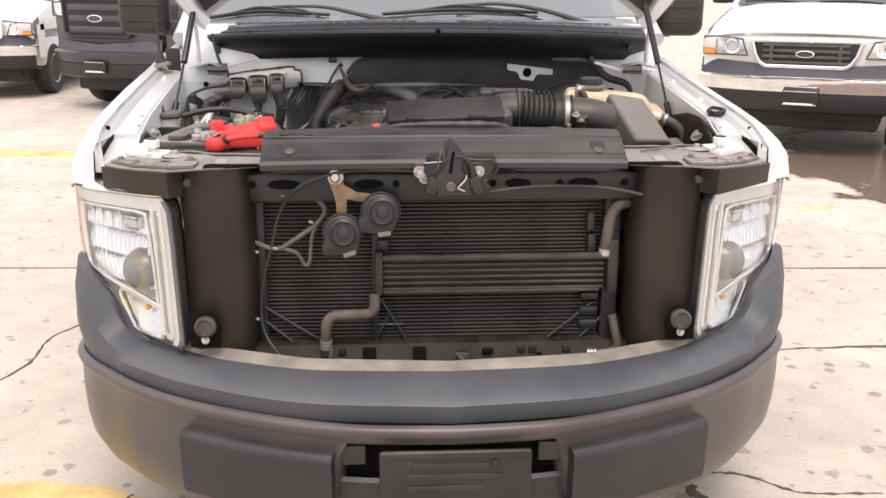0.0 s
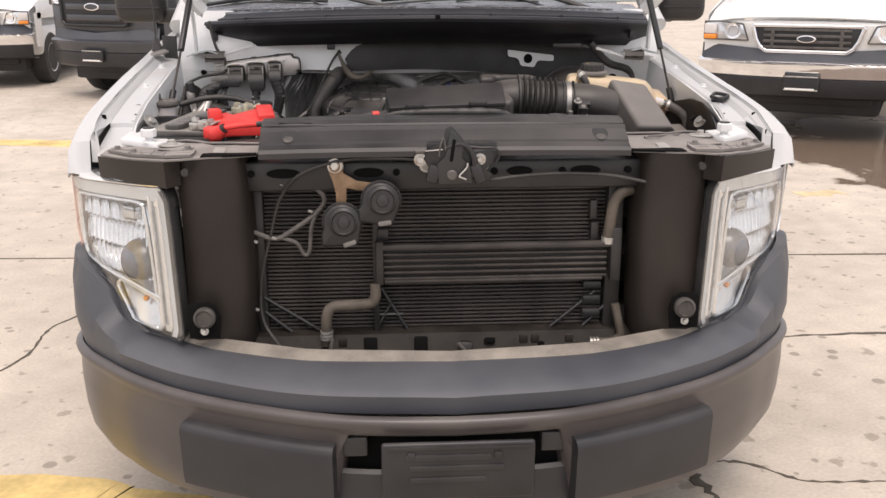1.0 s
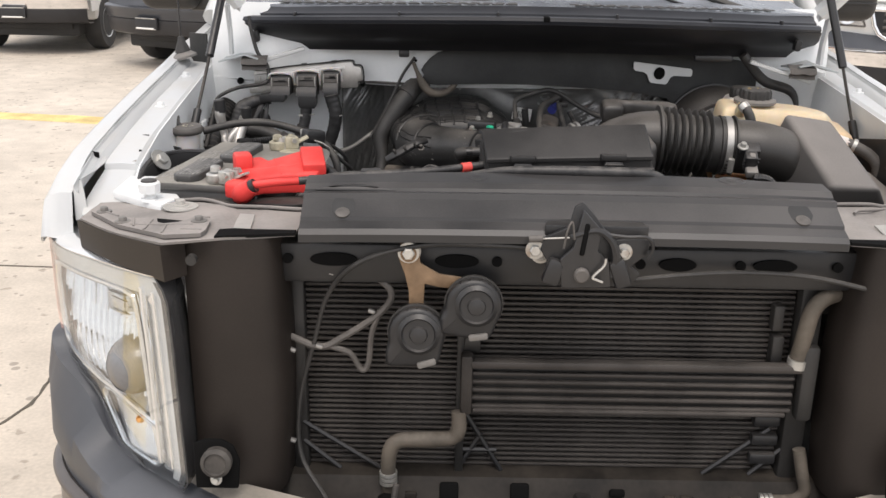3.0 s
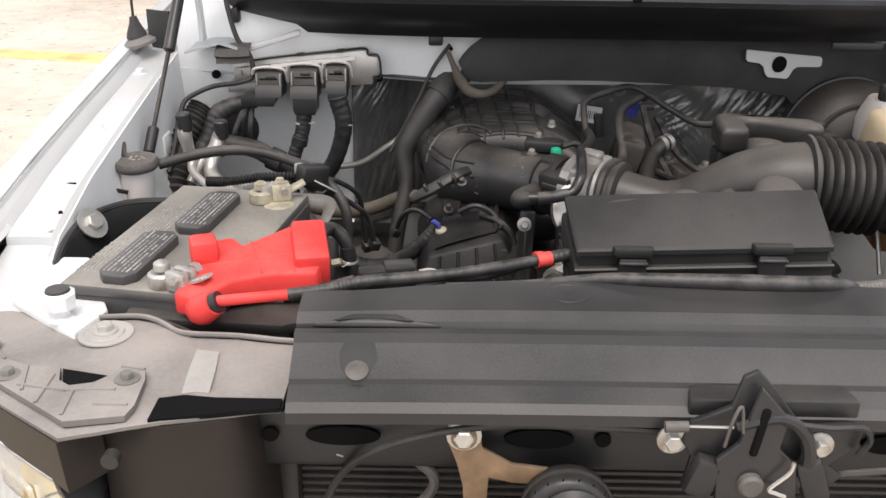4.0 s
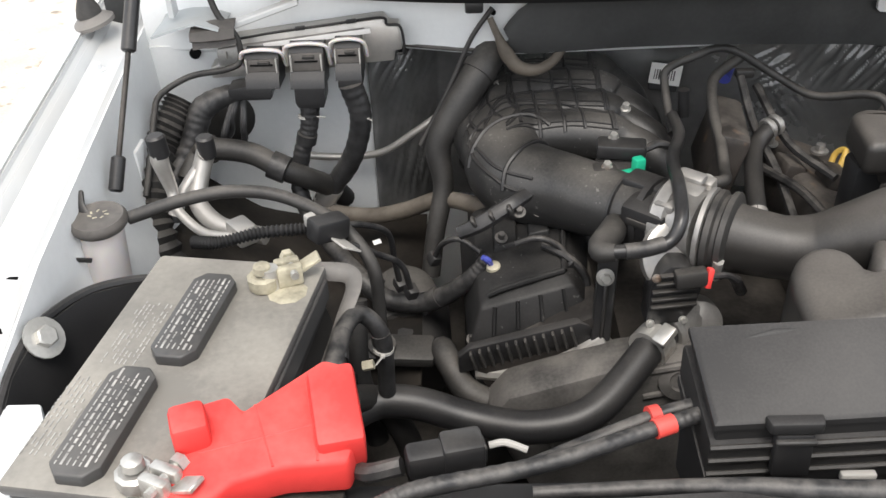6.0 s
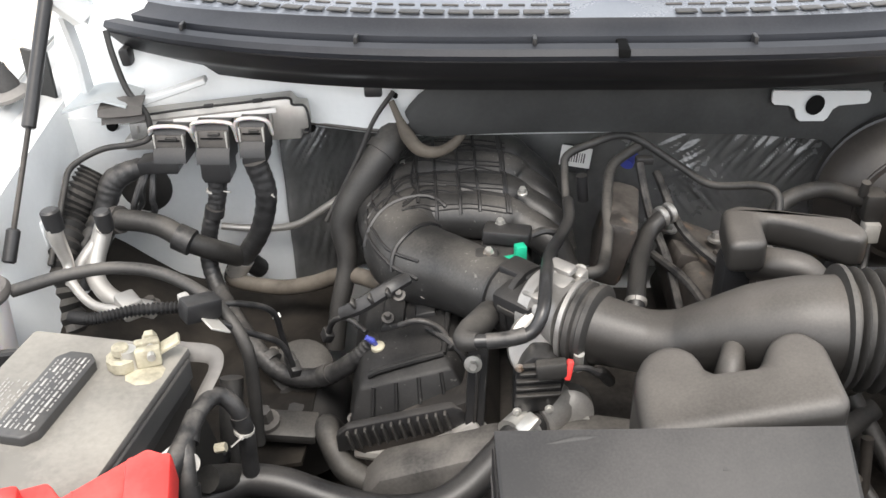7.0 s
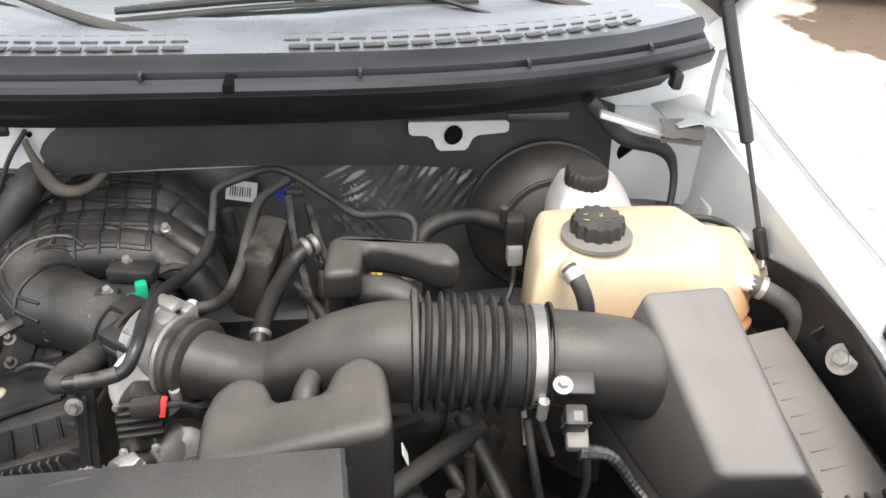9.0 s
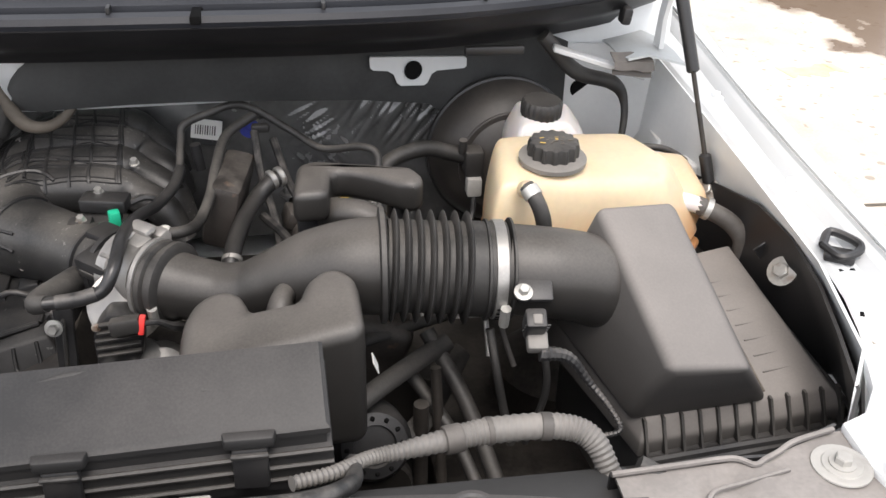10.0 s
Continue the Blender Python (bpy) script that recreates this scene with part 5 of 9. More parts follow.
# holes are near-black plates on the bar, their see-through dark painted
for x, w in ((-0.41, 0.075), (-0.195, 0.07), (0.19, 0.06), (0.36, 0.07)):
    part("oval_hole", plate([(x + w * math.cos(t) * 0.55, 1.045 + 0.012 * math.sin(t)) for t in (2 * math.pi * i / 20 for i in range(20))], 0.084, 0.0885, "y"), GAP_SHADE, xbar)
for x in (-0.49, -0.125, 0.125, 0.30, 0.47):
    part("round_hole", rod((x, 0.0885, 1.045), (x, 0.084, 1.045), 0.009), GAP_SHADE, xbar)
bolt((-0.276, 0.085, 1.062), (0, -1, 0), 0.011, 0.014, STEEL, xbar)
bolt((-0.05, 0.085, 1.062), (0, -1, 0), 0.010, 0.014, STEEL, xbar)
bolt((0.095, 0.085, 1.065), (0, -1, 0), 0.010, 0.014, STEEL, xbar)
# lower crossmember, dusty, with slots
low = part("lower_crossmember", sheet([[(x, y, z) for x in np.linspace(-0.62, 0.62, 9)] for y, z in ((0.16, 0.60), (0.12, 0.592), (0.10, 0.56), (0.06, 0.50), (-0.03, 0.49))], 0.005), MUDDY, truck, "dusty steel lower crossmember")
for x, z, w, h in ((-0.20, 0.563, 0.036, 0.062), (-0.065, 0.563, 0.036, 0.062), (0.12, 0.58, 0.03, 0.016), (0.26, 0.565, 0.018, 0.018)):
    part("slot", box((x, 0.094, z), (w, 0.012, h), 0.005, 2, (-20, 0, 0)), GAP_SHADE, low)
for x, z, w, h in ((0.03, 0.535, 0.10, 0.05), (0.05, 0.57, 0.035, 0.05), (0.0, 0.52, 0.16, 0.025)):
    part("bracket", box((x, 0.055, z), (w, 0.05, h), 0.008, 2, (-15, 8, 0)), BLACK_DUSTY, low, "oily black bracket")
for a_, b_ in (((0.03, 0.03, 0.60), (0.075, 0.025, 0.545)), ((-0.30, 0.08, 0.60), (-0.31, 0.06, 0.53))):
    part("rod", rod(a_, b_, 0.006, seg=8), WIRE, low)
for x in (-0.27, 0.20, 0.23, 0.32):
    part("tab", box((x, 0.02, 0.612), (0.022, 0.010, 0.024), 0.003), MUDDY, low)
part("ragged_hole", rod((-0.317, 0.098, 0.556), (-0.317, 0.086, 0.552), 0.02), GAP_SHADE, low)
part("undertray", box((0, 0.62, 0.46), (1.5, 1.3, 0.03), 0.005), INTERIOR, truck)
part("radiator_backing", box((0, 0.30, 0.78), (1.0, 0.05, 0.6), 0.01), INTERIOR, truck)

# ---- radiator, condenser and horns ----
rad = thing("radiator", (0, 0.17, 0.59), "dusty black radiator and condenser with horizontal tubes", "radiator")
part("fin_core", box((-0.02, 0.172, 0.795), (0.94, 0.02, 0.42), 0.003), FIN, rad, "fine dark cooling fins")
part("end_tank", box((0.455, 0.155, 0.79), (0.045, 0.05, 0.42), 0.01), BLACK_DUSTY, rad)
part("end_tank", box((-0.485, 0.16, 0.79), (0.03, 0.05, 0.42), 0.008), BLACK_DUSTY, rad)
for z in (1.005, 0.588):
    part("frame_rail", box((-0.02, 0.155, z), (0.96, 0.04, 0.014), 0.004), TRANS_DARK, rad)
tube_mesh = None
for i in range(38):
    z = 0.996 - 0.0108 * i
    if tube_mesh is None:
        first = part("cooling_tube", box((-0.02, 0.157, z), (0.90, 0.016, 0.0056), 0.0018, 2), COND, rad)
        tube_mesh, z_first = first.data, z
    else:
        o = new("cooling_tube", tube_mesh)
        o.parent = rad
        o.location = (0, 0.0, z - z_first)
post = part("middle_post", box((-0.182, 0.142, 0.79), (0.016, 0.02, 0.42), 0.003), BLACK_DUSTY, rad)
for x, z, w, h in ((-0.162, 0.87, 0.03, 0.03), (-0.165, 0.80, 0.026, 0.03), (0.395, 0.93, 0.02, 0.05), (0.40, 0.865, 0.022, 0.06)):
    part("bracket", box((x, 0.138, z), (w, 0.026, h), 0.004), BLACK_DUSTY, rad)
# diagonal struts below
for a, b in (((-0.48, 0.70), (-0.33, 0.60)), ((-0.48, 0.66), (-0.41, 0.60)), ((-0.17, 0.72), (-0.10, 0.60)), ((-0.14, 0.68), (-0.185, 0.60)), ((-0.185, 0.645), (-0.11, 0.645)), ((0.41, 0.70), (0.29, 0.60)), ((0.44, 0.66), (0.38, 0.60))):
    part("diagonal_strut", rod((a[0], 0.138, a[1]), (b[0], 0.138, b[1]), 0.005, seg=6), BLACK, rad)
for z in (0.64, 0.68, 0.72):
    part("bracket", box((0.40, 0.135, z), (0.05, 0.02, 0.022), 0.005), BLACK, rad)

cooler = thing("oil_cooler", (0.13, 0.11, 0.75), "flat oil cooler with bright top rail before the radiator", "oil cooler")
part("core", box((0.13, 0.118, 0.795), (0.60, 0.014, 0.088), 0.002), FIN, cooler)
for i in range(5):
    part("cooler_tube", box((0.13, 0.108, 0.822 - 0.0165 * i), (0.60, 0.014, 0.0065), 0.002), COND, cooler)
part("top_rail", box((0.145, 0.104, 0.843), (0.62, 0.024, 0.016), 0.005), COND, cooler, "pale dusty top rail")
part("bottom_rail", box((0.13, 0.106, 0.749), (0.58, 0.02, 0.008), 0.003), COND, cooler)
part("side_tank", box((0.452, 0.105, 0.815), (0.03, 0.03, 0.15), 0.008), BLACK_DUSTY, cooler)
part("side_tank", box((-0.172, 0.108, 0.80), (0.022, 0.03, 0.12), 0.006), TRANS_DARK, cooler)
part("hanger", tube([(0.43, 0.11, 0.84), (0.435, 0.10, 0.91), (0.442, 0.10, 0.955), (0.46, 0.105, 0.978), (0.49, 0.12, 0.984)], 0.015, 8, 12), HOSE_TAN, cooler, "dusty tan hose")
part("clamp", rod((0.431, 0.107, 0.845), (0.432, 0.106, 0.862), 0.018), STEEL, cooler)
h = part("lower_hose", tube([(-0.185, 0.10, 0.745), (-0.185, 0.095, 0.71), (-0.20, 0.095, 0.692), (-0.25, 0.095, 0.688), (-0.295, 0.095, 0.685), (-0.313, 0.095, 0.66), (-0.316, 0.10, 0.60), (-0.316, 0.105, 0.55)], [0.014, 0.015, 0.015, 0.015, 0.015, 0.015, 0.014, 0.011], 8, 12), HOSE_TAN, cooler, "dusty tan hose")
for i in range(3):
    part("clamp", rod((-0.3155, 0.099, 0.617 - 0.009 * i), (-0.3155, 0.099, 0.6105 - 0.009 * i), 0.017), STEEL, h)
h = part("return_hose", tube([(0.462, 0.115, 0.67), (0.472, 0.105, 0.62), (0.478, 0.10, 0.588), (0.465, 0.10, 0.57), (0.44, 0.1, 0.566), (0.40, 0.1, 0.566)], 0.012, 8, 10), HOSE_TAN, cooler, "dusty tan hose")
for i in range(3):
    part("clamp", rod((0.418 - 0.009 * i, 0.1, 0.566), (0.4115 - 0.009 * i, 0.1, 0.566), 0.014), STEEL, h)


def horn(c, tilt):
    ob = thing("horn", c, "dusty black snail horn on a brown bracket", "horn", "horns before the radiator")
    x, y, z = c
    # snail body: round above, squared off at the mouth below
    outl = [(x + 0.050 * math.cos(radians(a)), z + 0.050 * math.sin(radians(a))) for a in range(-20, 201, 20)] + [(x - 0.054, z - 0.03), (x - 0.053, z - 0.058), (x - 0.046, z - 0.062), (x + 0.036, z - 0.060), (x + 0.042, z - 0.045), (x + 0.044, z - 0.03)]
    body = plate(outl, y - 0.018, y + 0.022, "y", 0.010, seg=3)
    body.transform(Matrix.Translation(c) @ Matrix.Rotation(radians(tilt), 4, "Y") @ Matrix.Translation(-Vector(c)))
    part("shell", body, BLACK, ob)
    part("drum", lathe([(0.036, 0.014), (0.037, 0.024), (0.030, 0.030), (0.027, 0.026), (0.016, 0.026), (0.014, 0.031), (0.004, 0.033)], (x + 0.004, y, z + 0.003), (0, -1, 0.08), 26), BLACK, ob)
    lip = box((x + 0.018, y - 0.016, z - 0.052), (0.034, 0.012, 0.013), 0.004, 2, (0, -18, 0))
    lip.transform(Matrix.Translation(c) @ Matrix.Rotation(radians(tilt), 4, "Y") @ Matrix.Translation(-Vector(c)))
    part("mouth_lip", lip, GREYCAP, ob, "dusty grey mouth lip")
    part("ring", lathe([(0.048, -0.003), (0.0515, -0.002), (0.0515, 0.002), (0.048, 0.003)], (x, y + 0.002, z), (0, -1, 0), 28), BLACK_DUSTY, ob)
    return ob


horn((-0.263, 0.045, 0.928), 0)
horn((-0.165, 0.045, 0.982), 10)
brk = plate([(-0.292, 1.085), (-0.262, 1.085), (-0.258, 1.05), (-0.225, 1.03), (-0.165, 1.022), (-0.165, 1.002), (-0.225, 1.006), (-0.25, 1.012), (-0.252, 0.97), (-0.25, 0.93), (-0.275, 0.93), (-0.278, 1.0), (-0.285, 1.03), (-0.296, 1.06)], 0.058, 0.064, "y", 0.0015)
hb = solo("horn_bracket", brk, BROWN, (-0.275, 0.06, 1.06), "rusty brown steel horn bracket bolted to crossbar", "bracket")
part("stand_off", rod((-0.278, 0.088, 1.068), (-0.278, 0.05, 1.068), 0.014), BROWN, hb)
bolt((-0.278, 0.056, 1.070), (0, -1, 0), 0.011, 0.014, STEEL, hb)

# wiring at the front
wires = thing("front_wiring", (-0.45, 0.1, 0.9), "grey cable harness hanging before the radiator", "wiring")
for pts, r, m_ in ((((-0.02, 0.05, 1.078), (-0.12, 0.045, 1.088), (-0.25, 0.05, 1.085), (-0.36, 0.06, 1.05), (-0.42, 0.09, 0.98), (-0.45, 0.10, 0.88), (-0.48, 0.11, 0.76), (-0.48, 0.10, 0.65), (-0.43, 0.06, 0.58)), 0.0045, RUBBER),
                   (((-0.40, 0.10, 1.02), (-0.35, 0.10, 1.015), (-0.31, 0.10, 0.98), (-0.33, 0.10, 0.94), (-0.40, 0.10, 0.89), (-0.44, 0.10, 0.872), (-0.50, 0.11, 0.89)), 0.0065, WIRE),
                   (((-0.33, 0.10, 0.945), (-0.345, 0.10, 0.90), (-0.352, 0.10, 0.84), (-0.365, 0.10, 0.828), (-0.385, 0.10, 0.86), (-0.42, 0.10, 0.873)), 0.0055, WIRE),
                   (((0.11, 0.05, 1.03), (0.2, 0.05, 1.04), (0.3, 0.06, 1.042), (0.42, 0.06, 1.035), (0.55, 0.05, 1.01)), 0.0045, RUBBER)):
    part("cable", tube(pts, r, 8, 8), m_, wires)
for c in ((-0.415, 0.095, 1.015), (-0.345, 0.095, 0.945), (-0.44, 0.095, 0.875), (-0.49, 0.10, 0.865), (-0.495, 0.10, 0.68)):
    part("connector", box(c, (0.014, 0.010, 0.008), 0.003, 2, (0, 20, 0)), ALU, wires, "bright metal clip")

# bonnet latch
latch = thing("bonnet_latch", (0.03, 0.02, 1.08), "black steel bonnet latch with springs and cable", "latch")
part("back_plate", plate([(-0.052, 1.032), (-0.03, 1.028), (0.06, 1.026), (0.10, 1.032), (0.112, 1.05), (0.095, 1.062), (0.122, 1.085), (0.124, 1.108), (0.108, 1.112), (0.062, 1.108), (0.03, 1.15), (0.010, 1.172), (-0.004, 1.165), (-0.012, 1.13), (-0.05, 1.112), (-0.058, 1.09), (-0.046, 1.07)], 0.022, 0.030, "y", 0.002), BLACK, latch)
part("front_plate", plate([(-0.022, 1.03), (0.06, 1.032), (0.055, 1.075), (0.035, 1.095), (0.04, 1.13), (0.008, 1.165), (-0.006, 1.10), (-0.026, 1.08)], 0.002, 0.010, "y", 0.002), BLACK_GLOSS, latch)
part("guide_slot", box((0.012, 0.001, 1.115), (0.008, 0.006, 0.055), 0.002, 1, (0, 8, 0)), GAP_SHADE, latch)
part("hook", tube([(0.062, 0.012, 1.05), (0.066, 0.006, 1.085), (0.055, 0.004, 1.115), (0.03, 0.004, 1.13), (-0.01, 0.006, 1.118)], [0.009, 0.008, 0.007, 0.006, 0.005], 8, 8), BLACK, latch)
part("pawl", box((-0.035, 0.012, 1.055), (0.03, 0.02, 0.045), 0.006, 2, (0, 18, 0)), BLACK, latch)
part("pawl", box((0.075, 0.008, 1.055), (0.028, 0.018, 0.05), 0.006, 2, (0, -20, 0)), BLACK, latch)
part("spring", tube([(0.048, -0.006, 1.085), (0.045, -0.006, 1.072), (0.028, -0.006, 1.053), (0.035, -0.006, 1.048), (0.045, -0.006, 1.044)], 0.0022, 6, 6), STEEL, latch, "bright steel spring")
part("spring", tube([(-0.022, -0.002, 1.10), (-0.018, -0.003, 1.13), (-0.010, 0.0, 1.145), (-0.005, 0.0, 1.115)], 0.0018, 6, 6), WIRE, latch)
part("pivot", rod((0.010, 0.006, 1.054), (0.010, -0.008, 1.054), 0.013, bevel=0.003), WIRE, latch)
part("cable_end", rod((-0.078, 0.016, 1.110), (-0.055, 0.016, 1.111), 0.006), WIRE, latch)
part("cable_wire", rod((-0.055, 0.016, 1.111), (-0.012, 0.008, 1.116), 0.0016, seg=6), STEEL, latch)
part("release_loop", tube([(0.035, 0.004, 1.125), (0.08, 0.004, 1.12), (0.115, 0.008, 1.118), (0.127, 0.012, 1.10), (0.12, 0.016, 1.08)], 0.0035, 6, 6), BLACK, latch)
bolt((0.081, 0.021, 1.089), (0, -1, 0), 0.0085, 0.012, STEEL, latch)
bolt((-0.066, 0.028, 1.088), (0, -1, 0), 0.0095, 0.012, STEEL, latch)
bolt((-0.04, 0.020, 1.04), (0, -1, 0), 0.006, 0.010, BLACK, latch)

# radiator cover
cov = thing("radiator_cover", (0, 0.14, 1.09), "smooth dusty black plastic radiator cover", "radiator cover")
XL, XR = -0.463, 0.463
prof = [(0.042, 1.094), (0.042, 1.106), (0.048, 1.112), (0.070, 1.120), (0.073, 1.1265), (0.077, 1.128), (0.112, 1.147), (0.117, 1.157), (0.121, 1.158), (0.123, 1.146), (0.131, 1.146), (0.134, 1.160), (0.145, 1.166), (0.19, 1.169), (0.217, 1.168), (0.222, 1.150)]
def cov_row(x):
    k = (abs(x) / 0.463) ** 3
    return [(x, y + (0.0 if i < 11 else 0.006 * (1 - k)) - (0.04 * k if i > 13 else 0), z - 0.004 * k) for i, (y, z) in enumerate(prof)]
part("shell", sheet([cov_row(x) for x in np.linspace(XL, XR, 33)], 0.004), COVER, cov, angle=14)
for x in (-0.392, 0.394):
    # dark oval plate paints the recess's shadow; the shell itself isn't hollowed
    cup = plate([(0.021 * math.cos(t) * (1 if t < math.pi else 0.9), (0.036 if t < math.pi else 0.02) * math.sin(t)) for t in (2 * math.pi * i / 24 for i in range(24))], -0.003, 0.0014, "z", 0.0006)
    cup.transform(pose(x, 0.090, 1.1360, 28.5))
    part("clip_recess_shade", cup, INTERIOR, cov)
    part("clip", lathe([(0.0125, 0), (0.0125, 0.003), (0.007, 0.0045)], (x, 0.078, 1.1305), (0, -0.48, 1), 18), WIRE, cov)
for x in (-0.16, 0.30):
    part("dimple", lathe([(0.027, 0), (0.024, 0.005), (0.020, 0.005), (0.016, 0.001), (0.011, 0.001), (0.009, 0.005), (0.003, 0.0055)], (x, 0.192, 1.1675), (0, 0, 1), 24), COVER, cov)
part("bump", plate([(-0.45, 0.128), (-0.42, 0.134), (-0.40, 0.152), (-0.355, 0.153), (-0.335, 0.134), (-0.30, 0.128)], 1.15, 1.1655, "z", 0.007, seg=3), COVER, cov)
part("latch_pocket", plate([(-0.05, 0.040), (-0.045, 0.066), (-0.02, 0.076), (0.10, 0.076), (0.12, 0.066), (0.125, 0.040)], 1.100, 1.1275, "z", 0.003), BLACK, cov, "black pocket over the latch")

# corrugated wiring trunk behind the cover
conduit = thing("wiring_conduit", (0.2, 0.3, 1.1), "grey taped corrugated wiring conduit", "wiring")
part("loom", tube([(-0.30, 0.245, 1.150), (-0.2, 0.243, 1.156), (-0.12, 0.228, 1.172), (-0.06, 0.218, 1.177), (0.05, 0.212, 1.178), (0.15, 0.218, 1.174), (0.195, 0.26, 1.15), (0.20, 0.32, 1.12)], [0.006, 0.007, 0.008, 0.009, 0.011, 0.010, 0.009, 0.009], 8, 10), LOOM, conduit, "black taped loom")
part("conduit", tube([(0.14, 0.262, 1.155), (0.18, 0.282, 1.145), (0.215, 0.318, 1.125), (0.25, 0.332, 1.118), (0.307, 0.346, 1.116), (0.352, 0.354, 1.116), (0.424, 0.354, 1.114), (0.46, 0.340, 1.105), (0.48, 0.312, 1.07)], [0.007, 0.007, 0.0075, 0.009, 0.013, 0.0145, 0.0145, 0.014, 0.012], 8, 14, 64, 0.0007), GREYCAP, conduit)
for a, b in (((0.298, 0.344, 1.116), (0.318, 0.348, 1.116)), ((0.345, 0.353, 1.116), (0.352, 0.354, 1.116)), ((0.405, 0.355, 1.115), (0.418, 0.3545, 1.114))):
    part("tape_wrap", rod(a, b, 0.0157, bevel=0.001), WIRE, conduit, "grey tape wrap")
part("conduit_end", tube([(0.50, 0.30, 1.10), (0.53, 0.285, 1.085), (0.55, 0.27, 1.05)], 0.011, 6, 12), RUBBER, conduit)

# ---- battery and its leads ----
BA = -9.0
bat = thing("car_battery", (-0.655, 0.455, 0.93), "black dusty car battery with worn labels", "battery")
RB = pose(-0.655, 0.458, 0, 0, 0, BA)


def bb(x, y, z):
    """A place on the battery: across, along, height."""
    return tuple(RB @ Vector((x, y, z)))


part("case", box(bb(0, 0, 1.03), (0.205, 0.372, 0.17), 0.008, 2, (0, 0, BA)), BATT_SIDE, bat)
part("lid", box(bb(0, 0, 1.119), (0.213, 0.38, 0.016), 0.006, 2, (0, 0, BA)), BATT, bat, "dusty tan-grey battery lid")
for cx, cy in ((-0.01, 0.065), (-0.035, -0.105)):
    lab = part("vent_cap", plate([tuple((RB @ Vector((cx + a, cy + b, 0))).xy) for a, b in ((-0.026, -0.062), (-0.014, -0.076), (0.014, -0.076), (0.026, -0.062), (0.026, 0.062), (0.014, 0.076), (-0.014, 0.076), (-0.026, 0.062))], 1.124, 1.140, "z", 0.0025), LABEL, bat, "black vent cap with worn print")
    rnd = random.Random(cy)
    pm = bmesh.new()
    for i in range(7):
        y_ = -0.064
        while y_ < 0.058:
            w_ = rnd.uniform(0.002, 0.010) if i not in (1, 5) else rnd.uniform(0.006, 0.016)
            if rnd.random() < 0.9:
                box(bb(cx - 0.0185 + 0.0062 * i, cy + y_ + w_ / 2, 1.1403), (0.0015 if i not in (1, 5) else 0.0026, w_, 0.0006), 0, 1, (0, 0, BA), bm=pm)
            y_ += w_ + rnd.uniform(0.0015, 0.004)
    part("print", pm, PRINT, lab, "worn pale print")
for cx, cy in ((-0.068, 0.045), (-0.085, -0.09)):
    rnd = random.Random(cx)
    pm = bmesh.new()
    for i in range(8):
        y_ = -0.06
        while y_ < 0.045:
            w_ = rnd.uniform(0.002, 0.010)
            if rnd.random() < 0.75:
                box(bb(cx - 0.018 + 0.0052 * i, cy + y_ + w_ / 2, 1.1273), (0.0014, w_, 0.0006), 0, 1, (0, 0, BA), bm=pm)
            y_ += w_ + rnd.uniform(0.0015, 0.005)
    part("print", pm, PRINT, bat, "worn pale print")
part("side_rib", box(bb(0.106, -0.0, 1.10), (0.006, 0.36, 0.03), 0.002, 1, (0, 0, BA)), BATT_SIDE, bat)
part("post", lathe([(0.012, 0), (0.010, 0.03)], bb(0.055, 0.137, 1.125), (0, 0, 1), 16), STEEL, bat)


def clamp(name, at, mat, rot, label):
    c = thing(name, at, label, "battery clamp")
    x, y, z = at
    part("ring", lathe([(0.017, 0), (0.019, 0.004), (0.019, 0.016), (0.015, 0.019), (0.009, 0.018)], (x, y, z), (0, 0, 1), 10), mat, c)
    m = pose(x, y, z, 0, 0, rot)
    q = lambda *v: tuple(m @ Vector(v))
    part("jaw", box(q(0.03, 0.008, 0.014), (0.03, 0.012, 0.026), 0.003, 2, (0, 0, rot)), mat, c)
    part("jaw", box(q(0.03, -0.008, 0.014), (0.03, 0.012, 0.026), 0.003, 2, (0, 0, rot)), mat, c)
    part("clamp_bolt", rod(q(0.034, -0.022, 0.02), q(0.034, 0.024, 0.02), 0.005, seg=8), STEEL, c)
    part("clamp_nut", rod(q(0.034, 0.016, 0.02), q(0.034, 0.026, 0.02), 0.009, seg=6), mat, c)
    part("tab", box(q(0.055, 0.004, 0.018), (0.03, 0.02, 0.005), 0.001, 1, (0, -25, rot)), mat, c)
    part("post_top", lathe([(0.011, 0), (0.010, 0.008), (0.006, 0.011)], (x, y, z + 0.022), (0, 0, 1), 12), mat, c)
    return c


clamp("battery_clamp", (-0.588, 0.585, 1.128), CORRODE, 20, "corroded yellowish battery terminal clamp")
clamp("battery_clamp", (-0.655, 0.285, 1.128), STEEL, -25, "bright steel battery terminal clamp")
part("crust", lathe([(0.024, 0), (0.021, 0.001), (0.015, 0.002), (0.003, 0.0025)], (-0.56, 0.575, 1.1272), (0, 0, 1), 9), CORRODE, bat, "yellow battery corrosion")

# red terminal boot with its lead
boot = thing("terminal_boot", (-0.55, 0.31, 1.10), "bright red plastic battery terminal cover", "terminal cover")
bm = plate([(-0.625, 0.315), (-0.612, 0.352), (-0.582, 0.362), (-0.565, 0.345), (-0.495, 0.402), (-0.472, 0.395), (-0.455, 0.325), (-0.462, 0.288), (-0.52, 0.285), (-0.565, 0.27), (-0.602, 0.232), (-0.632, 0.245), (-0.615, 0.285)], 1.108, 1.160, "z", 0.0055, seg=2)
for v in bm.verts:
    if v.co.z > 1.13:
        v.co.z += 0.22 * (v.co.y - 0.345)
part("shell", bm, RED, boot)
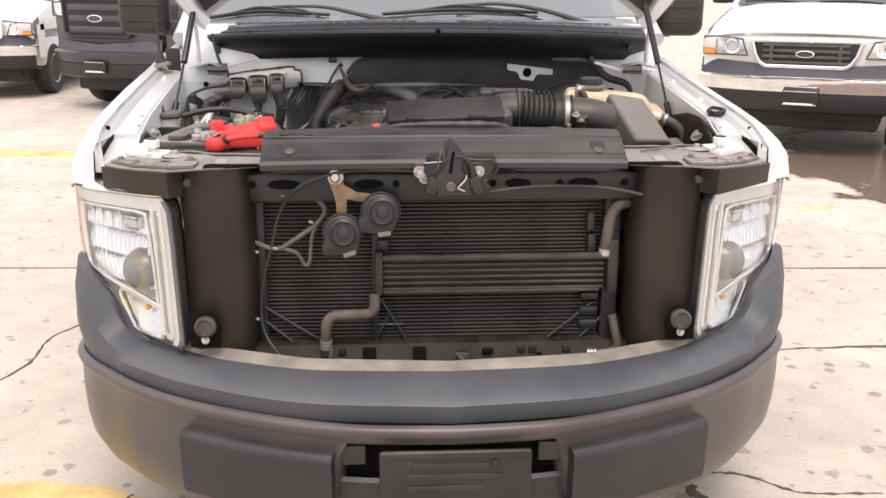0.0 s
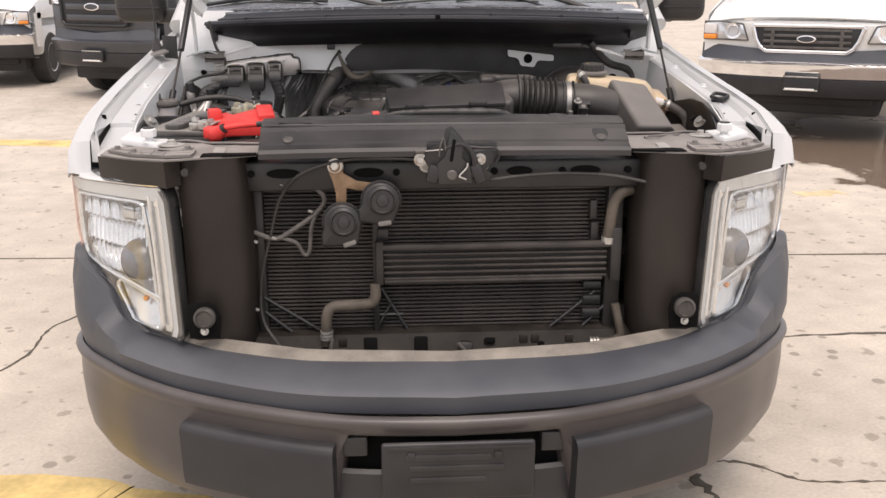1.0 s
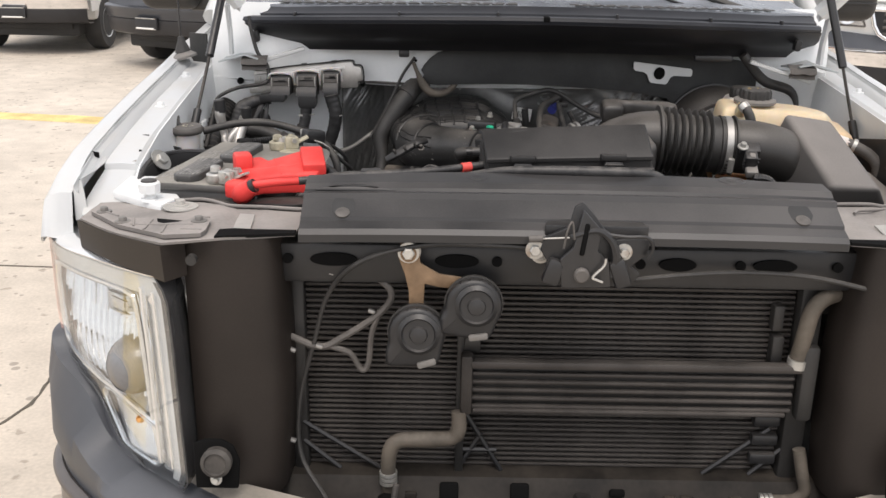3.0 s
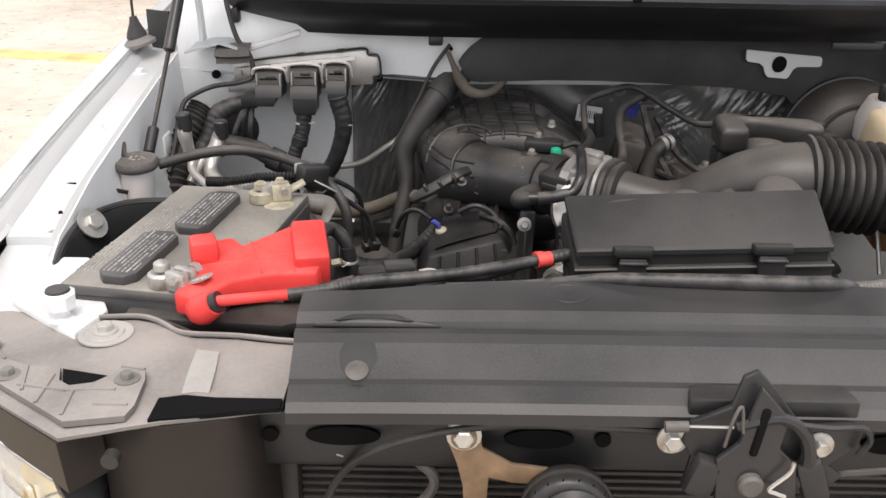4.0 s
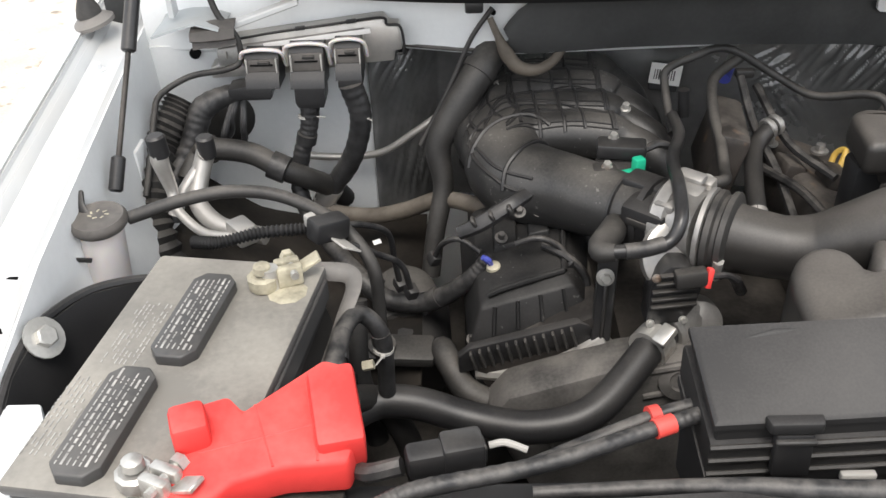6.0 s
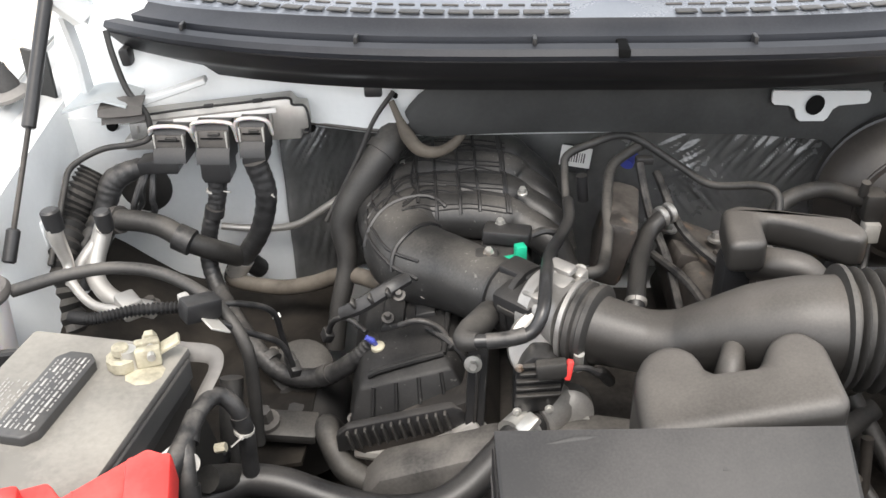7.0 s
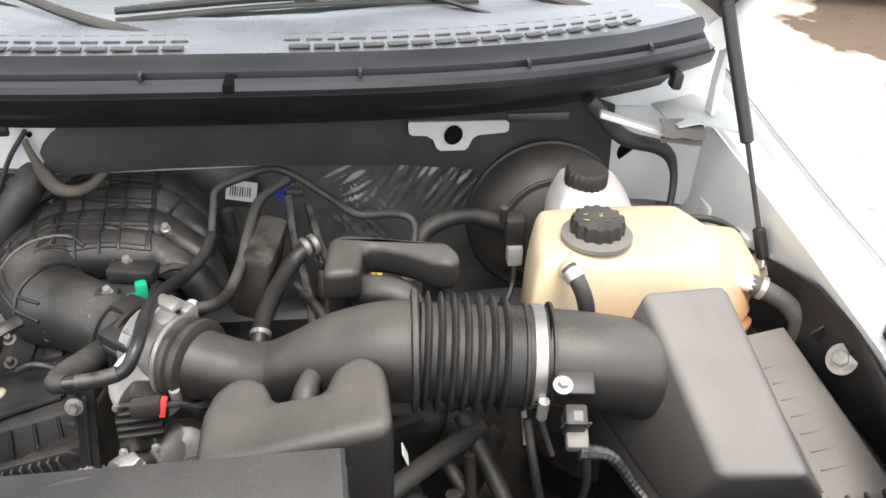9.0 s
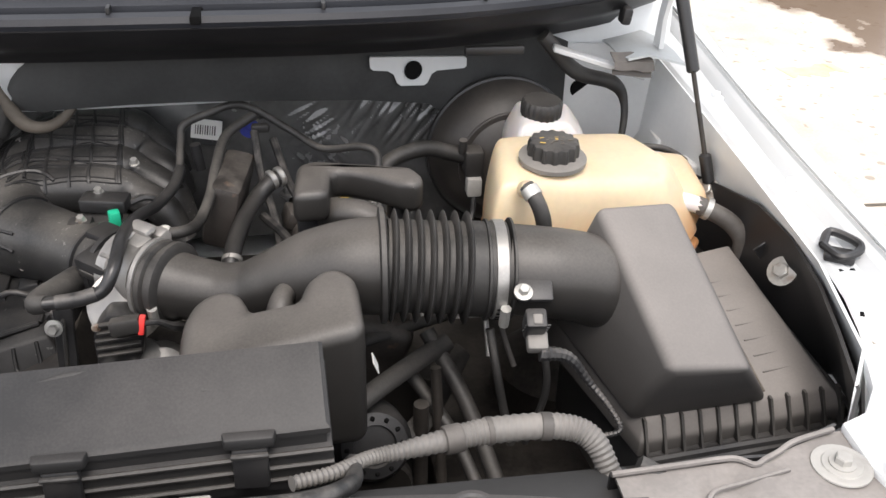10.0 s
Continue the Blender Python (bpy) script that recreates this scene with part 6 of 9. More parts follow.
part("cap", box((-0.610, 0.320, 1.160), (0.034, 0.040, 0.036), 0.006, 2, (0, 0, 20)), RED, boot)
part("back_box", box((-0.478, 0.345, 1.148), (0.045, 0.09, 0.05), 0.006, 2, (12, 0, 12)), RED, boot)
for a, b in (((-0.555, 0.35), (-0.53, 0.285)), ((-0.51, 0.38), (-0.49, 0.29)), ((-0.60, 0.30), (-0.47, 0.335))):
    part("fold", tube([(p_[0], p_[1], 1.1592 + 0.22 * (p_[1] - 0.345)) for p_ in (a, ((a[0] + b[0]) / 2, (a[1] + b[1]) / 2), b)], 0.0014, 5, 6), RED, boot)
part("lead_spout", tube([(-0.60, 0.248, 1.115), (-0.59, 0.225, 1.125), (-0.572, 0.214, 1.14)], [0.02, 0.019, 0.015], 6, 12), RED, boot)
part("spout_ring", rod((-0.575, 0.215, 1.138), (-0.567, 0.214, 1.142), 0.013), BLACK, boot)
lead = thing("battery_lead", (-0.4, 0.24, 1.14), "red and black taped battery cable", "cable")
part("red_sleeve", tube([(-0.57, 0.214, 1.142), (-0.53, 0.212, 1.148), (-0.485, 0.219, 1.15)], 0.0070, 6, 10), RED, lead)
part("black_sleeve", tube([(-0.487, 0.2185, 1.15), (-0.44, 0.228, 1.153), (-0.397, 0.247, 1.155), (-0.293, 0.272, 1.155), (-0.20, 0.305, 1.158), (-0.14, 0.325, 1.162)], [0.0074, 0.0078, 0.0084, 0.0080, 0.0076, 0.0076], 8, 12, 40, 0.0003), LOOM, lead)
part("tape_band", rod((-0.186, 0.309, 1.159), (-0.168, 0.3155, 1.160), 0.0094), ORANGE, lead, "red tape band")
part("tape_band", rod((-0.186, 0.335, 1.148), (-0.176, 0.338, 1.148), 0.011), ORANGE, lead)
part("branch", tube([(-0.30, 0.285, 1.14), (-0.25, 0.315, 1.135), (-0.18, 0.337, 1.148), (-0.14, 0.345, 1.155)], 0.0072, 8, 10), LOOM, lead)
plug = part("plug", box((-0.375, 0.305, 1.135), (0.075, 0.026, 0.028), 0.006, 2, (0, 0, 12)), BLACK, lead, "black wiring plug")
part("plug_collar", box((-0.36, 0.309, 1.137), (0.04, 0.031, 0.032), 0.005, 2, (0, 0, 12)), BLACK_GLOSS, plug)
part("plug_wires", tube([(-0.335, 0.314, 1.138), (-0.32, 0.315, 1.14), (-0.30, 0.31, 1.135)], 0.0035, 6, 8), LTGREY, plug)
part("plug_tail", tube([(-0.415, 0.296, 1.132), (-0.45, 0.30, 1.12), (-0.47, 0.34, 1.10), (-0.47, 0.40, 1.08)], 0.009, 6, 8), LOOM, plug)

# battery tray and splash shield
tray = thing("battery_tray", (-0.66, 0.45, 0.84), "black plastic battery tray and splash wall", "battery tray")
part("floor", box(bb(0, 0, 0.935), (0.25, 0.42, 0.02), 0.006, 2, (0, 0, BA)), BLACK, tray)
part("pedestal", box(bb(0, 0, 0.75), (0.2, 0.36, 0.36), 0.01, 2, (0, 0, BA)), INTERIOR, tray)
part("splash_wall", sheet([[(-0.83, 0.33, 1.085), (-0.845, 0.45, 1.11), (-0.842, 0.53, 1.115), (-0.81, 0.60, 1.112), (-0.76, 0.635, 1.105), (-0.70, 0.645, 1.10)], [(-0.80, 0.32, 1.0), (-0.80, 0.45, 1.0), (-0.80, 0.53, 1.0), (-0.78, 0.59, 1.0), (-0.74, 0.62, 1.0), (-0.69, 0.635, 1.0)]], 0.006), BLACK, tray)
part("wall_lip", tube([(-0.83, 0.33, 1.085), (-0.845, 0.45, 1.11), (-0.842, 0.53, 1.117), (-0.81, 0.60, 1.114), (-0.76, 0.635, 1.107), (-0.70, 0.645, 1.10)], 0.006, 8, 8), BLACK, tray)
bolt((-0.828, 0.515, 1.115), (1, -0.4, 0.8), 0.013, 0.012, STEEL, tray, washer=1.9)
part("hold_down", tube([(-0.56, 0.645, 1.11), (-0.531, 0.637, 1.112), (-0.497, 0.632, 1.111), (-0.488, 0.615, 1.105), (-0.497, 0.58, 1.09), (-0.515, 0.517, 1.06), (-0.545, 0.42, 1.03)], 0.012, 8, 8, flat=0.35), GREYCAP, tray, "grey steel hold-down strap")
part("side_wall", sheet([[(-0.53, 0.62, 1.09), (-0.55, 0.50, 1.085), (-0.575, 0.33, 1.075)], [(-0.50, 0.62, 0.95), (-0.52, 0.50, 0.95), (-0.545, 0.33, 0.95)]], 0.008), BLACK_DUSTY, tray)
part("fixing", box((-0.515, 0.50, 1.07), (0.03, 0.016, 0.012), 0.005, 2, (0, 0, 60)), PAPER, tray)
part("fixing", rod((-0.475, 0.53, 1.05), (-0.462, 0.53, 1.053), 0.006, seg=6), CORRODE, tray, "dull brass fixing")
part("front_bracket", plate([(-0.70, 0.25), (-0.50, 0.235), (-0.47, 0.25), (-0.47, 0.30), (-0.70, 0.30)], 1.085, 1.10, "z", 0.004), BLACK_DUSTY, tray)

# washer filler
wf = thing("washer_filler", (-0.80, 0.70, 1.06), "grey washer filler cap on a white neck", "filler cap")
part("neck", rod((-0.808, 0.725, 1.03), (-0.80, 0.72, 1.135), 0.027, 0.029), RESW, wf, "translucent white neck")
part("cap", lathe([(0.034, 0), (0.037, 0.004), (0.037, 0.010), (0.033, 0.016), (0.029, 0.014), (0.01, 0.016)], (-0.80, 0.72, 1.134), (-0.02, -0.08, 1), 28), WIRE, wf, "grey cap with worn symbol")
for i in range(7):
    a_ = i * 0.9
    part("cap_symbol", box((-0.80 + 0.011 * math.cos(a_), 0.722 + 0.008 * math.sin(a_), 1.1500 + 0.0006 * math.sin(a_)), (0.006, 0.0025, 0.001), 0.0003, 1, (0, 0, 40 * i)), CORRODE, wf)
part("cap_strap", tube([(-0.834, 0.71, 1.138), (-0.845, 0.695, 1.125), (-0.838, 0.68, 1.112), (-0.81, 0.69, 1.10)], 0.005, 6, 8, flat=0.5), RUBBER, wf)
part("cap_tab", tube([(-0.835, 0.755, 1.16), (-0.828, 0.738, 1.15), (-0.815, 0.725, 1.14)], [0.012, 0.010, 0.008], 6, 8, flat=0.5), BLACK, wf)
wf.location.x -= 0.022

# fuse box
fb = thing("fuse_box", (0.015, 0.31, 1.10), "dusty black fuse box with clipped lid", "fuse box")
bm = bmesh.new()
top = [(-0.138, 0.291, 1.184), (0.178, 0.297, 1.194), (0.175, 0.374, 1.238), (-0.146, 0.379, 1.222)]
def fb_ring(grow, z_off, flat_z=None):
    cx, cy = 0.014, 0.335
    return [(cx + (x - cx) + (grow if x > cx else -grow), cy + (y - cy) + (grow if y > cy else -grow), (flat_z if flat_z else z + z_off)) for x, y, z in top]
skin(bm, [fb_ring(0.003, -0.060), fb_ring(0.003, -0.030), fb_ring(0.002, -0.026), fb_ring(-0.003, -0.025), fb_ring(-0.003, -0.012), fb_ring(0.001, -0.010), fb_ring(0.001, -0.004), fb_ring(-0.003, 0.0)])
bmesh.ops.bevel(bm, geom=[e for e in bm.edges if len(e.link_faces) == 2 and e.calc_face_angle(0) > 0.6], offset=0.0022, segments=2, profile=0.5, affect="EDGES")
part("lid", bm, LID, fb)
bm = bmesh.new()
skin(bm, [fb_ring(-0.004, 0, 1.04), fb_ring(-0.002, -0.075), fb_ring(0.004, -0.073), fb_ring(0.004, -0.064)])
part("base", bm, BLACK, fb)
for x in (-0.070, 0.102):
    k = (x + 0.138) / 0.316
    y, z = 0.289 + 0.006 * k, 1.184 + 0.010 * k
    cl = part("clip", box((x, y - 0.006, z - 0.034), (0.034, 0.012, 0.046), 0.003, 2, (-6, 0, 0)), BLACK, fb)
    part("clip_hood", plate([(x - 0.026, y + 0.004), (x - 0.023, y - 0.010), (x + 0.023, y - 0.010), (x + 0.026, y + 0.004)], z - 0.010, z + 0.003, "z", 0.003), LID, fb)
    part("clip_bar", box((x, y - 0.012, z - 0.016), (0.036, 0.006, 0.005), 0.0015, 1), BLACK_DUSTY, cl)
for dz, out in ((-0.028, 0.003), (-0.044, 0.003), (-0.060, 0.003)):
    part("lid_ridge", tube([(-0.141, 0.290 - out, 1.184 + dz), (0.0, 0.292 - out, 1.189 + dz), (0.181, 0.296 - out, 1.194 + dz)], 0.0028, 4, 6), BLACK_DUSTY, fb)
for x in (-0.005, 0.045):
    part("side_slot", box((x, 0.285, 1.120), (0.032, 0.008, 0.009), 0.002), LTGREY, fb)
part("mould_mark", box((0.065, 0.338, 1.2148), (0.014, 0.004, 0.0008), 0.0002, 1, (28, 0, 2)), LID, fb)
part("lid_hollow", tube([(-0.10, 0.362, 1.217), (-0.07, 0.366, 1.2205), (-0.03, 0.368, 1.2225)], [0.002, 0.0045, 0.002], 6, 8, flat=0.3), LID, fb)
part("leg", box((0.0, 0.33, 0.95), (0.2, 0.05, 0.2), 0.01), INTERIOR, fb)

# ---- engine ----
eng = thing("engine_block", (0, 0.85, 0.5), "dark dusty engine block with grey timing cover", "engine")
part("block", box((0.0, 0.90, 0.72), (0.5, 0.46, 0.36), 0.03), TRANS_DARK, eng)
part("sump", box((0.0, 0.85, 0.51), (0.4, 0.5, 0.1), 0.02), TRANS_DARK, eng)
part("timing_cover", plate([(-0.33, 0.86), (-0.30, 0.90), (-0.15, 0.95), (-0.02, 0.97), (0.12, 0.95), (0.28, 0.88), (0.24, 0.62), (-0.22, 0.62)], 0.63, 0.70, "y", 0.012), CASTDARK, eng, "dusty cast timing cover")
part("cover_edge", tube([(-0.34, 0.712, 0.878), (-0.29, 0.70, 0.885), (-0.22, 0.70, 0.91), (-0.165, 0.70, 0.945)], 0.010, 6, 8), ALU_PIPE, eng)
part("water_neck", lathe([(0.034, 0), (0.036, 0.006), (0.034, 0.03), (0.02, 0.04)], (-0.045, 0.72, 0.962), (0.1, -1, 0.3), 24), ALU, eng, "cast water pump neck")
part("cover_boss", rod((-0.20, 0.70, 0.84), (-0.20, 0.62, 0.83), 0.05, 0.045, bevel=0.006), ALU, eng)
part("pulley", lathe([(0.02, 0), (0.08, 0), (0.085, 0.006), (0.075, 0.012), (0.085, 0.018), (0.08, 0.026), (0.03, 0.02)], (0.02, 0.60, 0.70), (0, -1, 0), 32), TRANS_DARK, eng)
part("pulley", lathe([(0.02, 0), (0.052, 0), (0.055, 0.006), (0.048, 0.012), (0.055, 0.018), (0.052, 0.026), (0.02, 0.02)], (0.24, 0.58, 0.84), (0, -1, 0), 28), TRANS_DARK, eng)
part("belt", tube([(0.24, 0.565, 0.895), (0.30, 0.60, 0.90), (0.36, 0.70, 0.90), (0.40, 0.78, 0.90)], 0.016, 6, 8, flat=0.25), RUBBER, eng)
for pts, r in ((((0.185, 0.54, 0.98), (0.27, 0.615, 0.986), (0.36, 0.69, 0.988)), 0.014), (((0.19, 0.665, 1.0), (0.28, 0.71, 0.995), (0.37, 0.755, 0.988)), 0.009)):
    part("belt", tube(pts, r, 4, 10, flat=0.45), BLACK_DUSTY, eng, "dusty drive belt")
part("clear_tube", tube([(0.404, 0.665, 1.07), (0.407, 0.65, 1.035), (0.409, 0.632, 1.0)], [0.0035, 0.004, 0.0045], 4, 8), ALU_PIPE, eng)
part("clear_tube", tube([(0.425, 0.665, 1.06), (0.432, 0.65, 1.02), (0.445, 0.63, 0.98)], 0.004, 4, 8), WIRE, eng)
for a, b, r in (((0.31, 0.60, 0.60), (0.31, 0.60, 0.95), 0.011), ((0.345, 0.58, 0.72), (0.335, 0.64, 0.98), 0.008)):
    part("stay", rod(a, b, r, seg=10), TRANS_DARK, eng)
alt = part("alternator", lathe([(0.016, 0), (0.044, 0.004), (0.052, 0.014), (0.054, 0.02), (0.054, 0.06), (0.046, 0.074), (0.03, 0.078), (0.028, 0.072), (0.014, 0.074)], (0.235, 0.625, 0.885), (0.1, -1, 0.5), 28), BLACK, eng, "dark dusty alternator")
q_ = Vector((0.1, -1, 0.5)).to_track_quat("Z", "Y")
for i in range(12):
    t = 2 * math.pi * i / 12
    c_ = Vector((0.235, 0.625, 0.885)) + q_ @ Vector((0.038 * math.cos(t), 0.038 * math.sin(t), 0.0755))
    part("vent", box(c_, (0.007, 0.006, 0.006), 0.0015, 1, (20, 0, 30 * i)), GAP_SHADE, alt)
for s_, x in ((1, 0.30), (-1, -0.30)):
    part("head", box((s_ * 0.24, 0.92, 0.90), (0.2, 0.44, 0.1), 0.015, 2, (0, s_ * 25, 0)), TRANS_DARK, eng)

# bolts and bosses on the timing cover, and a pale stay beside the valve cover
for c, r in (((-0.27, 0.69, 0.885), 0.007), ((-0.10, 0.69, 0.955), 0.007), ((-0.02, 0.692, 0.962), 0.006), ((0.06, 0.692, 0.955), 0.006), ((-0.15, 0.688, 0.90), 0.008), ((0.0, 0.688, 0.91), 0.008)):
    bolt(c, (0, -1, 0.5), r, 0.012, STEEL, eng, washer=1.5)
for a, b, r in (((-0.17, 0.635, 0.93), (-0.05, 0.632, 0.955), 0.006), ((-0.12, 0.63, 0.90), (-0.02, 0.63, 0.925), 0.005), ((0.02, 0.63, 0.955), (0.10, 0.632, 0.93), 0.006)):
    part("casting_rib", rod(a, b, r, seg=8), CASTDARK, eng)
part("boss", lathe([(0.03, 0), (0.028, 0.012), (0.014, 0.016), (0.012, 0.012)], (-0.075, 0.64, 0.925), (0, -1, 0.3), 20), CASTDARK, eng)

# left valve cover, ribbed at its front
vc = thing("valve_cover", (-0.27, 0.8, 0.9), "black plastic valve cover with ribbed front", "valve cover")
bm = bmesh.new()
lo = [(-0.352, 0.715, 0.892), (-0.178, 0.728, 0.942), (-0.165, 0.95, 0.99), (-0.36, 0.95, 0.93)]
mid = [(-0.350, 0.722, 0.915), (-0.18, 0.735, 0.965), (-0.167, 0.95, 1.01), (-0.36, 0.95, 0.955)]
up = [(-0.334, 0.738, 0.970), (-0.202, 0.750, 1.000), (-0.190, 0.95, 1.035), (-0.340, 0.95, 1.0)]
up2 = [(-0.318, 0.768, 0.986), (-0.222, 0.778, 1.011), (-0.205, 0.94, 1.045), (-0.325, 0.94, 1.01)]
skin(bm, [lo, mid, up, up2])
bmesh.ops.bevel(bm, geom=bm.edges[:], offset=0.004, segments=2, profile=0.5, affect="EDGES")
part("shell", bm, CASING, vc)
for x0, x1, y0, y1 in ((-0.312, -0.275, 0.835, 0.905), (-0.262, -0.228, 0.845, 0.915)):
    bm = bmesh.new()
    skin(bm, [[(x, y, 0.985 + 0.24 * (x + 0.32) + 0.20 * (y - 0.80) + h) for x, y in ((x0 + g, y0 + g), (x1 - g, y0 + g), (x1 - g, y1 - g), (x0 + g, y1 - g))] for h, g in ((0.0, 0.0), (0.010, 0.002), (0.012, 0.005))])
    part("raised_panel", bm, CASING, vc)
part("ridge", tube([(-0.322, 0.752, 0.983), (-0.30, 0.756, 0.991), (-0.25, 0.764, 1.003), (-0.215, 0.770, 1.010)], 0.0045, 6, 8), CASING, vc)
part("ridge", tube([(-0.215, 0.770, 1.010), (-0.21, 0.85, 1.03), (-0.20, 0.93, 1.045)], 0.0045, 6, 8), CASING, vc)
part("skirt", plate([(-0.365, 0.885), (-0.175, 0.938), (-0.172, 0.962), (-0.20, 0.972), (-0.35, 0.93), (-0.366, 0.915)], 0.700, 0.716, "y", 0.003), BLACK, vc)
for i in range(12):
    x = -0.345 + 0.0125 * i
    part("rib", box((x, 0.703, 0.912 + 0.285 * (x + 0.345)), (0.004, 0.024, 0.030), 0.001, 1, (0, -16, 0)), BLACK_DUSTY, vc)
for i in range(4):
    x = -0.315 + 0.034 * i
    part("face_rib", rod((x, 0.722 + 0.07 * (x + 0.35), 0.925 + 0.28 * (x + 0.345)), (x * 0.93 - 0.02, 0.737 + 0.09 * (x + 0.334), 0.968 + 0.22 * (x + 0.334)), 0.0028, seg=6), CASING, vc)
part("gasket_rail", tube([(-0.355, 0.712, 0.893), (-0.26, 0.716, 0.92), (-0.178, 0.724, 0.944)], 0.006, 6, 8), BLACK_GLOSS, vc)
for c in ((-0.214, 0.735, 0.948), (-0.345, 0.738, 0.915), (-0.245, 0.86, 1.05), (-0.30, 0.84, 1.02)):
    bolt(c, (0.1, -0.5, 1), 0.0055, 0.014, CASTDARK, vc)
part("vent_seat", lathe([(0.011, 0), (0.010, 0.005), (0.006, 0.007)], (-0.312, 0.806, 0.992), (-0.1, -0.2, 1), 18), CORRODE, vc)
part("sensor", tube([(-0.316, 0.806, 0.998), (-0.320, 0.802, 1.008), (-0.328, 0.80, 1.015)], [0.004, 0.005, 0.004], 6, 8), BLUE, vc, "blue plug")
part("lead", tube([(-0.24, 0.82, 1.02), (-0.21, 0.79, 1.02), (-0.185, 0.78, 0.995), (-0.18, 0.77, 0.96)], 0.006, 6, 8), LOOM, vc)
part("rail_hose", tube([(-0.36, 0.795, 1.06), (-0.33, 0.79, 1.078), (-0.29, 0.80, 1.10), (-0.265, 0.82, 1.105)], [0.010, 0.012, 0.012, 0.010], 6, 8, flat=0.7), BLACK, vc)
for k_ in range(3):
    part("rail_tab", box((-0.34 + 0.025 * k_, 0.788, 1.082 + 0.009 * k_), (0.006, 0.014, 0.014), 0.002, 1, (0, -30, 0)), BLACK_DUSTY, vc)
bolt((-0.277, 0.80, 1.088), (0, -0.6, 1), 0.0055, 0.012, CASTDARK, vc)

# dark lifting bracket in front
lb = thing("lifting_bracket", (-0.168, 0.71, 0.92), "black steel bracket with two bright bolts", "bracket")
part("arm_ridge", box((-0.168, 0.7025, 0.995), (0.006, 0.006, 0.12), 0.002, 1, (-8, 3, 0)), BLACK_DUSTY, lb)
part("arm", box((-0.168, 0.708, 0.995), (0.027, 0.010, 0.15), 0.004, 2, (-8, 3, 0)), BLACK_GLOSS, lb)
bolt((-0.172, 0.69, 1.055), (0, -1, 0.3), 0.007, 0.013, STEEL, lb)
bolt((-0.164, 0.704, 0.933), (0, -1, 0.3), 0.007, 0.013, STEEL, lb)

# intake manifold: a neck that swells and turns back into four flat runners, webbed with ribs
man = thing("intake_manifold", (-0.2, 1.0, 0.98), "black plastic intake manifold with ribbed runners", "intake manifold")
crown = []                                    # (x, y, z, radius) along every tube, for the ribs that follow its top


def man_tube(name, pts, radii, flat=1.0, seg=24):
    ln = catmull(pts, 8)
    crown.extend((p.x, p.y, p.z, lerp_list(radii, i / (len(ln) - 1))) for i, p in enumerate(ln))
    return part(name, tube(pts, radii, 8, seg, flat=flat), SCUFFED, man)


man_tube("neck", [(-0.085, 0.772, 1.088), (-0.14, 0.826, 1.078), (-0.20, 0.884, 1.068), (-0.262, 0.935, 1.060), (-0.285, 0.99, 1.062), (-0.262, 1.035, 1.072), (-0.20, 1.055, 1.08)],
         [0.047, 0.050, 0.056, 0.064, 0.066, 0.062, 0.05])
RUN = [([(-0.262, 0.945, 1.068), (-0.285, 0.985, 1.074), (-0.25, 1.022, 1.088), (-0.185, 1.022, 1.094), (-0.125, 1.012, 1.092), (-0.10, 1.005, 1.088), (-0.055, 0.98, 1.068), (-0.03, 0.962, 1.02)], 0.036),
       ([(-0.295, 0.955, 1.062), (-0.318, 1.01, 1.075), (-0.285, 1.072, 1.092), (-0.19, 1.082, 1.098), (-0.125, 1.075, 1.097), (-0.10, 1.07, 1.090), (-0.052, 1.045, 1.066), (-0.032, 1.03, 1.02)], 0.038),
       ([(-0.31, 0.99, 1.055), (-0.328, 1.06, 1.078), (-0.29, 1.132, 1.098), (-0.20, 1.144, 1.106), (-0.125, 1.14, 1.103), (-0.10, 1.135, 1.094), (-0.058, 1.11, 1.072), (-0.04, 1.10, 1.03)], 0.039),
       ([(-0.325, 1.04, 1.04), (-0.325, 1.11, 1.07), (-0.275, 1.19, 1.102), (-0.195, 1.205, 1.117), (-0.125, 1.20, 1.112), (-0.10, 1.195, 1.103), (-0.068, 1.175, 1.08), (-0.05, 1.165, 1.04)], 0.038)]
for pts, r in RUN:
    man_tube("runner", pts, [r * 0.9, r, r * 1.03, r * 1.05, r * 1.04, r * 0.78, r * 0.76, r * 0.66])
part("lower_body", box((-0.20, 1.06, 1.0), (0.24, 0.26, 0.12), 0.04, 3), BLACK, man)
part("lower_body", box((-0.15, 0.93, 0.97), (0.14, 0.10, 0.07), 0.03, 3), BLACK, man)


def crown_z(x, y):
    best = None
    for cx, cy, cz, r in crown:
        d = r * r - (x - cx) ** 2 - (y - cy) ** 2
        if d > 0:
            z = cz + math.sqrt(d)
            best = z if best is None or z > best else best
    return best


def web(pts, r=0.0021, n=9):
    """A moulded rib over the top of the manifold, along a line in plan."""
    line = [(p.x, p.y, crown_z(p.x, p.y)) for p in catmull([(x, y, 0) for x, y in pts], n)]
    run = []
    for p in line + [(0, 0, None)]:
        if p[2] is not None and p[2] > 1.035:
            run.append(p)
        else:
            if len(run) > 2:
                part("rib", tube(run, r, 1, 6), BLACK, man)
            run = []


# ribs across the runners
for x, y0 in ((-0.118, 0.985), (-0.122, 0.985), (-0.165, 0.99), (-0.195, 0.99), (-0.232, 0.99), (-0.262, 1.0)):
    web([(x - 0.02 * k, y0 + 0.25 * k) for k in (0, 0.33, 0.67, 1)], 0.0030, 16)
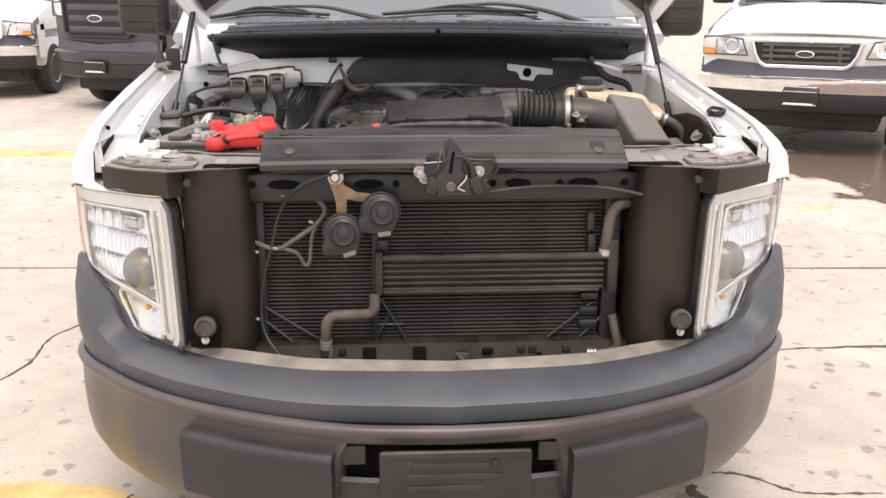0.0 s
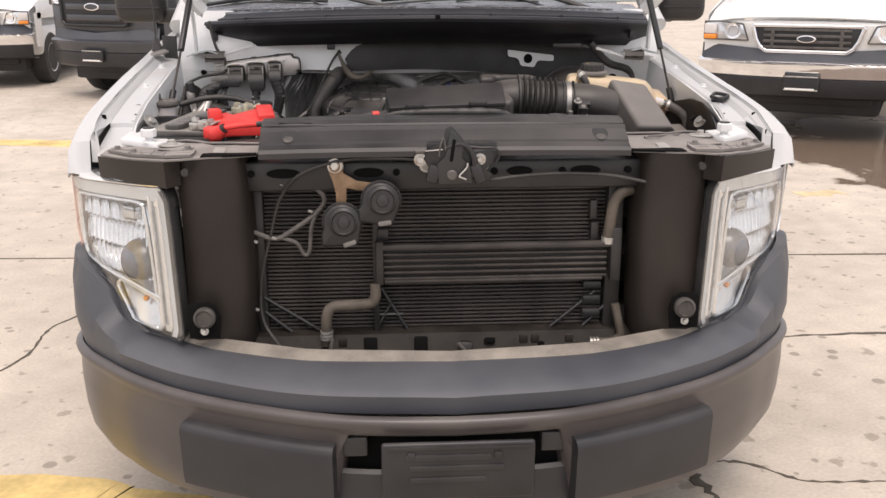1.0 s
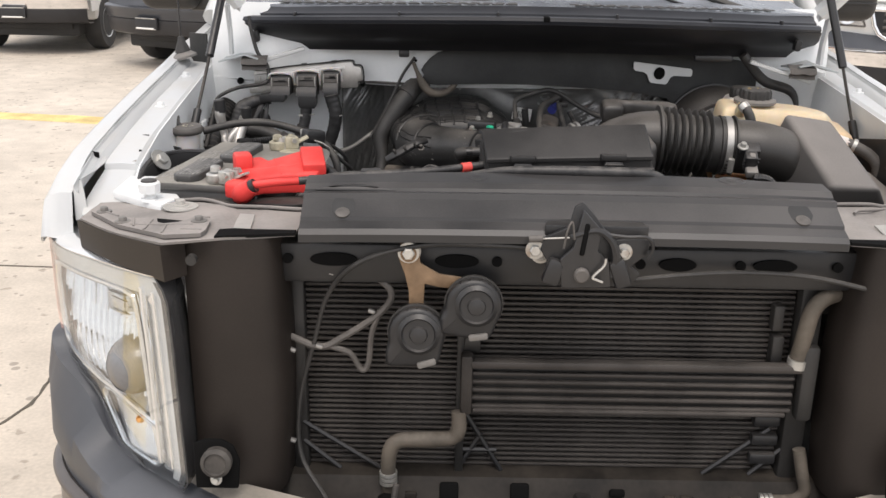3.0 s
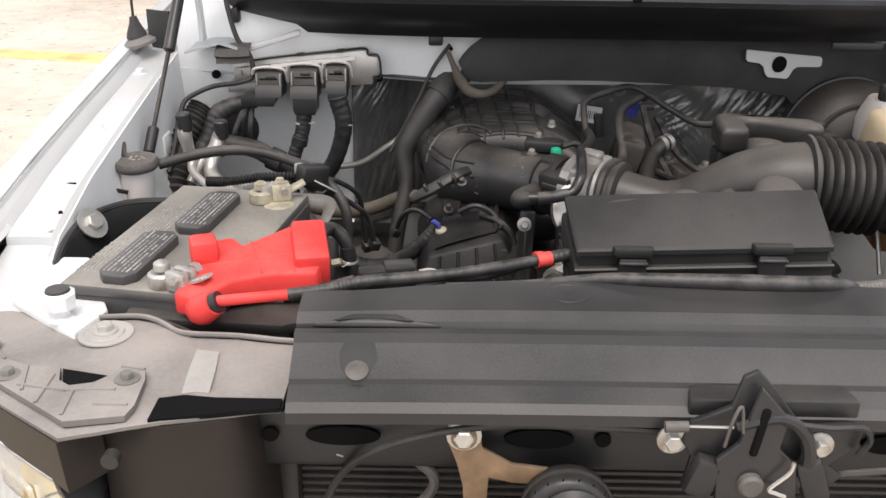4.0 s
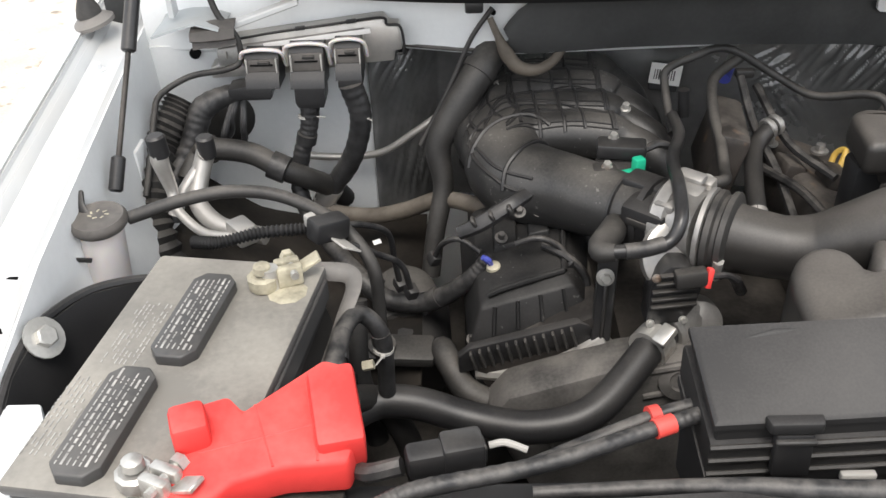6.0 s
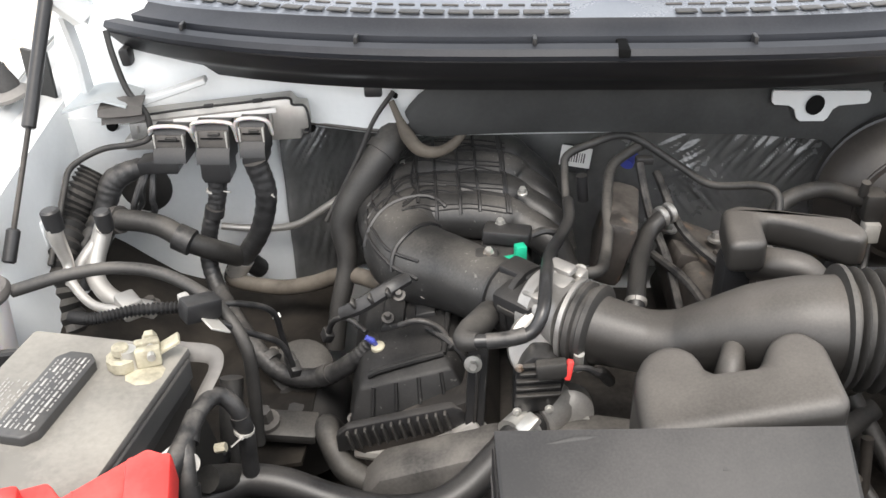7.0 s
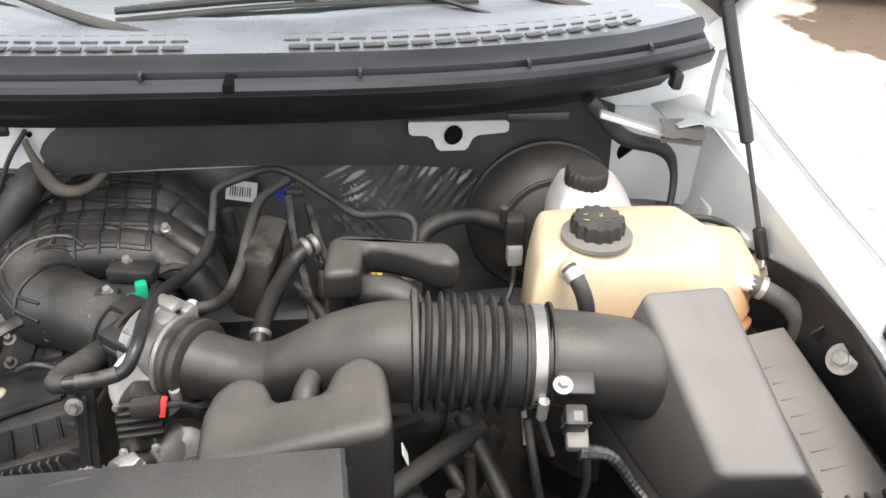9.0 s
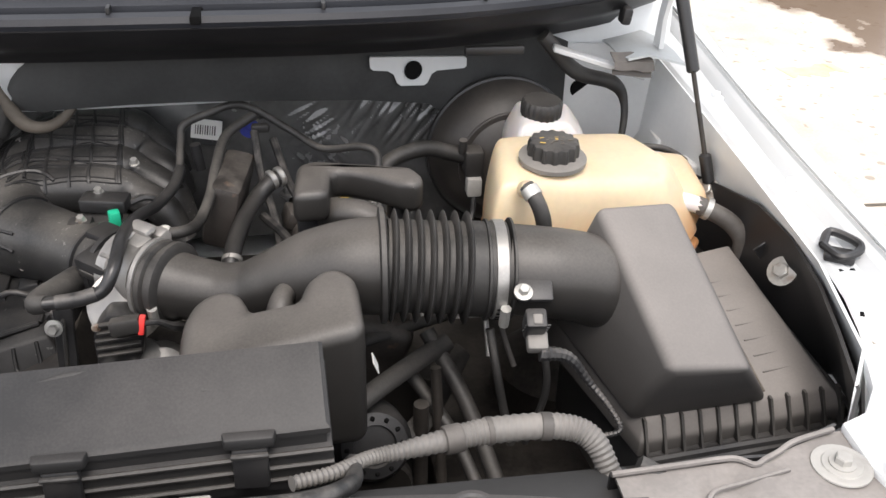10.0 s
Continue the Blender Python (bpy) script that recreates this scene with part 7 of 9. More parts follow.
# ridges along the runners
for pts, r in RUN:
    for o in (-0.027, -0.021, 0.004, 0.010, 0.030):
        web([(p[0], p[1] + o * (1 if p[0] > -0.26 else 0.35)) for p in pts[1:5]], 0.0015, 12)
# raised seams round the turn, with cross ribs between them
for pts, r_ in ((((-0.218, 1.000), (-0.245, 1.017), (-0.298, 1.002), (-0.335, 0.97), (-0.347, 0.94), (-0.338, 0.90)), 0.0036), (((-0.298, 0.85), (-0.293, 0.891), (-0.270, 0.917), (-0.226, 0.965)), 0.0038), (((-0.333, 0.965), (-0.312, 0.92), (-0.290, 0.893), (-0.254, 0.868)), 0.0026), (((-0.318, 0.99), (-0.335, 1.02), (-0.34, 1.06), (-0.33, 1.10)), 0.0030), (((-0.29, 1.01), (-0.305, 1.05), (-0.31, 1.09), (-0.30, 1.13)), 0.0028), (((-0.262, 1.02), (-0.275, 1.06), (-0.278, 1.10), (-0.272, 1.15)), 0.0028), (((-0.345, 0.99), (-0.315, 1.03), (-0.27, 1.05), (-0.22, 1.05)), 0.0024), (((-0.345, 1.03), (-0.315, 1.07), (-0.27, 1.10), (-0.22, 1.11)), 0.0024), (((-0.342, 1.07), (-0.31, 1.12), (-0.27, 1.15), (-0.22, 1.17)), 0.0024)):
    web(pts, r_, 12)
web([(-0.255, 0.855), (-0.30, 0.89), (-0.335, 0.95), (-0.345, 1.02)], 0.0030, 10)
part("neck_flange", lathe([(0.048, 0), (0.056, 0.001), (0.056, 0.010), (0.048, 0.011)], (-0.093, 0.779, 1.087), (-0.75, 0.66, -0.06), 28), BLACK, man)
part("neck_flange", lathe([(0.049, 0), (0.053, 0.001), (0.053, 0.005), (0.049, 0.006)], (-0.125, 0.81, 1.081), (-0.73, 0.68, -0.1), 28), BLACK, man)
for c in ((-0.152, 0.851, 1.125), (-0.099, 1.03, 1.128), (-0.135, 0.912, 1.138)):
    bolt(c, (0, -0.3, 1), 0.006, 0.012, STEEL, man, washer=1.35)
part("sensor_block", box((-0.125, 0.90, 1.13), (0.07, 0.035, 0.022), 0.005, 2, (0, 0, -10)), BLACK_GLOSS, man)
part("sensor_web", box((-0.135, 0.875, 1.105), (0.06, 0.05, 0.012), 0.003, 2, (20, 0, -10)), BLACK, man)
part("sensor_lead", tube([(-0.09, 0.905, 1.125), (-0.07, 0.91, 1.13), (-0.05, 0.92, 1.12)], 0.006, 6, 8), LOOM, man)
end_ = part("end_block", box((-0.108, 0.752, 1.092), (0.065, 0.045, 0.075), 0.008, 2, (8, 0, -41)), BLACK, man)
part("end_block_rib", box((-0.118, 0.732, 1.105), (0.055, 0.01, 0.012), 0.003, 2, (8, 0, -41)), BLACK_DUSTY, end_)
part("end_block", box((-0.105, 0.80, 1.125), (0.06, 0.04, 0.025), 0.006, 2, (0, 0, -41)), BLACK, man)
part("sensor_block", box((-0.155, 0.855, 1.115), (0.035, 0.03, 0.025), 0.006), BLACK, man)
part("clip", box((-0.107, 0.858, 1.122), (0.016, 0.016, 0.03), 0.003, 2, (0, 0, 20)), GREEN, man, "green locking clip")
part("clip", box((-0.118, 0.856, 1.112), (0.024, 0.016, 0.012), 0.003, 2, (0, 0, 20)), GREEN, man)

# throttle body and its actuator
tb = thing("throttle_body", (-0.05, 0.73, 1.03), "bright cast aluminium throttle body", "throttle body")
ax = Vector((0.75, -0.66, 0.06)).normalized()
part("barrel", lathe([(0.05, 0), (0.056, 0.005), (0.056, 0.022), (0.05, 0.026), (0.047, 0.055), (0.05, 0.06)], (-0.085, 0.768, 1.098), ax, 28), ALU, tb)
for c, s in (((-0.065, 0.755, 1.142), (0.05, 0.03, 0.018)), ((-0.055, 0.77, 1.155), (0.04, 0.022, 0.012)), ((-0.07, 0.735, 1.115), (0.03, 0.03, 0.03)), ((-0.055, 0.715, 1.065), (0.04, 0.03, 0.03)), ((-0.08, 0.75, 1.10), (0.03, 0.05, 0.09))):
    part("lug", box(c, s, 0.006, 2, (10, 0, -40)), ALU, tb)
part("shaft_boss", rod((-0.075, 0.725, 1.075), (-0.03, 0.68, 1.072), 0.013, bevel=0.003), ALU, tb)
part("dial", lathe([(0.046, 0), (0.050, 0.004), (0.050, 0.016), (0.042, 0.020), (0.030, 0.018)], (-0.080, 0.712, 1.070), (0.2, -0.85, 0.5), 36), ALU_PIPE, tb, "bright round actuator housing")
for c, s in (((-0.045, 0.79, 1.135), (0.055, 0.022, 0.014)), ((-0.03, 0.775, 1.125), (0.02, 0.02, 0.05)), ((-0.062, 0.762, 1.14), (0.012, 0.05, 0.02)), ((-0.045, 0.745, 1.125), (0.012, 0.05, 0.03)), ((-0.055, 0.735, 1.09), (0.05, 0.014, 0.012))):
    part("rib", box(c, s, 0.004, 2, (10, 0, -40)), ALU_PIPE, tb)
for c in ((-0.028, 0.79, 1.136), (-0.07, 0.79, 1.146), (-0.085, 0.725, 1.12)):
    bolt(c, (0.2, -0.5, 0.8), 0.006, 0.010, STEEL, tb)
act = part("actuator", plate([(-0.120, 0.992), (-0.072, 0.996), (-0.058, 1.02), (-0.052, 1.05), (-0.058, 1.072), (-0.075, 1.086), (-0.095, 1.087), (-0.112, 1.072), (-0.119, 1.05)], 0.664, 0.70, "y", 0.005), BLACK_GLOSS, tb, "black actuator with red lock")
for i in range(5):
    part("fin", box((-0.087, 0.661, 1.028 + 0.012 * i), (0.058 - 0.008 * max(0, i - 2), 0.008, 0.004), 0.001, 1, (0, -6, 0)), BLACK_DUSTY, act)
part("lock", box((-0.051, 0.648, 1.080), (0.008, 0.012, 0.026), 0.002, 2, (-15, 10, 0)), RED, act, "red locking tab")
part("plug", box((-0.072, 0.652, 1.078), (0.04, 0.022, 0.022), 0.004, 2, (-10, -8, 0)), BLACK_DUSTY, act)
part("plug_lead", tube([(-0.045, 0.648, 1.082), (-0.03, 0.645, 1.085), (-0.015, 0.655, 1.07), (-0.005, 0.68, 1.05), (0.01, 0.70, 1.02)], [0.004, 0.004, 0.006, 0.008, 0.008], 6, 8), LOOM, act)
for c in ((-0.112, 0.663, 1.07), (-0.114, 0.663, 0.998), (-0.072, 0.663, 1.003)):
    bolt(c, (0, -1, 0.3), 0.0035, 0.006, STEEL, act)

# intake duct: smooth bend, bellows, clamps
duct = thing("air_intake_duct", (0.2, 0.65, 1.05), "black plastic intake duct with bellows", "air duct")
part("collar", lathe([(0.052, 0), (0.057, 0.003), (0.057, 0.01), (0.052, 0.013), (0.052, 0.018), (0.058, 0.021), (0.058, 0.028), (0.05, 0.032)], (-0.035, 0.722, 1.10), (0.85, -0.5, 0.02), 30), RUBBER, duct)
part("bend", tube([(-0.028, 0.716, 1.10), (0.005, 0.705, 1.097), (0.05, 0.692, 1.093), (0.09, 0.682, 1.098), (0.13, 0.668, 1.116), (0.175, 0.653, 1.139), (0.22, 0.643, 1.152), (0.262, 0.638, 1.155)], [0.050, 0.044, 0.041, 0.043, 0.050, 0.058, 0.062, 0.064], 8, 32), DUCT, duct)
part("bend_rim", lathe([(0.064, 0), (0.076, 0.002), (0.076, 0.008), (0.068, 0.011)], (0.256, 0.639, 1.155), (1, -0.04, -0.01), 36), RUBBER, duct)
bel = []
for i in range(7):
    z_ = 0.002 + 0.0158 * i
    bel += [(0.0605, z_), (0.061, z_ + 0.004), (0.0735, z_ + 0.0075), (0.0745, z_ + 0.0085), (0.0735, z_ + 0.0095), (0.061, z_ + 0.0135)]
part("bellows", lathe(bel, (0.264, 0.638, 1.155), (1, -0.06, -0.065), 40), RUBBER, duct, "black rubber bellows")
part("sleeve", tube([(0.372, 0.631, 1.147), (0.395, 0.629, 1.146), (0.42, 0.627, 1.145)], 0.063, 6, 32), RUBBER, duct)
for c, r, w in (((0.402, 0.6285, 1.1455), 0.0655, 0.016), ((-0.042, 0.727, 1.10), 0.0575, 0.008)):
    a_ = Vector((1, -0.07, -0.03)) if r > 0.06 else Vector((0.85, -0.5, 0.02))
    cl = part("hose_clamp", lathe([(r - 0.003, 0), (r, 0.001), (r, w - 0.001), (r - 0.003, w)], c, a_, 40), ALU, duct, "bright worm-drive clamp")
    for k_ in range(9):
        t_ = radians(200 + 9 * k_)
        u_ = Vector((0, math.cos(t_), math.sin(t_)))
        part("thread_slot", box(Vector(c) + a_.normalized() * (w / 2) + (u_ - a_.normalized() * u_.dot(a_.normalized())) * (r + 0.0004), (w * 0.55, 0.0016, 0.0016), 0, 1, (9 * k_ + 20, 0, 0)), GAP_SHADE, cl)
    d_ = Vector((0, -0.86, -0.45 if r > 0.06 else -0.3)).normalized()
    q = Vector(c) + d_ * (r + 0.004)
    part("clamp_screw", rod(q + Vector((w / 2, 0.0, -0.014)), q + Vector((w / 2, -0.008, 0.016)), 0.007, seg=8), STEEL, cl)
for x in (0.392, 0.424):
    part("rim", lathe([(0.063, 0), (0.067, 0.001), (0.067, 0.004), (0.063, 0.005)], (x, 0.628, 1.1455), (1, -0.07, -0.03), 36), RUBBER, duct)

# two-lobed resonator
res = thing("air_resonator", (0.12, 0.54, 1.0), "dusty black two-lobed intake resonator", "air resonator")
bm = plate([(0.012, 0.465), (0.012, 0.555), (0.022, 0.588), (0.045, 0.606), (0.070, 0.603), (0.088, 0.585), (0.096, 0.552), (0.152, 0.550), (0.160, 0.580), (0.180, 0.600), (0.208, 0.596), (0.225, 0.566), (0.228, 0.47)], 1.0, 1.15, "z", 0.019, seg=5)
for v in bm.verts:
    if v.co.z > 1.1:
        v.co.z += 0.26 * (v.co.x - 0.05) * 0.8 + 0.10 * (v.co.y - 0.53)
part("body", bm, DUCT, res)
part("neck", tube([(0.126, 0.568, 1.07), (0.127, 0.574, 1.105), (0.129, 0.584, 1.128), (0.133, 0.600, 1.140), (0.142, 0.625, 1.135)], [0.021, 0.021, 0.018, 0.014, 0.015], 8, 16), DUCT, res)
part("leg", rod((0.12, 0.53, 0.92), (0.12, 0.53, 1.02), 0.03), BLACK, res)
part("tag", box((0.245, 0.57, 1.05), (0.002, 0.022, 0.02), 0.0005, 1, (0, -20, 0)), PAPER, res)

# rear dark resonator by the bulkhead
rr_ = thing("vacuum_reservoir", (0.24, 0.80, 1.1), "dusty black bridge-shaped vacuum reservoir", "reservoir")
bm = plate([(0.150, 0.735), (0.158, 0.83), (0.182, 0.842), (0.322, 0.808), (0.334, 0.775), (0.328, 0.752), (0.305, 0.752), (0.262, 0.786), (0.222, 0.806), (0.205, 0.803), (0.200, 0.738)], 1.165, 1.214, "z", 0.013, seg=4)
part("body", bm, DUCT, rr_)
part("pipe", tube([(0.19, 0.79, 1.15), (0.22, 0.755, 1.17), (0.255, 0.74, 1.165), (0.27, 0.73, 1.13), (0.27, 0.72, 1.08)], 0.022, 8, 14), DUCT, rr_)
part("leg", box((0.175, 0.79, 1.10), (0.04, 0.05, 0.13), 0.01), BLACK, rr_)
part("leg", box((0.30, 0.80, 1.08), (0.03, 0.05, 0.17), 0.01), BLACK, rr_)

# air filter box
ab = thing("air_filter_box", (0.70, 0.55, 0.88), "dusty black air filter box with ribbed lid", "air filter")
bm = bmesh.new()
skin(bm, [[(0.575, 0.465, 0.945), (0.888, 0.500, 0.945), (0.84, 0.815, 0.99), (0.485, 0.72, 0.985)],
          [(0.578, 0.468, 0.968), (0.884, 0.504, 0.968), (0.836, 0.812, 1.025), (0.49, 0.715, 1.03)],
          [(0.588, 0.485, 0.990), (0.866, 0.520, 0.988), (0.826, 0.805, 1.050), (0.495, 0.70, 1.06)]])
bmesh.ops.bevel(bm, geom=bm.edges[:], offset=0.004, segments=2, profile=0.5, affect="EDGES")
part("lid", bm, AIRBOX, ab)
bm = bmesh.new()
skin(bm, [[(0.566, 0.490, 0.985), (0.768, 0.507, 0.984), (0.752, 0.740, 1.033), (0.492, 0.680, 1.04)],
          [(0.574, 0.474, 1.035), (0.738, 0.482, 1.030), (0.722, 0.725, 1.095), (0.515, 0.668, 1.12)],
          [(0.592, 0.447, 1.098), (0.690, 0.440, 1.098), (0.672, 0.704, 1.194), (0.548, 0.656, 1.218)]])
bmesh.ops.bevel(bm, geom=bm.edges[:], offset=0.012, segments=4, profile=0.5, affect="EDGES")
part("dome", bm, AIRBOX, ab, angle=60)
part("dust_line", tube([(0.750, 0.725, 1.035), (0.756, 0.65, 1.020), (0.762, 0.58, 1.005), (0.766, 0.52, 0.992)], [0.002, 0.004, 0.0035, 0.002], 6, 6, flat=0.6), HOSE_TAN, ab, "tan dust along the dome foot")
for i in range(8):
    k = i / 7
    part("lid_rib", box((0.812 - 0.016 * k, 0.56 + 0.2 * k, 0.9965 + 0.042 * k), (0.070, 0.003, 0.005), 0.001, 1, (12, 2, 12)), AIRBOX, ab)
for i in range(12):
    k = i / 11
    x_, y_ = 0.585 + 0.288 * k, 0.462 + 0.034 * k
    w_ = bmesh.new()
    skin(w_, [[(x_ + dx, y_ - 0.012, 0.948), (x_ + dx, y_ + 0.022, 0.948), (x_ + dx, y_ + 0.026, 0.994), (x_ + dx, y_ + 0.018, 0.994)] for dx in (-0.0018, 0.0018)])
    part("front_rib", w_, BLACK_DUSTY, ab)
part("rim", tube([(0.572, 0.452, 0.948), (0.70, 0.466, 0.947), (0.872, 0.486, 0.946), (0.897, 0.508, 0.948), (0.89, 0.56, 0.96), (0.85, 0.81, 1.0)], 0.007, 6, 8), BLACK, ab)
for a_ in ((0.60, 0.45, 0.925), (0.74, 0.47, 0.922), (0.86, 0.486, 0.92)):
    part("base_rib", box(a_, (0.10, 0.02, 0.03), 0.004), BLACK, ab)
part("base", box((0.71, 0.60, 0.88), (0.31, 0.30, 0.14), 0.02, 2, (0, 0, 8)), BLACK, ab)
part("outlet", tube([(0.425, 0.627, 1.145), (0.48, 0.617, 1.142), (0.525, 0.619, 1.13), (0.555, 0.621, 1.115), (0.58, 0.622, 1.10)], [0.060, 0.060, 0.060, 0.060, 0.055], 8, 32), DUCT, ab, "round outlet tube")
maf = part("flow_sensor", box((0.445, 0.557, 1.155), (0.044, 0.03, 0.010), 0.003, 2, (30, 0, -6)), COVER, ab, "airflow sensor with grey plug")
bolt((0.428, 0.55, 1.158), (0, -0.5, 1), 0.007, 0.012, STEEL, maf)
part("sensor_plug", box((0.436, 0.515, 1.135), (0.026, 0.026, 0.040), 0.004, 2, (30, 0, -6)), BLACK, maf)
part("sensor_collar", box((0.438, 0.505, 1.115), (0.026, 0.026, 0.018), 0.004, 2, (30, 0, -6)), GREYCAP, maf)
for k_ in range(3):
    part("plug_ridge", box((0.436, 0.500 + 0.006 * k_, 1.143 - 0.008 * k_), (0.032, 0.003, 0.004), 0.001, 1, (30, 0, -6)), BLACK, maf)
part("plug_latch", box((0.436, 0.503, 1.150), (0.012, 0.014, 0.006), 0.0015, 1, (30, 0, -6)), GREYCAP, maf)
part("sensor_lead", tube([(0.44, 0.495, 1.105), (0.475, 0.49, 1.10), (0.505, 0.485, 1.06), (0.525, 0.46, 1.04), (0.53, 0.43, 1.03), (0.50, 0.42, 1.03)], [0.010, 0.007, 0.005, 0.0035, 0.0035, 0.0035], 12, 8, 30, 0.0006), LOOM, maf)

# coolant reservoir
def stain_low(m, z0, z1, color):
    """A tide mark: colour below a wavy line at a height in the thing's own space."""
    n, l = m.node_tree.nodes, m.node_tree.links
    b = n["Principled BSDF"]
    src = b.inputs["Base Color"].links[0].from_socket
    co, sp, wob, ad, mr, mx = (n.new("ShaderNode" + k) for k in ("TexCoord", "SeparateXYZ", "TexNoise", "Math", "MapRange", "MixRGB"))
    wob.inputs["Scale"].default_value = 14
    ad.operation = "MULTIPLY_ADD"
    ad.inputs[1].default_value = 0.05
    l.new(co.outputs["Object"], sp.inputs[0])
    l.new(co.outputs["Object"], wob.inputs["Vector"])
    l.new(wob.outputs["Fac"], ad.inputs[0])
    l.new(sp.outputs["Z"], ad.inputs[2])
    mr.inputs["From Min"].default_value, mr.inputs["From Max"].default_value = z1, z0
    l.new(ad.outputs[0], mr.inputs["Value"])
    mx.inputs["Color2"].default_value = (*color, 1)
    l.new(mr.outputs[0], mx.inputs["Fac"])
    l.new(src, mx.inputs["Color1"])
    l.new(mx.outputs[0], b.inputs["Base Color"])


stain_low(CREAM, 0.12, 0.235, (0.60, 0.31, 0.14))
cr = thing("coolant_reservoir", (0.56, 0.80, 0.95), "aged cream coolant reservoir with rusty stain", "coolant tank")
bm = bmesh.new()
skin(bm, [[(0.405, 0.675, 1.06), (0.70, 0.69, 1.05), (0.79, 0.80, 1.04), (0.71, 0.95, 1.05), (0.445, 0.89, 1.06)],
          [(0.408, 0.68, 1.12), (0.70, 0.70, 1.10), (0.79, 0.81, 1.08), (0.71, 0.95, 1.10), (0.445, 0.89, 1.12)],
          [(0.425, 0.70, 1.217), (0.685, 0.72, 1.20), (0.72, 0.82, 1.185), (0.69, 0.93, 1.185), (0.455, 0.875, 1.213)]])
bmesh.ops.bevel(bm, geom=bm.edges[:], offset=0.024, segments=2, profile=0.5, affect="EDGES")
tank_ = part("tank", bm, CREAM, cr, angle=180)
soft_ = tank_.modifiers.new("round", "SUBSURF")
soft_.levels = soft_.render_levels = 2
bm = bmesh.new()
skin(bm, [[(0.44, 0.70, 0.99), (0.68, 0.71, 0.99), (0.76, 0.80, 0.99), (0.69, 0.93, 0.99), (0.46, 0.88, 0.99)],
          [(0.402, 0.672, 1.062), (0.702, 0.687, 1.052), (0.795, 0.80, 1.042), (0.712, 0.954, 1.052), (0.443, 0.893, 1.062)]])
bmesh.ops.bevel(bm, geom=bm.edges[:], offset=0.012, segments=3, profile=0.5, affect="EDGES")
part("tank_foot", bm, CREAM, cr, "rust-stained lower tank")
bm = box((0.735, 0.86, 1.10), (0.11, 0.13, 0.09), 0.025, 4, (8, 8, 0))
part("side_chamber", bm, CREAM, cr)
part("neck_ring", lathe([(0.044, 0), (0.049, 0.004), (0.049, 0.010), (0.041, 0.014)], (0.519, 0.762, 1.210), (0, -0.05, 1), 36), GREYCAP, cr)
cap_ = part("cap", lathe([(0.034, 0), (0.034, 0.017), (0.032, 0.023), (0.028, 0.0245), (0.008, 0.025)], (0.519, 0.762, 1.221), (0, -0.05, 1), wave=14, depth=0.0035), BLACK_DUSTY, cr, "ribbed black cap with worn yellow print")
rnd = random.Random(8)
for i in range(14):
    a_, d_ = i * 2.4, 0.004 + 0.0015 * i
    part("cap_print", box((0.519 + d_ * math.cos(a_), 0.762 + d_ * math.sin(a_), 1.2463 - 0.05 * d_ * math.sin(a_)), (rnd.uniform(0.003, 0.008), rnd.uniform(0.0015, 0.003), 0.0008), 0, 1, (0, 0, rnd.uniform(-30, 30))), HOSE_TAN if i % 3 else YELLOW, cap_)
part("spigot", tube([(0.468, 0.70, 1.20), (0.462, 0.675, 1.215), (0.460, 0.662, 1.220)], [0.014, 0.012, 0.011], 6, 12), CREAM, cr)
part("overflow_hose", tube([(0.459, 0.668, 1.222), (0.468, 0.652, 1.212), (0.480, 0.645, 1.18), (0.488, 0.645, 1.12)], 0.011, 8, 12), RUBBER, cr, "black rubber hose")
part("hose_clip", rod((0.461, 0.664, 1.221), (0.467, 0.654, 1.213), 0.013), STEEL, cr)
part("outlet", tube([(0.73, 0.79, 1.12), (0.755, 0.79, 1.115), (0.785, 0.785, 1.105)], [0.016, 0.014, 0.013], 6, 10), RESW, cr)
part("outlet_hose", tube([(0.765, 0.79, 1.112), (0.795, 0.78, 1.10), (0.82, 0.77, 1.085), (0.838, 0.76, 1.06), (0.84, 0.76, 1.02)], 0.0145, 8, 12), WIRE, cr)
part("outlet_clip", rod((0.778, 0.786, 1.108), (0.786, 0.783, 1.105), 0.018), STEEL, cr)
cr.location = (0.564, 0.836, 0.953)

# brake booster, master reservoir
bo = thing("brake_booster", (0.52, 1.10, 1.085), "dark round brake servo on the bulkhead", "brake booster")
part("drum", lathe([(0.02, -0.08), (0.115, -0.07), (0.136, -0.05), (0.138, -0.03), (0.133, -0.02), (0.132, -0.012), (0.11, 0.02), (0.06, 0.05), (0.04, 0.055)], (0.530, 1.118, 1.070), (0.05, -1, 0.08), 48), SERVO, bo)
part("seam", lathe([(0.136, -0.04), (0.140, -0.038), (0.140, -0.028), (0.136, -0.026)], (0.530, 1.118, 1.070), (0.05, -1, 0.08), 48), BLACK, bo)
part("ring", lathe([(0.092, 0.0), (0.094, 0.034), (0.092, 0.036)], (0.530, 1.118, 1.070), (0.05, -1, 0.08), 40), SERVO, bo)
part("cylinder", rod((0.55, 1.06, 1.10), (0.58, 0.96, 1.10), 0.032, bevel=0.006), ALU, bo)
br = thing("brake_fluid_reservoir", (0.58, 1.03, 1.10), "white brake fluid reservoir with black cap", "fluid reservoir")
bm = bmesh.new()
skin(bm, [[(0.495, 0.95, 1.10), (0.655, 0.98, 1.09), (0.665, 1.10, 1.10), (0.51, 1.09, 1.10)], [(0.50, 0.955, 1.15), (0.65, 0.985, 1.13), (0.655, 1.10, 1.14), (0.515, 1.09, 1.15)], [(0.52, 0.975, 1.195), (0.60, 0.985, 1.19), (0.625, 1.09, 1.185), (0.535, 1.085, 1.195)]])
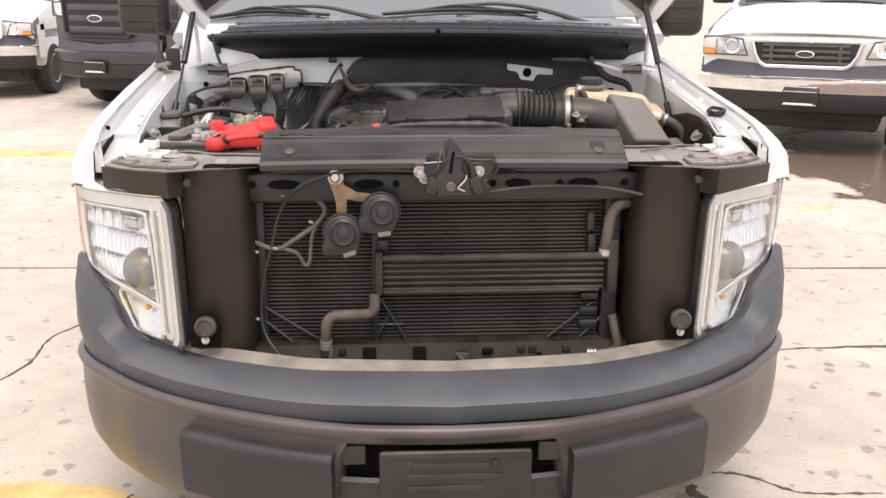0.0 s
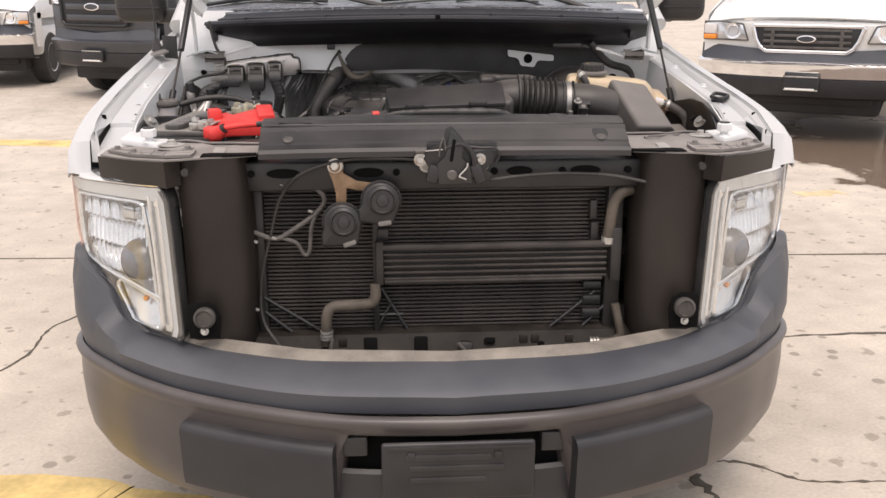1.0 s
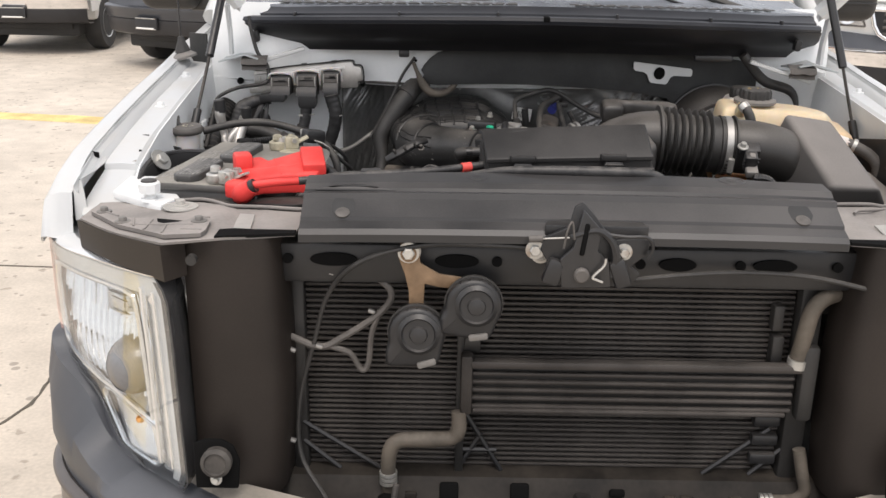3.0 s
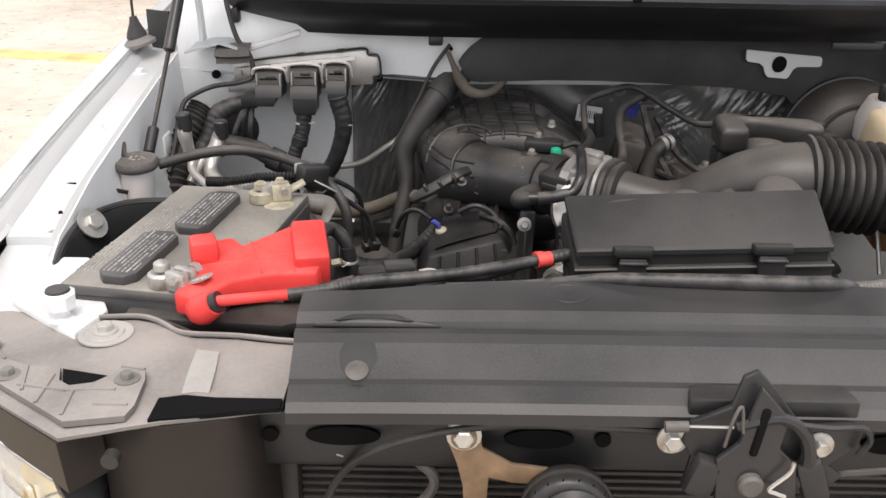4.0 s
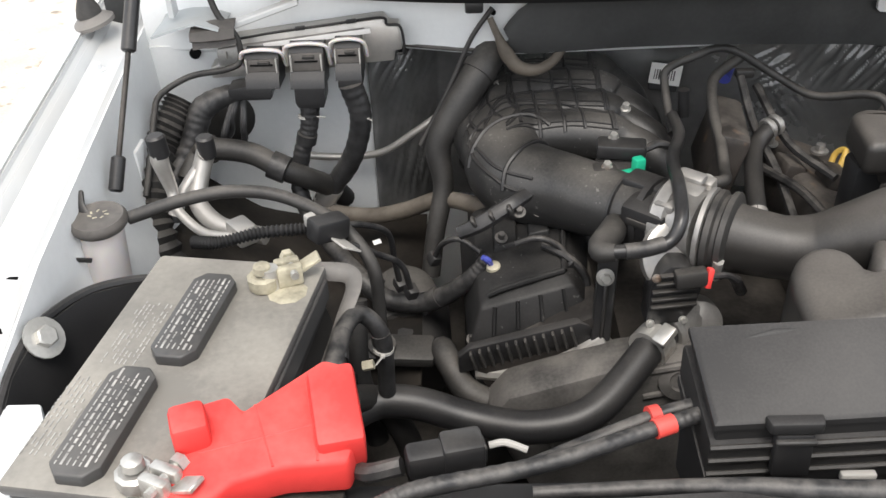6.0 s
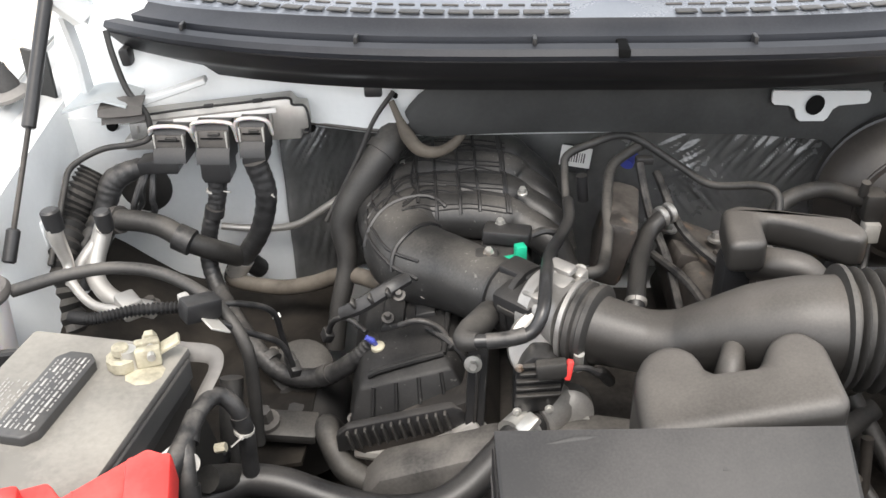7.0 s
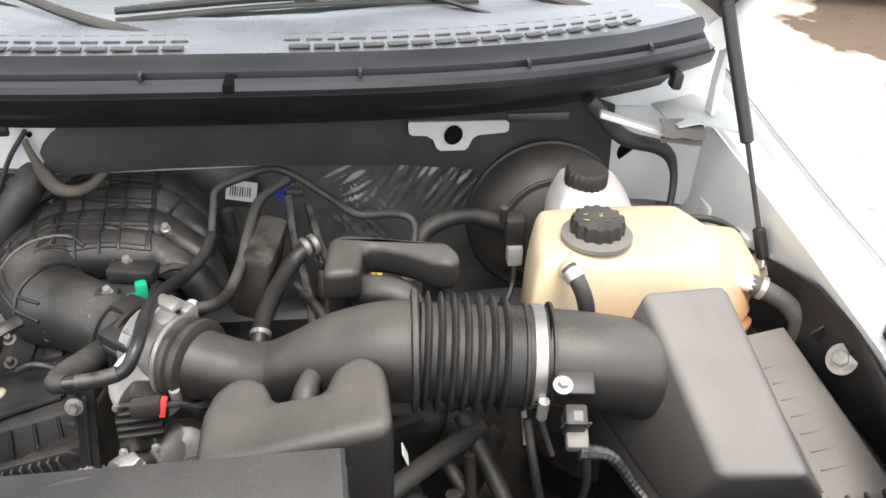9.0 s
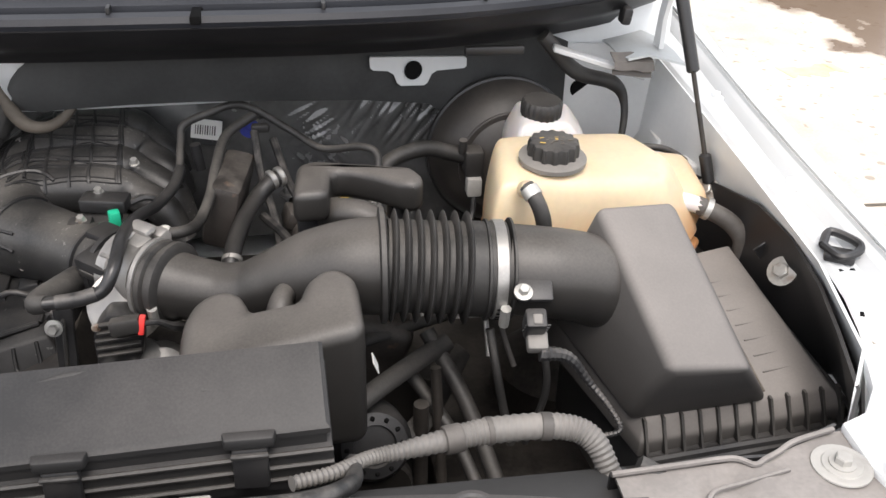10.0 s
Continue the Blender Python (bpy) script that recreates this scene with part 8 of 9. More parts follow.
bmesh.ops.bevel(bm, geom=bm.edges[:], offset=0.012, segments=3, profile=0.5, affect="EDGES")
part("tank", bm, RESW, br, angle=75)
part("cap", lathe([(0.032, 0), (0.033, 0.004), (0.033, 0.022), (0.029, 0.027), (0.008, 0.028)], (0.562, 1.02, 1.192), (0.02, -0.05, 1), wave=20, depth=0.0015), BLACK_DUSTY, br, "ribbed black cap")

# engine control unit with three plugs
ecu = thing("engine_control_unit", (-0.6, 1.12, 1.2), "silver engine control unit with three black plugs", "control unit")
part("casing", plate([(-0.752, 1.165), (-0.752, 1.185), (-0.738, 1.188), (-0.738, 1.226), (-0.64, 1.238), (-0.472, 1.257), (-0.464, 1.245), (-0.447, 1.243), (-0.4435, 1.205), (-0.456, 1.203), (-0.457, 1.187), (-0.51, 1.183), (-0.60, 1.172)], 1.108, 1.145, "y", 0.003), ALU_PIPE, ecu)
part("step", plate([(-0.735, 1.19), (-0.735, 1.218), (-0.50, 1.244), (-0.50, 1.20), (-0.60, 1.182)], 1.098, 1.110, "y", 0.003), ALU, ecu, "raised middle of the silver casing")
part("edge_seal", tube([(-0.70, 1.103, 1.2325), (-0.64, 1.103, 1.2415), (-0.55, 1.103, 1.252), (-0.474, 1.103, 1.2605), (-0.465, 1.103, 1.249), (-0.446, 1.103, 1.2465), (-0.4405, 1.103, 1.225), (-0.4415, 1.103, 1.203), (-0.452, 1.103, 1.20)], 0.0022, 6, 6), BLACK, ecu, "thin black seal")
part("print_strip", box((-0.575, 1.0965, 1.2325), (0.17, 0.002, 0.008), 0.0005, 1, (0, -6.5, 0)), PAPER, ecu)
for x in (-0.60, -0.52):
    part("seal_clip", box((x, 1.102, 1.2475 + 0.11 * (x + 0.60)), (0.016, 0.006, 0.006), 0.001, 1, (0, -6.5, 0)), BLACK, ecu)
for i in range(9):
    part("fin", box((-0.72 + 0.0255 * i, 1.0965, 1.2085 + 0.0028 * i), (0.002, 0.004, 0.012), 0.0005, 1), ALU_PIPE, ecu)


def ecu_plug(x0, x1, top, low, foot, shift):
    """A lever plug: pale lever round a dark slotted face, a sloping shoulder, then a black foot."""
    xm, w_ = (x0 + x1) / 2, x1 - x0
    bm = bmesh.new()
    skin(bm, [[(x0 + 0.006, y, z), (x1 - 0.006, y, z), (x1 - 0.004, y + 0.05, z), (x0 + 0.004, y + 0.05, z)] for y, z in ((1.072, top - 0.004), (1.066, top - 0.012), (1.058, low + 0.022), (1.050, low + 0.016), (1.046, low))])
    bmesh.ops.bevel(bm, geom=[e for e in bm.edges if len(e.link_faces) == 2 and e.calc_face_angle(0) > 0.5], offset=0.002, segments=2, profile=0.5, affect="EDGES")
    pl = part("plug", bm, BLACK, ecu, "black multi-pin plug")
    part("plug_face", box((xm, 1.0615, top - 0.012 - 0.42 * (top - low - 0.03)), (w_ * 0.80, 0.006, (top - low - 0.03) * 0.8), 0.002, 2, (-8, 0, 0)), WIRE, pl, "dusty grey plug face")
    bm = bmesh.new()
    tube([(x0 - 0.001, 1.083, low + 0.026), (x0, 1.072, top - 0.010), (x0 + 0.007, 1.067, top - 0.001), (xm, 1.066, top + 0.002), (x1 - 0.007, 1.067, top - 0.001), (x1, 1.072, top - 0.010), (x1 + 0.001, 1.083, low + 0.026)], 0.0052, 5, 8, bm=bm, flat=0.6)
    part("plug_lever", bm, RESW, pl, "white locking lever")
    part("slot", box((xm, 1.0590, top - 0.012 - 0.40 * (top - low - 0.034)), (w_ * 0.55, 0.006, 0.0022), 0.0005, 1), GAP_SHADE, pl)
    part("latch", box((xm + 0.004, 1.0595, top - 0.017), (w_ * 0.3, 0.008, 0.006), 0.0015, 1), BLACK_DUSTY, pl)
    for sgn in (-1, 1):
        part("ridge", box((xm + sgn * w_ * 0.36, 1.058, (top + low) / 2 + 0.006), (0.0025, 0.006, (top - low) * 0.42), 0.0006, 1), LTGREY, pl)
    bm = bmesh.new()
    skin(bm, [[(xm + shift - a, y, z), (xm + shift + a, y, z), (xm + shift + a, y + 0.042, z), (xm + shift - a, y + 0.042, z)] for a, y, z in ((w_ * 0.36, 1.047, low + 0.004), (w_ * 0.36, 1.044, low - foot * 0.7), (w_ * 0.30, 1.046, low - foot))])
    bmesh.ops.bevel(bm, geom=[e for e in bm.edges if len(e.link_faces) == 2 and e.calc_face_angle(0) > 0.5], offset=0.002, segments=2, profile=0.5, affect="EDGES")
    part("plug_foot", bm, BLACK, pl)


ecu_plug(-0.691, -0.627, 1.2265, 1.172, 0.018, -0.010)
ecu_plug(-0.622, -0.557, 1.2345, 1.170, 0.032, 0.002)
ecu_plug(-0.551, -0.499, 1.240, 1.182, 0.014, 0.002)
part("plug_foot", box((-0.69, 1.07, 1.163), (0.05, 0.04, 0.022), 0.003, 2, (0, -8, 0)), BLACK, ecu)

# grommet on the bulkhead
solo("rubber_grommet", lathe([(0.02, 0), (0.052, 0.0), (0.056, 0.01), (0.05, 0.03), (0.02, 0.04)], (-0.755, 1.185, 1.075), (0, -1, 0), 28), RUBBER, (-0.755, 1.185, 1.075), "black rubber grommet in the bulkhead", "grommet")

# air conditioning pipes with capped ports
ac = thing("refrigerant_pipes", (-0.75, 0.87, 1.05), "grey aluminium air conditioning pipes with capped ports", "pipes")
part("pipe", tube([(-0.775, 0.862, 1.165), (-0.777, 0.86, 1.149), (-0.769, 0.86, 1.102), (-0.762, 0.84, 1.086), (-0.717, 0.80, 1.069), (-0.66, 0.78, 1.072)], [0.013, 0.013, 0.009, 0.007, 0.007, 0.007], 8, 10), ALU_PIPE, ac)
part("pipe", tube([(-0.722, 0.905, 1.14), (-0.729, 0.91, 1.128), (-0.741, 0.88, 1.08), (-0.723, 0.85, 1.065), (-0.687, 0.82, 1.061), (-0.63, 0.80, 1.06)], [0.014, 0.014, 0.014, 0.014, 0.013, 0.013], 8, 10), ALU_PIPE, ac)
part("pipe", tube([(-0.729, 0.908, 1.125), (-0.759, 0.88, 1.09), (-0.774, 0.86, 1.06)], 0.009, 8, 10), ALU_PIPE, ac)
part("port_cap", rod((-0.775, 0.862, 1.155), (-0.778, 0.862, 1.19), 0.014, bevel=0.003), BLACK, ac)
part("port_cap", rod((-0.722, 0.906, 1.13), (-0.722, 0.905, 1.165), 0.013, bevel=0.003), BLACK, ac)
part("block", box((-0.66, 0.79, 1.075), (0.03, 0.04, 0.03), 0.005, 2, (0, 0, 40)), ALU_PIPE, ac)

# hoses and looms in the bay
def hose(name, pts, r, mat, label, cat="hose", ribs=0, depth=0.0, seg=12):
    return solo(name, tube(pts, r, 8, seg, ribs, depth), mat, pts[0], label, cat)


l1 = hose("wiring_loom", [(-0.590, 1.062, 1.15), (-0.597, 1.058, 1.099), (-0.613, 1.05, 1.053), (-0.621, 1.04, 0.994), (-0.595, 1.0, 0.95), (-0.525, 0.90, 0.925), (-0.473, 0.86, 0.90), (-0.405, 0.84, 0.91), (-0.345, 0.82, 0.964), (-0.318, 0.82, 1.0)], [0.016, 0.0145, 0.014, 0.014, 0.014, 0.015, 0.0155, 0.0155, 0.014, 0.012], LOOM, "black taped wiring loom from the control unit", "wiring", 46, 0.0004)
for a_, b_, r_ in (((-0.6, 1.053, 1.09), (-0.604, 1.053, 1.075), 0.0165), ((-0.50, 0.885, 0.914), (-0.49, 0.877, 0.909), 0.0172), ((-0.405, 0.84, 0.91), (-0.392, 0.836, 0.92), 0.017)):
    part("tape_band", rod(a_, b_, r_), LOOM, l1, "cloth tape band")
lm = hose("wiring_loom", [(-0.523, 1.05, 1.175), (-0.512, 1.05, 1.115), (-0.535, 1.06, 1.037), (-0.588, 1.08, 0.956), (-0.60, 1.085, 0.93)], [0.019, 0.0175, 0.017, 0.017, 0.016], LOOM, "black taped wiring loom with silver end", "wiring", 17, 0.0005)
part("silver_band", rod((-0.572, 1.075, 0.978), (-0.592, 1.082, 0.945), 0.019), ALU_PIPE, lm)
hose("coolant_pipe", [(-0.60, 1.08, 0.94), (-0.584, 1.07, 0.933), (-0.51, 1.06, 0.928), (-0.45, 1.05, 0.944), (-0.39, 1.03, 0.975), (-0.33, 0.99, 0.985), (-0.28, 0.96, 0.98)], 0.014, HOSE_TAN, "dusty tan coolant pipe", "hose")
lm = hose("wiring_loom", [(-0.69, 1.075, 1.158), (-0.73, 1.07, 1.150), (-0.762, 1.06, 1.135), (-0.775, 1.05, 1.109), (-0.79, 1.035, 1.075), (-0.815, 1.005, 1.035), (-0.82, 0.97, 0.98)], [0.014, 0.017, 0.020, 0.019, 0.018, 0.017, 0.016], LOOM, "black wiring loom bunched beside the control unit", "wiring", 16, 0.0005)
for k_, (dx, dz) in enumerate(((0.028, -0.012), (0.045, -0.028), (0.015, -0.035))):
    part("loose_wire", tube([(-0.715 + dx * 0.4, 1.072, 1.155), (-0.745 + dx, 1.055 - 0.006 * k_, 1.135 + dz), (-0.755 + dx, 1.06, 1.10 + dz), (-0.785 + dx * 0.4, 1.045, 1.065 + dz * 0.5)], 0.0055, 8, 8), LOOM, lm, "loose black wire")
hh = hose("heater_hose", [(-0.79, 1.0, 1.04), (-0.775, 1.03, 1.07), (-0.743, 1.02, 1.084), (-0.686, 1.02, 1.074), (-0.638, 1.01, 1.05), (-0.60, 1.03, 1.02), (-0.575, 1.08, 0.975), (-0.56, 1.12, 0.93)], 0.018, RUBBER, "black rubber heater hose", "hose")
part("clamp", rod((-0.762, 1.028, 1.079), (-0.748, 1.023, 1.083), 0.023), WIRE, hh, "dull hose clamp")
part("tape", rod((-0.655, 1.005, 1.063), (-0.63, 1.0, 1.053), 0.0225), LOOM, hh, "tape wrap")
hose("evaporator_pipe", [(-0.29, 1.125, 1.135), (-0.36, 1.128, 1.10), (-0.43, 1.13, 1.05), (-0.49, 1.135, 1.01), (-0.56, 1.14, 1.0), (-0.62, 1.13, 1.01)], 0.0065, ALU_PIPE, "thin dull metal pipe along the bulkhead", "pipe")
hose("corrugated_hose", [(-0.80, 1.08, 1.14), (-0.813, 1.06, 1.119), (-0.832, 1.03, 1.083), (-0.835, 0.97, 1.045), (-0.83, 0.93, 1.0), (-0.81, 0.90, 0.93)], 0.026, RUBBER, "black corrugated hose by the inner wing", "hose", 20, 0.003)
hose("ground_cable", [(-0.79, 0.735, 1.135), (-0.72, 0.752, 1.15), (-0.656, 0.768, 1.152), (-0.59, 0.77, 1.14), (-0.517, 0.733, 1.12), (-0.475, 0.70, 1.08), (-0.468, 0.69, 1.02), (-0.47, 0.68, 0.92)], 0.009, RUBBER, "black cable curving behind the battery", "cable")
hose("corrugated_conduit", [(-0.70, 0.70, 1.118), (-0.663, 0.692, 1.122), (-0.616, 0.708, 1.124), (-0.558, 0.716, 1.124), (-0.524, 0.726, 1.12)], 0.0075, BLACK, "thin corrugated conduit behind the battery", "conduit", 40, 0.0014)
wl = hose("wiring_loop", [(-0.487, 0.452, 0.98), (-0.497, 0.489, 1.06), (-0.502, 0.534, 1.08), (-0.483, 0.585, 1.085), (-0.456, 0.585, 1.05), (-0.455, 0.584, 0.96)], 0.011, LOOM, "looped black taped wiring beside the battery", "wiring")
for a_, b_ in (((-0.500, 0.515, 1.072), (-0.501, 0.53, 1.079)), ((-0.458, 0.585, 1.055), (-0.4565, 0.585, 1.04)), ((-0.492, 0.47, 1.02), (-0.494, 0.48, 1.04))):
    part("tape_band", rod(a_, b_, 0.0123), LOOM, wl, "cloth tape band")
wl = hose("wiring_loop", [(-0.54, 0.44, 1.02), (-0.517, 0.462, 1.06), (-0.505, 0.506, 1.075), (-0.498, 0.55, 1.085)], 0.012, LOOM, "looped black taped wiring beside the battery", "wiring")
part("tape_band", rod((-0.514, 0.472, 1.062), (-0.510, 0.488, 1.069), 0.0138), LOOM, wl, "cloth tape band")
pc = thing("battery_plug", (-0.53, 0.70, 1.12), "black connector with pale clip by the battery", "connector")
part("body", box((-0.525, 0.70, 1.135), (0.05, 0.03, 0.03), 0.005, 2, (0, 10, 40)), BLACK, pc)
part("clip", box((-0.548, 0.71, 1.14), (0.014, 0.014, 0.018), 0.003, 2, (0, 0, 40)), LTGREY, pc)
part("tab", box((-0.505, 0.685, 1.12), (0.03, 0.04, 0.003), 0.001, 1, (0, 35, 40)), LTGREY, pc)
ch = hose("coolant_hose", [(-0.30, 1.125, 1.195), (-0.320, 1.095, 1.174), (-0.348, 1.075, 1.138), (-0.379, 1.06, 1.09), (-0.392, 1.05, 1.055), (-0.385, 1.03, 1.0), (-0.40, 1.0, 0.93), (-0.41, 0.98, 0.86)], [0.027, 0.026, 0.025, 0.023, 0.021, 0.017, 0.016, 0.016], RUBBER, "thick black coolant hose beside the manifold", "hose")
hose("lower_coolant_hose", [(-0.385, 0.80, 0.83), (-0.389, 0.755, 0.885), (-0.375, 0.72, 0.88), (-0.35, 0.695, 0.855), (-0.28, 0.66, 0.845)], 0.019, RUBBER, "short black hose bent below the valve cover", "hose")
part("clamp", rod((-0.318, 1.098, 1.177), (-0.326, 1.090, 1.168), 0.0285), RUBBER, ch, "dull hose clamp")
rh = hose("radiator_hose", [(-0.55, 0.47, 0.90), (-0.53, 0.53, 0.93), (-0.479, 0.582, 0.94), (-0.422, 0.588, 0.937), (-0.35, 0.578, 0.917), (-0.271, 0.562, 0.915), (-0.193, 0.575, 0.93), (-0.115, 0.65, 0.965), (-0.08, 0.69, 0.97)], 0.022, BLACK, "thick black radiator hose with spring clamp", "hose")
part("spring_clamp", rod((-0.118, 0.648, 0.965), (-0.10, 0.668, 0.968), 0.028), STEEL, rh)
part("clamp_ear", box((-0.10, 0.635, 1.0), (0.03, 0.02, 0.012), 0.003, 2, (0, -30, 40)), STEEL, rh)
part("outlet", rod((-0.09, 0.68, 0.97), (-0.05, 0.72, 0.975), 0.034, bevel=0.005), ALU, rh)
hose("breather_hose", [(0.10, 1.14, 1.16), (0.092, 1.12, 1.168), (0.045, 1.08, 1.15), (0.03, 1.0, 1.13), (0.025, 0.93, 1.12), (0.013, 0.857, 1.115), (-0.003, 0.80, 1.13), (-0.04, 0.785, 1.135), (-0.075, 0.80, 1.12)], 0.0085, RUBBER, "black rubber breather hose", "hose")
hose("vacuum_line", [(-0.03, 1.0, 1.10), (-0.03, 1.08, 1.14), (-0.025, 1.10, 1.161), (0.013, 1.11, 1.176), (0.073, 1.12, 1.186), (0.151, 1.10, 1.145), (0.201, 1.06, 1.128), (0.263, 1.02, 1.147), (0.288, 1.0, 1.14), (0.284, 0.97, 1.11)], 0.0066, RUBBER, "thin black vacuum line along the bulkhead", "hose")
vb = hose("servo_hose", [(0.29, 1.02, 1.08), (0.315, 1.04, 1.11), (0.371, 1.06, 1.12), (0.419, 1.07, 1.106), (0.453, 1.07, 1.094)], 0.014, RUBBER, "black brake servo vacuum hose with valve", "hose")
part("valve", box((0.46, 1.065, 1.09), (0.035, 0.04, 0.05), 0.008), BLACK_DUSTY, vb)
part("valve_top", rod((0.44, 1.06, 1.11), (0.44, 1.055, 1.135), 0.007), RUBBER, vb)
part("valve_plug", box((0.46, 1.05, 1.05), (0.026, 0.026, 0.035), 0.004), LTGREY, vb, "grey electrical plug")
part("valve_lead", tube([(0.46, 1.045, 1.035), (0.455, 1.03, 1.0), (0.435, 1.0, 0.97), (0.40, 0.96, 0.95)], 0.005, 6, 6), LOOM, vb)
bh = hose("bypass_hose", [(0.13, 1.01, 1.105), (0.112, 0.995, 1.10), (0.088, 0.965, 1.085), (0.066, 0.88, 1.08), (0.055, 0.815, 1.065), (0.05, 0.79, 1.02)], 0.0135, BLACK, "black rubber bypass hose with bright clamps", "hose")
for k_ in (0, 1):
    part("clamp", rod((0.112 + 0.013 * k_, 0.998 + 0.008 * k_, 1.103 + 0.002 * k_), (0.120 + 0.013 * k_, 1.003 + 0.008 * k_, 1.1045 + 0.002 * k_), 0.0168, bevel=0.002), ALU, bh, "crimped silver band")
part("clamp", rod((0.0565, 0.825, 1.068), (0.0555, 0.816, 1.063), 0.0158, bevel=0.002), ALU, bh)
vt = hose("vent_tube", [(-0.028, 1.02, 1.12), (-0.032, 0.95, 1.125), (-0.052, 0.89, 1.125), (-0.068, 0.82, 1.145), (-0.077, 0.745, 1.158), (-0.083, 0.69, 1.142), (-0.098, 0.672, 1.12), (-0.13, 0.666, 1.113), (-0.172, 0.662, 1.112)], 0.009, BLACK_GLOSS, "shiny black vent tube over the throttle", "hose")
part("elbow", tube([(-0.165, 0.662, 1.112), (-0.182, 0.672, 1.106), (-0.178, 0.70, 1.098), (-0.162, 0.735, 1.09), (-0.15, 0.765, 1.085)], [0.011, 0.014, 0.017, 0.019, 0.018], 6, 12), RUBBER, vt)
part("tape", tube([(-0.105, 0.670, 1.1175), (-0.13, 0.666, 1.113), (-0.155, 0.663, 1.112)], 0.0105, 6, 10), LOOM, vt, "tape wrap")
coil = thing("ignition_coil_cover", (0.04, 1.06, 1.0), "upright black coil pack with white barcode label", "coil pack")
part("body", box((0.045, 1.0, 1.075), (0.05, 0.15, 0.11), 0.012, 2, (0, 14, -8)), GRIMY, coil)
part("label", box((0.0, 1.215, 1.103), (0.054, 0.002, 0.036), 0.0005, 1, (-12, 8, -4)), PAPER, coil, "white barcode label")
for i in range(10):
    part("bar", box((-0.019 + 0.0042 * i, 1.2135, 1.105 - 0.0006 * i), (0.0013 + 0.0006 * (i % 3), 0.0016, 0.017), 0, 1, (-12, 8, -4)), WIRE, coil)
part("label_card", box((0.0, 1.219, 1.097), (0.05, 0.003, 0.05), 0.001, 1, (-12, 8, -4)), BLACK, coil)
part("cap", rod((0.075, 1.13, 1.13), (0.085, 1.15, 1.14), 0.012), BLUE, coil)
part("tip", rod((0.083, 1.145, 1.14), (0.095, 1.16, 1.155), 0.008), STEEL, coil)
part("stalk", rod((0.0, 1.06, 1.10), (-0.005, 1.06, 1.145), 0.009), BLACK, coil)
right_head = thing("valve_cover", (0.2, 0.92, 0.95), "dusty dark valve cover with coil plugs", "valve cover")
part("shell", box((0.22, 0.90, 0.98), (0.18, 0.40, 0.09), 0.02, 3, (0, 22, 0)), GRIMY, right_head)
for k in range(3):
    part("coil", box((0.15 + 0.06 * k, 0.98 - 0.03 * k, 1.045), (0.035, 0.05, 0.03), 0.006, 2, (0, 20, 10)), GRIMY, right_head)
    bolt((0.14 + 0.07 * k, 1.05 - 0.03 * k, 1.05), (0, 0, 1), 0.008, 0.014, ALU, right_head)
part("dipstick", tube([(0.215, 0.985, 1.035), (0.225, 0.995, 1.06), (0.235, 0.985, 1.07), (0.225, 0.97, 1.05)], 0.0048, 6, 8), YELLOW, right_head, "yellow dipstick ring")
for pts in (((0.09, 1.09, 1.15), (0.10, 1.02, 1.10), (0.12, 0.94, 1.06), (0.13, 0.86, 1.02)), ((0.12, 1.10, 1.13), (0.15, 1.0, 1.08), (0.2, 0.92, 1.06)), ((0.10, 0.96, 1.06), (0.14, 0.88, 1.06), (0.17, 0.80, 1.04))):
    part("lead", tube(pts, 0.007, 8, 8), LOOM, right_head)
part("oil_cap", box((0.10, 1.105, 1.15), (0.03, 0.016, 0.014), 0.004), BLACK_DUSTY, right_head)

# pale ties and small fixings in the bay
ties = thing("cable_tie", (-0.457, 0.585, 1.03), "pale plastic cable tie round a loom", "cable tie", "cable ties")
part("band", lathe([(0.0118, -0.002), (0.0132, -0.002), (0.0132, 0.002), (0.0118, 0.002)], (-0.4555, 0.585, 1.03), (0.1, 0, 1), 14), LTGREY, ties)
part("head", box((-0.4555, 0.570, 1.031), (0.006, 0.006, 0.005), 0.001, 1), LTGREY, ties)
part("tail", rod((-0.4555, 0.569, 1.031), (-0.462, 0.548, 1.036), 0.0012, seg=6), LTGREY, ties)
for m_ in (pose(-0.4965, 0.492, 1.062, 55, 0, 10), pose(-0.60, 1.058, 1.118, 0, 0, 70), pose(-0.512, 1.05, 1.12, 0, 8, 40), pose(-0.345, 0.82, 0.962, 40, -40, 0)):
    copy_thing(ties, m_)
# odd cables on the bulkhead
hose("aerial_cable", [(-0.302, 1.098, 1.272), (-0.335, 1.095, 1.225), (-0.368, 1.085, 1.155), (-0.42, 1.06, 1.06)], 0.004, RUBBER, "thin black cable on the bulkhead", "cable")
hose("bulkhead_grommet_tube", [(-0.306, 1.095, 1.258), (-0.294, 1.085, 1.232), (-0.281, 1.078, 1.206), (-0.262, 1.072, 1.185), (-0.235, 1.074, 1.179), (-0.21, 1.084, 1.187), (-0.192, 1.098, 1.203)], [0.005, 0.006, 0.0115, 0.011, 0.009, 0.008, 0.007], HOSE_TAN, "bent tan drain tube on the bulkhead", "tube")
hose("scuttle_cable", [(-0.745, 1.11, 1.37), (-0.7376, 1.10, 1.3315), (-0.722, 1.09, 1.279), (-0.696, 1.08, 1.245), (-0.694, 1.075, 1.208), (-0.718, 1.07, 1.196), (-0.776, 1.07, 1.186), (-0.822, 1.05, 1.165), (-0.831, 1.03, 1.14), (-0.8315, 1.0, 1.115), (-0.833, 0.96, 1.08), (-0.835, 0.93, 1.053)], 0.005, RUBBER, "thin black cable down the bulkhead", "cable")
